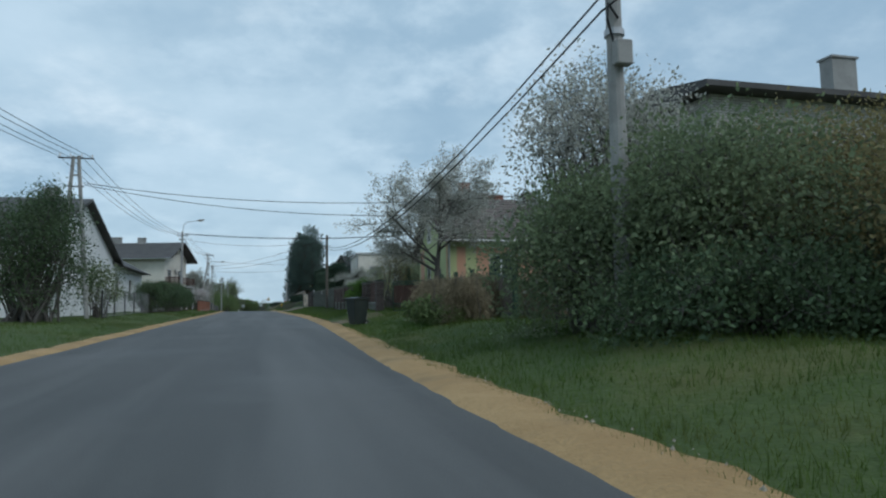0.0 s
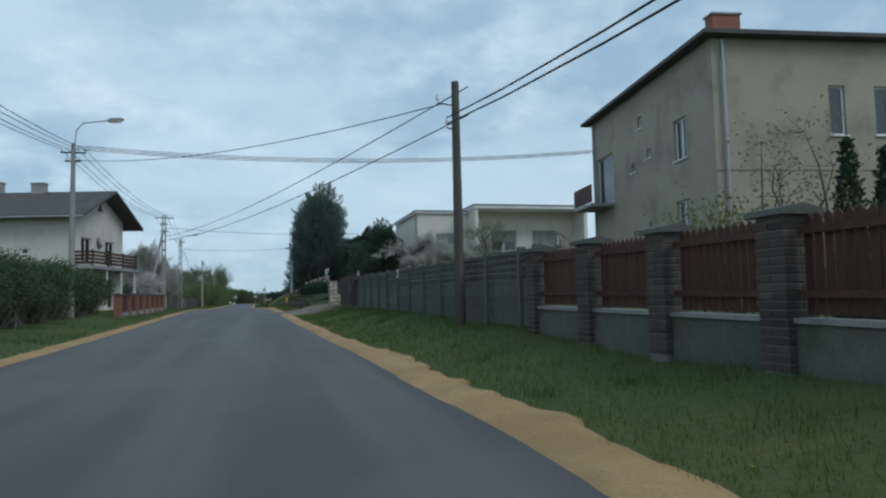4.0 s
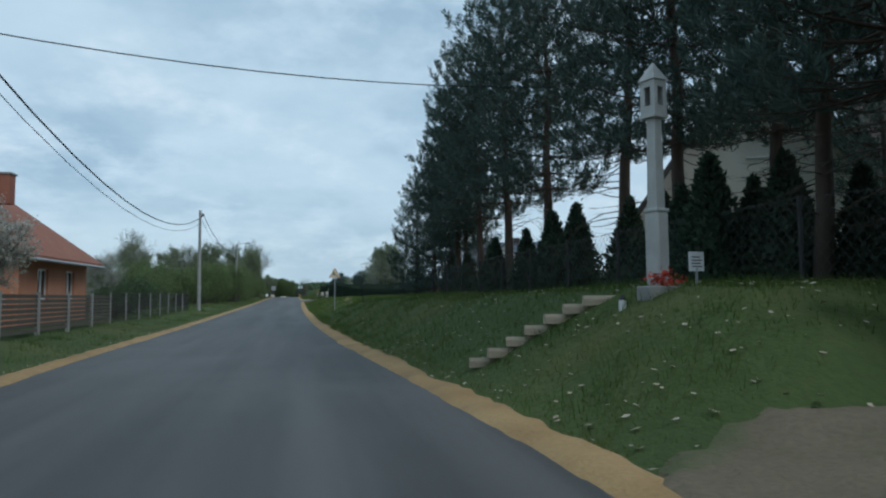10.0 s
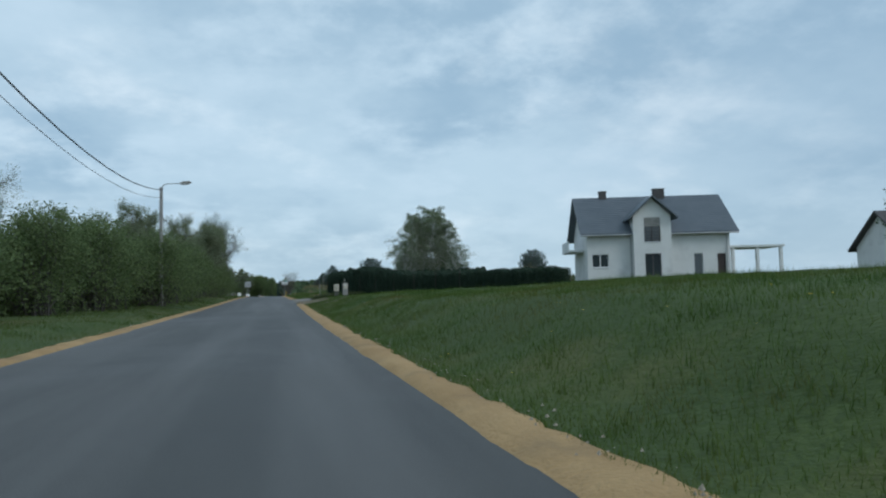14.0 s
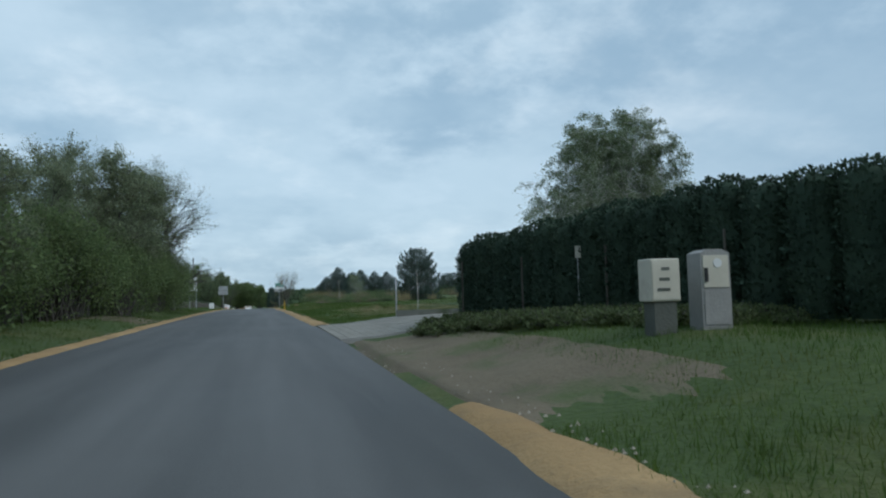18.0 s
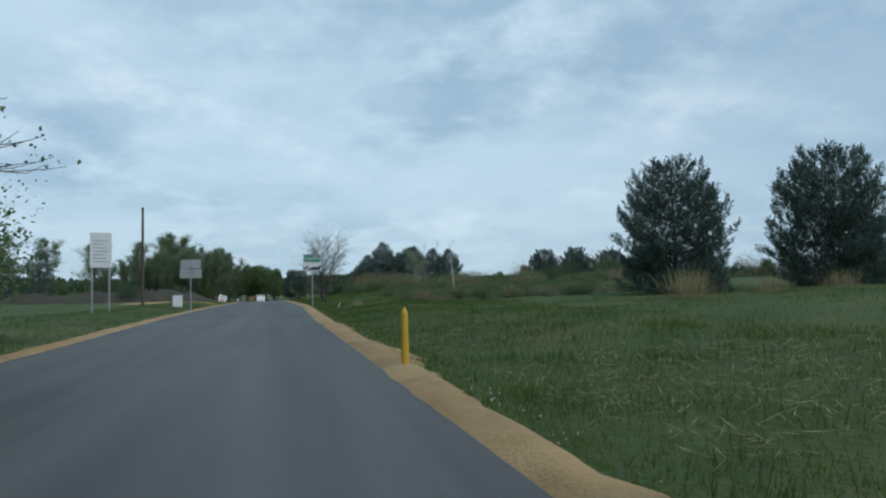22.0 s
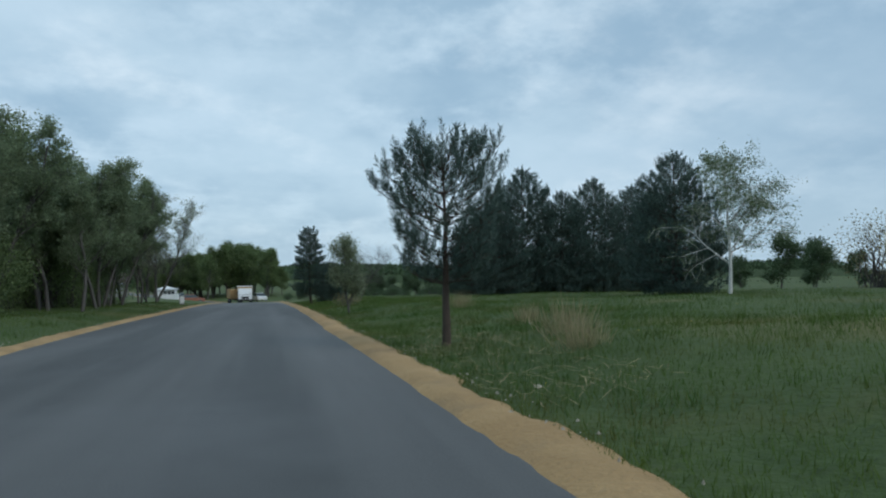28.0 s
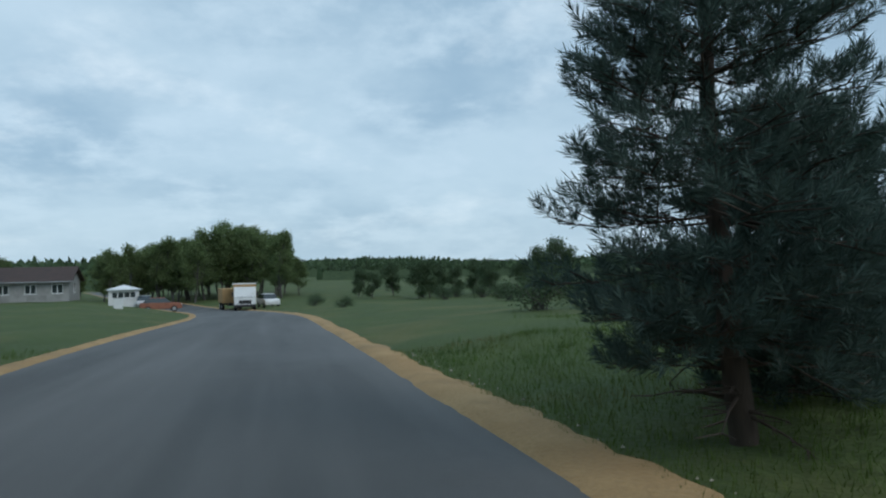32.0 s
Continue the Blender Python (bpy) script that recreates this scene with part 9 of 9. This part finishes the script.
part("body", solid([(-0.21, -0.1), (0.21, -0.1), (0.21, 0.97), (0.1, 1.02), (-0.1, 1.02), (-0.21, 0.97)], -0.15, 0.15), M["concrete"], cb)
dd = part("door", cuboid(-0.18, 0.18, -0.165, -0.15, 0.53, 0.94), M["cabinet"], cb)
part("door", cuboid(-0.18, 0.18, -0.165, -0.15, 0.06, 0.50), M["concrete"], cb)
part("round_plate", rod((0.02, -0.175, 0.84), (0.02, -0.166, 0.84), 0.06, sides=14), M["sign_white"], dd)
part("handle", cuboid(-0.17, -0.13, -0.19, -0.166, 0.6, 0.78), M["iron"], cb)
ps = thing("hedge_post", pose(*at(4.8, 230.7)), "thin galvanised steel post before the hedge", "post", "hedge posts")
part("post", rod((0, 0, -0.2), (0, 0, 1.5), 0.022, sides=8), M["wood_grey"], ps)
copies(ps, [(4.75 + 0.29 * (231.0 - y), y, 0.95, 0) for y in (228.4, 225.9, 223.4, 220.4, 217.2, 214.0, 211.0, 208.0)])
pl2 = thing("notice_plate", pose(*Vector(at(6.0, 226.6)) + Vector((0, 0, 1.3)), 0, 0, 0), "small plate fixed before the clipped hedge", "sign")
part("plate", cuboid(-0.06, 0.06, -0.008, 0.008, -0.12, 0.12), M["cabinet"], pl2), part("stem", rod((0, 0.02, -1.6), (0, 0.02, 0.1), 0.012), M["steel"], pl2)
gf = thing("mesh_gate", pose(7.6, 237.9, lay(7.6, 237.9), 0, 0, -4), "light steel mesh driveway gate in its frame", "gate")
bm = bmesh.new()
for a, b in (((0, 0, -0.2), (0, 0, 1.75)), ((2.35, 0, -0.2), (2.35, 0, 1.75)), ((0, 0, 1.7), (2.35, 0, 1.7)), ((0, 0, 0.15), (2.35, 0, 0.15))):
    cyl(bm, a, b, 0.03, sides=8)
part("gate_frame", bm, M["iron"], gf)
part("wire_mesh", mesh_np("wire_mesh", *tubes([[x, 0, 0.15, 0.004, x, 0, 1.7, 0.004] for x in np.arange(0.08, 2.3, 0.08)] + [[0, 0, z, 0.004, 2.35, 0, z, 0.004] for z in np.arange(0.3, 1.7, 0.2)], 4), M["iron"]), None, gf)
part("footing", cuboid(-0.35, -0.1, -0.12, 0.12, -0.2, 0.25), M["concrete"], gf)
sf = thing("steel_post", pose(*at(4.6, 238.6)), "single slim steel fence post", "post")
sf["label"] = "single slim steel fence post at the drive"
part("post", rod((0, 0, -0.2), (0, 0, 1.5), 0.025, sides=8), M["steel"], sf)
part("kerb", cuboid(0, 3.2, -0.04, 0.04, -0.2, 0.3), M["concrete_dark"], sf)
wt = thing("stake", pose(2.6, 300.6, lay(2.6, 300.6), 0, 14, 0), "short white broken stake in the grass", "stake")
part("stick", rod((0, 0, -0.1), (0, 0, 0.35), 0.025, 0.02), M["white_paint"], wt)

# ---- drives ----
def paved_drive(name, u0, u1, y0, y1, label, block=(0.2, 0.1), rise=0.034, material="paving"):
    ob = new(name, grid_mesh(name, np.linspace(u0, u1, 50), np.linspace(y0, y1, 40), lambda U, Y: rz(Y) + bank(U, Y) + rise - 0.008 + 0.045 * np.clip((U - u0) / 0.8, 0, 1) - 0.028, M["gravel"]))
    tagged(ob, label, "driveway", kind="structure")
    bx, by = block
    me = mesh_bm("paving_block", cuboid(-bx / 2 + 0.006, bx / 2 - 0.006, -by / 2 + 0.003, by / 2 - 0.003, -0.03, 0.012, 0.004), M[material])
    r = random.Random(7)
    k = 0
    n_y, n_u = int((y1 - y0) / by), int((u1 - u0) / bx)
    rest_v, rest_f = [], []
    near = []
    for i in range(n_y):
        for j in range(n_u):
            y = y0 + (i + 0.5 + (0.5 if j % 2 else 0)) * by
            u = u0 + (j + 0.5) * bx
            if y > y1 - by / 2:
                continue
            near.append((u, y))
    near.sort(key=lambda q: q[0])
    for k, (u, y) in enumerate(near):
        x = float(cx(y) + u)
        level = lambda q: float(rz(y) + bank(np.array(q), np.array(y)) + rise + 0.045 * min(1, max(0, (q - u0) / 0.8)) - 0.028)
        z = level(u) + r.uniform(-0.002, 0.002)
        fall = level(u + bx / 2) - level(u - bx / 2)
        if k < 290:
            part("paving_block", me, None, ob, at_pose=pose(x, y, z, r.uniform(-0.6, 0.6), r.uniform(-0.6, 0.6) - math.degrees(math.atan2(fall, bx)), r.uniform(-0.5, 0.5)))
        else:
            a, b = bx / 2 - 0.006, by / 2 - 0.003
            c = len(rest_v)
            rest_v += [(x + sa * a, y + sb * b, z + h + sa * fall / 2) for h in (0.012, -0.03) for sa, sb in ((-1, -1), (1, -1), (1, 1), (-1, 1))]
            rest_f += [(c, c + 1, c + 2, c + 3), (c, c + 4, c + 5, c + 1), (c + 1, c + 5, c + 6, c + 2), (c + 2, c + 6, c + 7, c + 3), (c + 3, c + 7, c + 4, c)]
    edging = lambda U, Y: rz(Y) + bank(U, Y) + rise + 0.045 * np.clip((U - u0) / 0.8, 0, 1) - 0.028 + np.where(np.abs(Y - ye) > 0.055, -0.12, 0.016)
    for ye in (y0 - 0.04, y1 + 0.04):
        part("kerb_stone_edging", grid_mesh("kerb_stone_edging", np.linspace(u0, u1, 30), np.array([ye - 0.06, ye - 0.05, ye + 0.05, ye + 0.06]), edging, M["concrete"], False), None, ob, "grey concrete edging strip")
    if rest_f:
        o = part("paving_field", mesh_np("paving_field", rest_v, rest_f, M[material]), None, ob)
        o["kind"] = "stuff"
    return ob


paved_drive("driveway_1", 1.94, 7.6, 89.2, 95.0, "buff-brown concrete block paving of a house drive", (0.24, 0.16), material="paving_brown")
paved_drive("driveway_2", 1.80, 11.5, 231.4, 239.0, "pale concrete block paving of a wide drive", (0.24, 0.18))


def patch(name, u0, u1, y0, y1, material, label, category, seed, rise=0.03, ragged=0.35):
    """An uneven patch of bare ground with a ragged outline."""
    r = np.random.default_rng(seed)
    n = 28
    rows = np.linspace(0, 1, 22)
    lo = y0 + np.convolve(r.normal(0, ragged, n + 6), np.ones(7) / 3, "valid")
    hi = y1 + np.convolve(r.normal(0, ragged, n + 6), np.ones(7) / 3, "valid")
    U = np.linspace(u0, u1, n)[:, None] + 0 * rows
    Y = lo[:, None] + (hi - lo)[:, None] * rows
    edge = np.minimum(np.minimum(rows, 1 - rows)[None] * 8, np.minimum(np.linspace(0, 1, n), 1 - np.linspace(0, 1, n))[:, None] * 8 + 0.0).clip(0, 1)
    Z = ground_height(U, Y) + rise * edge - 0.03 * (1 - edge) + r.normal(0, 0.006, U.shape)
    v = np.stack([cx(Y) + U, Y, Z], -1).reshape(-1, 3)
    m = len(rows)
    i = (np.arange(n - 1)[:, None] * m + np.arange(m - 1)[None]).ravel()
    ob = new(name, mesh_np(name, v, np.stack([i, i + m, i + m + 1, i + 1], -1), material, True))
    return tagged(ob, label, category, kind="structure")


patch("drive_earth_1", 2.2, 5.0, 36.8, 40.2, M["earth"], "bare sandy earth of a field-gate entrance", "bare ground", 1)
patch("drive_earth_2", 1.95, 7.0, 86.4, 89.2, M["earth"], "bare gravelly earth beside the paved drive", "bare ground", 2)
patch("drive_earth_3", 1.75, 6.9, 118.2, 121.2, M["earth"], "bare stony earth of the gate drive", "bare ground", 3, 0.09)
patch("drive_earth_4", 1.75, 4.4, 219.2, 231.3, M["earth"], "gravel strip between the road and junipers", "bare ground", 4)
patch("drive_earth_5", 1.9, 9.0, 211.4, 215.6, M["earth"], "bare sandy earth track across the verge", "bare ground", 5)
patch("drive_earth_6", -14.0, -4.6, 330, 341, M["sand"], "sandy lay-by on the west side", "bare ground", 6)
patch("drive_earth_7", -12.0, -4.6, 246, 252, M["earth"], "sandy track on the west side", "bare ground", 7)
# Mossy patch whose colour also stands in for the pines' shade on the bank.
patch("pine_litter", 5.6, 9.6, 121.5, 158.0, M["moss_shade"], "mossy yellow-brown ground with pine shade in its colour", "bare ground", 11, 0.02, 0.5)
net = patch("slope_netting", 3.4, 6.3, 95.3, 117.0, M["net"], "grey erosion netting laid over the planted slope", "netting", 8, 0.05, 0.12)
for k, (x, y) in enumerate(((6.25, 43.2), (6.5, 42.6), (6.9, 42.75))):
    sl = thing("stone_slab", pose(x, y, lay(x, y) + 0.07, 4, -3, 25 * k), "flat pale stone slab lying in the grass", "slab", "stone slabs")
    part("slab", cuboid(-0.3 + 0.05 * k, 0.3, -0.2, 0.22, -0.1, 0.03, 0.012), M["stone_pale"], sl)
_r = random.Random(30)
for k in range(26):
    u, y = _r.uniform(2.6, 6.0), _r.choice([_r.uniform(117.5, 125), _r.uniform(119, 124), _r.uniform(344, 352), _r.uniform(160, 175)])
    x, yy, z = at(u, y)
    st = thing("stone", pose(x, yy, z, _r.uniform(0, 40), 0, _r.uniform(0, 360)), "small pale stone lying in the grass", "stone", "loose stones")
    bm = bmesh.new()
    bmesh.ops.create_icosphere(bm, subdivisions=1, radius=_r.uniform(0.03, 0.07))
    bmesh.ops.scale(bm, vec=(1.3, 0.9, 0.6), verts=bm.verts)
    part("body", bm, M["stone_pale"], st)

# heap of earth and rubble by the lay-by
def mound_height(U, Y):
    along = np.clip(2.8 * np.sin(np.clip((U + 30) / 23.8, 0, 1) * np.pi), 0, 1)
    across = np.sin(np.clip((Y - 342.5) / 11.5, 0, 1) * np.pi) ** 0.8
    return rz(Y) + 0.1 + along * across * (1.35 + 0.22 * np.sin(U * 0.9) + 0.12 * np.sin(U * 2.3 + Y)) + 0.06 * np.sin(U * 3.1) * np.sin(Y * 2.7)


hp = new("earth_mound", grid_mesh("earth_mound", np.linspace(-30, -6.2, 60), np.linspace(342.5, 354, 36), mound_height, M["heap"]))
tagged(hp, "low mound of dumped earth grown with weeds", "earth mound", kind="structure")

# ---- vehicles and the kiosk at the bend ----
def wheel(parent, x, y, r, w, side):
    t = part("wheel", rod((x, y, r), (x + side * w, y, r), r, sides=18), M["rubber"], parent)
    part("rim", rod((x + side * w, y, r), (x + side * (w + 0.01), y, r), r * 0.58, sides=12), M["steel"], t)


tr = thing("truck", pose(-5.3, 453.0, lay(-5.3, 454) - 0.05, 0, 0, 4), "white-cabbed box lorry with orange-beige body parked at the bend", "truck")
cab = solid([(0.0, 0.55), (0.0, 1.45), (0.35, 2.35), (1.9, 2.4), (1.9, 0.55)], -1.05, 1.05, "yz")
cabp = part("cab", cab, M["white_paint"], tr)
part("windscreen", solid([(-0.012, 1.42), (0.33, 2.24), (0.345, 2.24), (0.003, 1.42)], -0.92, 0.92, "yz"), M["glass"], cabp)
part("grille", cuboid(-0.6, 0.6, -0.02, 0.0, 0.75, 1.1), M["iron"], cabp), part("bumper", cuboid(-1.06, 1.06, -0.08, 0.1, 0.42, 0.68, 0.02), M["iron"], tr)
for s in (-1, 1):
    part("headlight", cuboid(s * 0.72, s * 0.98, -0.03, 0.0, 0.78, 0.98), M["frame_white"], cabp)
    part("mirror", cuboid(s * 1.1, s * 1.28, 0.2, 0.28, 1.5, 1.95), M["iron"], cabp)
    wheel(tr, s * 0.78, 0.9, 0.42, 0.28, s), wheel(tr, s * 0.78, 4.9, 0.42, 0.28, s)
bx_ = part("box_body", cuboid(-1.15, 1.15, 2.0, 6.4, 0.85, 2.75, 0.03), M["sand"], tr, "orange-beige box body")
part("box_edge", cuboid(-1.18, 1.18, 1.98, 2.06, 2.68, 2.8), M["white_paint"], bx_)
part("chassis", cuboid(-0.5, 0.5, 0.3, 6.3, 0.5, 0.8), M["iron"], tr)
tl_ = thing("trailer", pose(-6.9, 459.5, lay(-6.9, 460) - 0.05, 0, 0, 10), "orange-beige box trailer standing behind the lorry", "trailer")
part("box_body", cuboid(-1.1, 1.1, 0, 5.0, 0.8, 2.35, 0.03), M["sand"], tl_), part("chassis", cuboid(-0.5, 0.5, 0.1, 4.9, 0.5, 0.78), M["iron"], tl_)
for s in (-1, 1):
    wheel(tl_, s * 0.8, 1.3, 0.4, 0.25, s), wheel(tl_, s * 0.8, 3.8, 0.4, 0.25, s)


def small_car(x, y, turn, paint, label):
    ob = thing("car", pose(x, y, lay(x, y) - 0.03, 0, 0, turn), label, "car", "parked cars")
    body = solid([(-2.0, 0.3), (2.0, 0.3), (2.05, 0.65), (1.9, 0.85), (1.0, 0.95), (-1.9, 0.98), (-2.05, 0.7)], -0.82, 0.82)
    bmesh.ops.bevel(body, geom=list(body.edges), offset=0.05, segments=2, affect="EDGES")
    part("body", body, M[paint], ob)
    top = bmesh.new()
    a = [(1.05, 0.93), (0.45, 1.42), (-1.1, 1.45), (-1.75, 0.96)]
    lo, hi = 0.78, 0.62
    v = [bm_v for bm_v in (top.verts.new((x_, s * (lo if z_ < 1 else hi), z_)) for s in (-1, 1) for x_, z_ in a)]
    for f in ((0, 1, 2, 3), (4, 5, 6, 7), (0, 1, 5, 4), (1, 2, 6, 5), (2, 3, 7, 6)):
        top.faces.new([v[i] for i in f])
    cb_ = part("cabin", top, M["glass"], ob)
    part("roof", cuboid(-1.05, 0.42, -0.6, 0.6, 1.43, 1.47, 0.01), M[paint], cb_)
    for s in (-1, 1):
        for q in (-1.25, 1.25):
            w_ = part("wheel", rod((q, s * 0.66, 0.31), (q, s * 0.84, 0.31), 0.31, sides=16), M["rubber"], ob)
            part("rim", rod((q, s * 0.84, 0.31), (q, s * 0.85, 0.31), 0.19, sides=12), M["steel"], w_)
        part("headlight", cuboid(1.95, 2.04, s * 0.45, s * 0.72, 0.66, 0.8), M["frame_white"], ob)
    return ob


small_car(-3.2, 460.0, -75, "white_paint", "white car parked beside the lorry")
small_car(-14.0, 458.0, 12, "brick_red", "old dark red car parked near the kiosk")
small_car(-16.4, 462.5, 100, "steel", "grey car parked behind the kiosk")
kz = lay(-18.2, 461) + 0.1
ki = thing("kiosk", pose(-19.7, 461.0, kz, 0, 0, 12), "small white panelled kiosk with shallow pyramid roof", "kiosk")
house_walls(ki, 3.0, 2.6, 1.75, "plaster_white", {"south": [(0.3, 2.7, 0.85, 1.55, 3)], "east": [(0.4, 1.2, 0.05, 1.6, 0, 0, "door"), (1.5, 2.3, 0.85, 1.55, 0)]}, 0.1)
bm = bmesh.new()
v = [bm.verts.new(p) for p in ((-0.3, -0.3, 1.76), (3.3, -0.3, 1.76), (3.3, 2.9, 1.76), (-0.3, 2.9, 1.76), (1.5, 1.3, 2.3))]
for f in ((0, 1, 2, 3), (0, 1, 4), (1, 2, 4), (2, 3, 4), (3, 0, 4)):
    bm.faces.new([v[i] for i in f])
part("roof", bm, M["white_paint"], ki)
part("flue", rod((2.2, 1.6, 1.9), (2.2, 1.6, 3.6), 0.05), M["iron"], ki)
mb = thing("utility_cabinet", pose(-13.8, 438.1, lay(-13.8, 438.1), 0, 0, 0), "small white utility cabinet on the west verge", "cabinet")
part("body", cuboid(-0.3, 0.3, -0.15, 0.15, -0.1, 0.85, 0.015), M["white_paint"], mb), part("lid", cuboid(-0.33, 0.33, -0.18, 0.18, 0.85, 0.9), M["concrete"], mb)
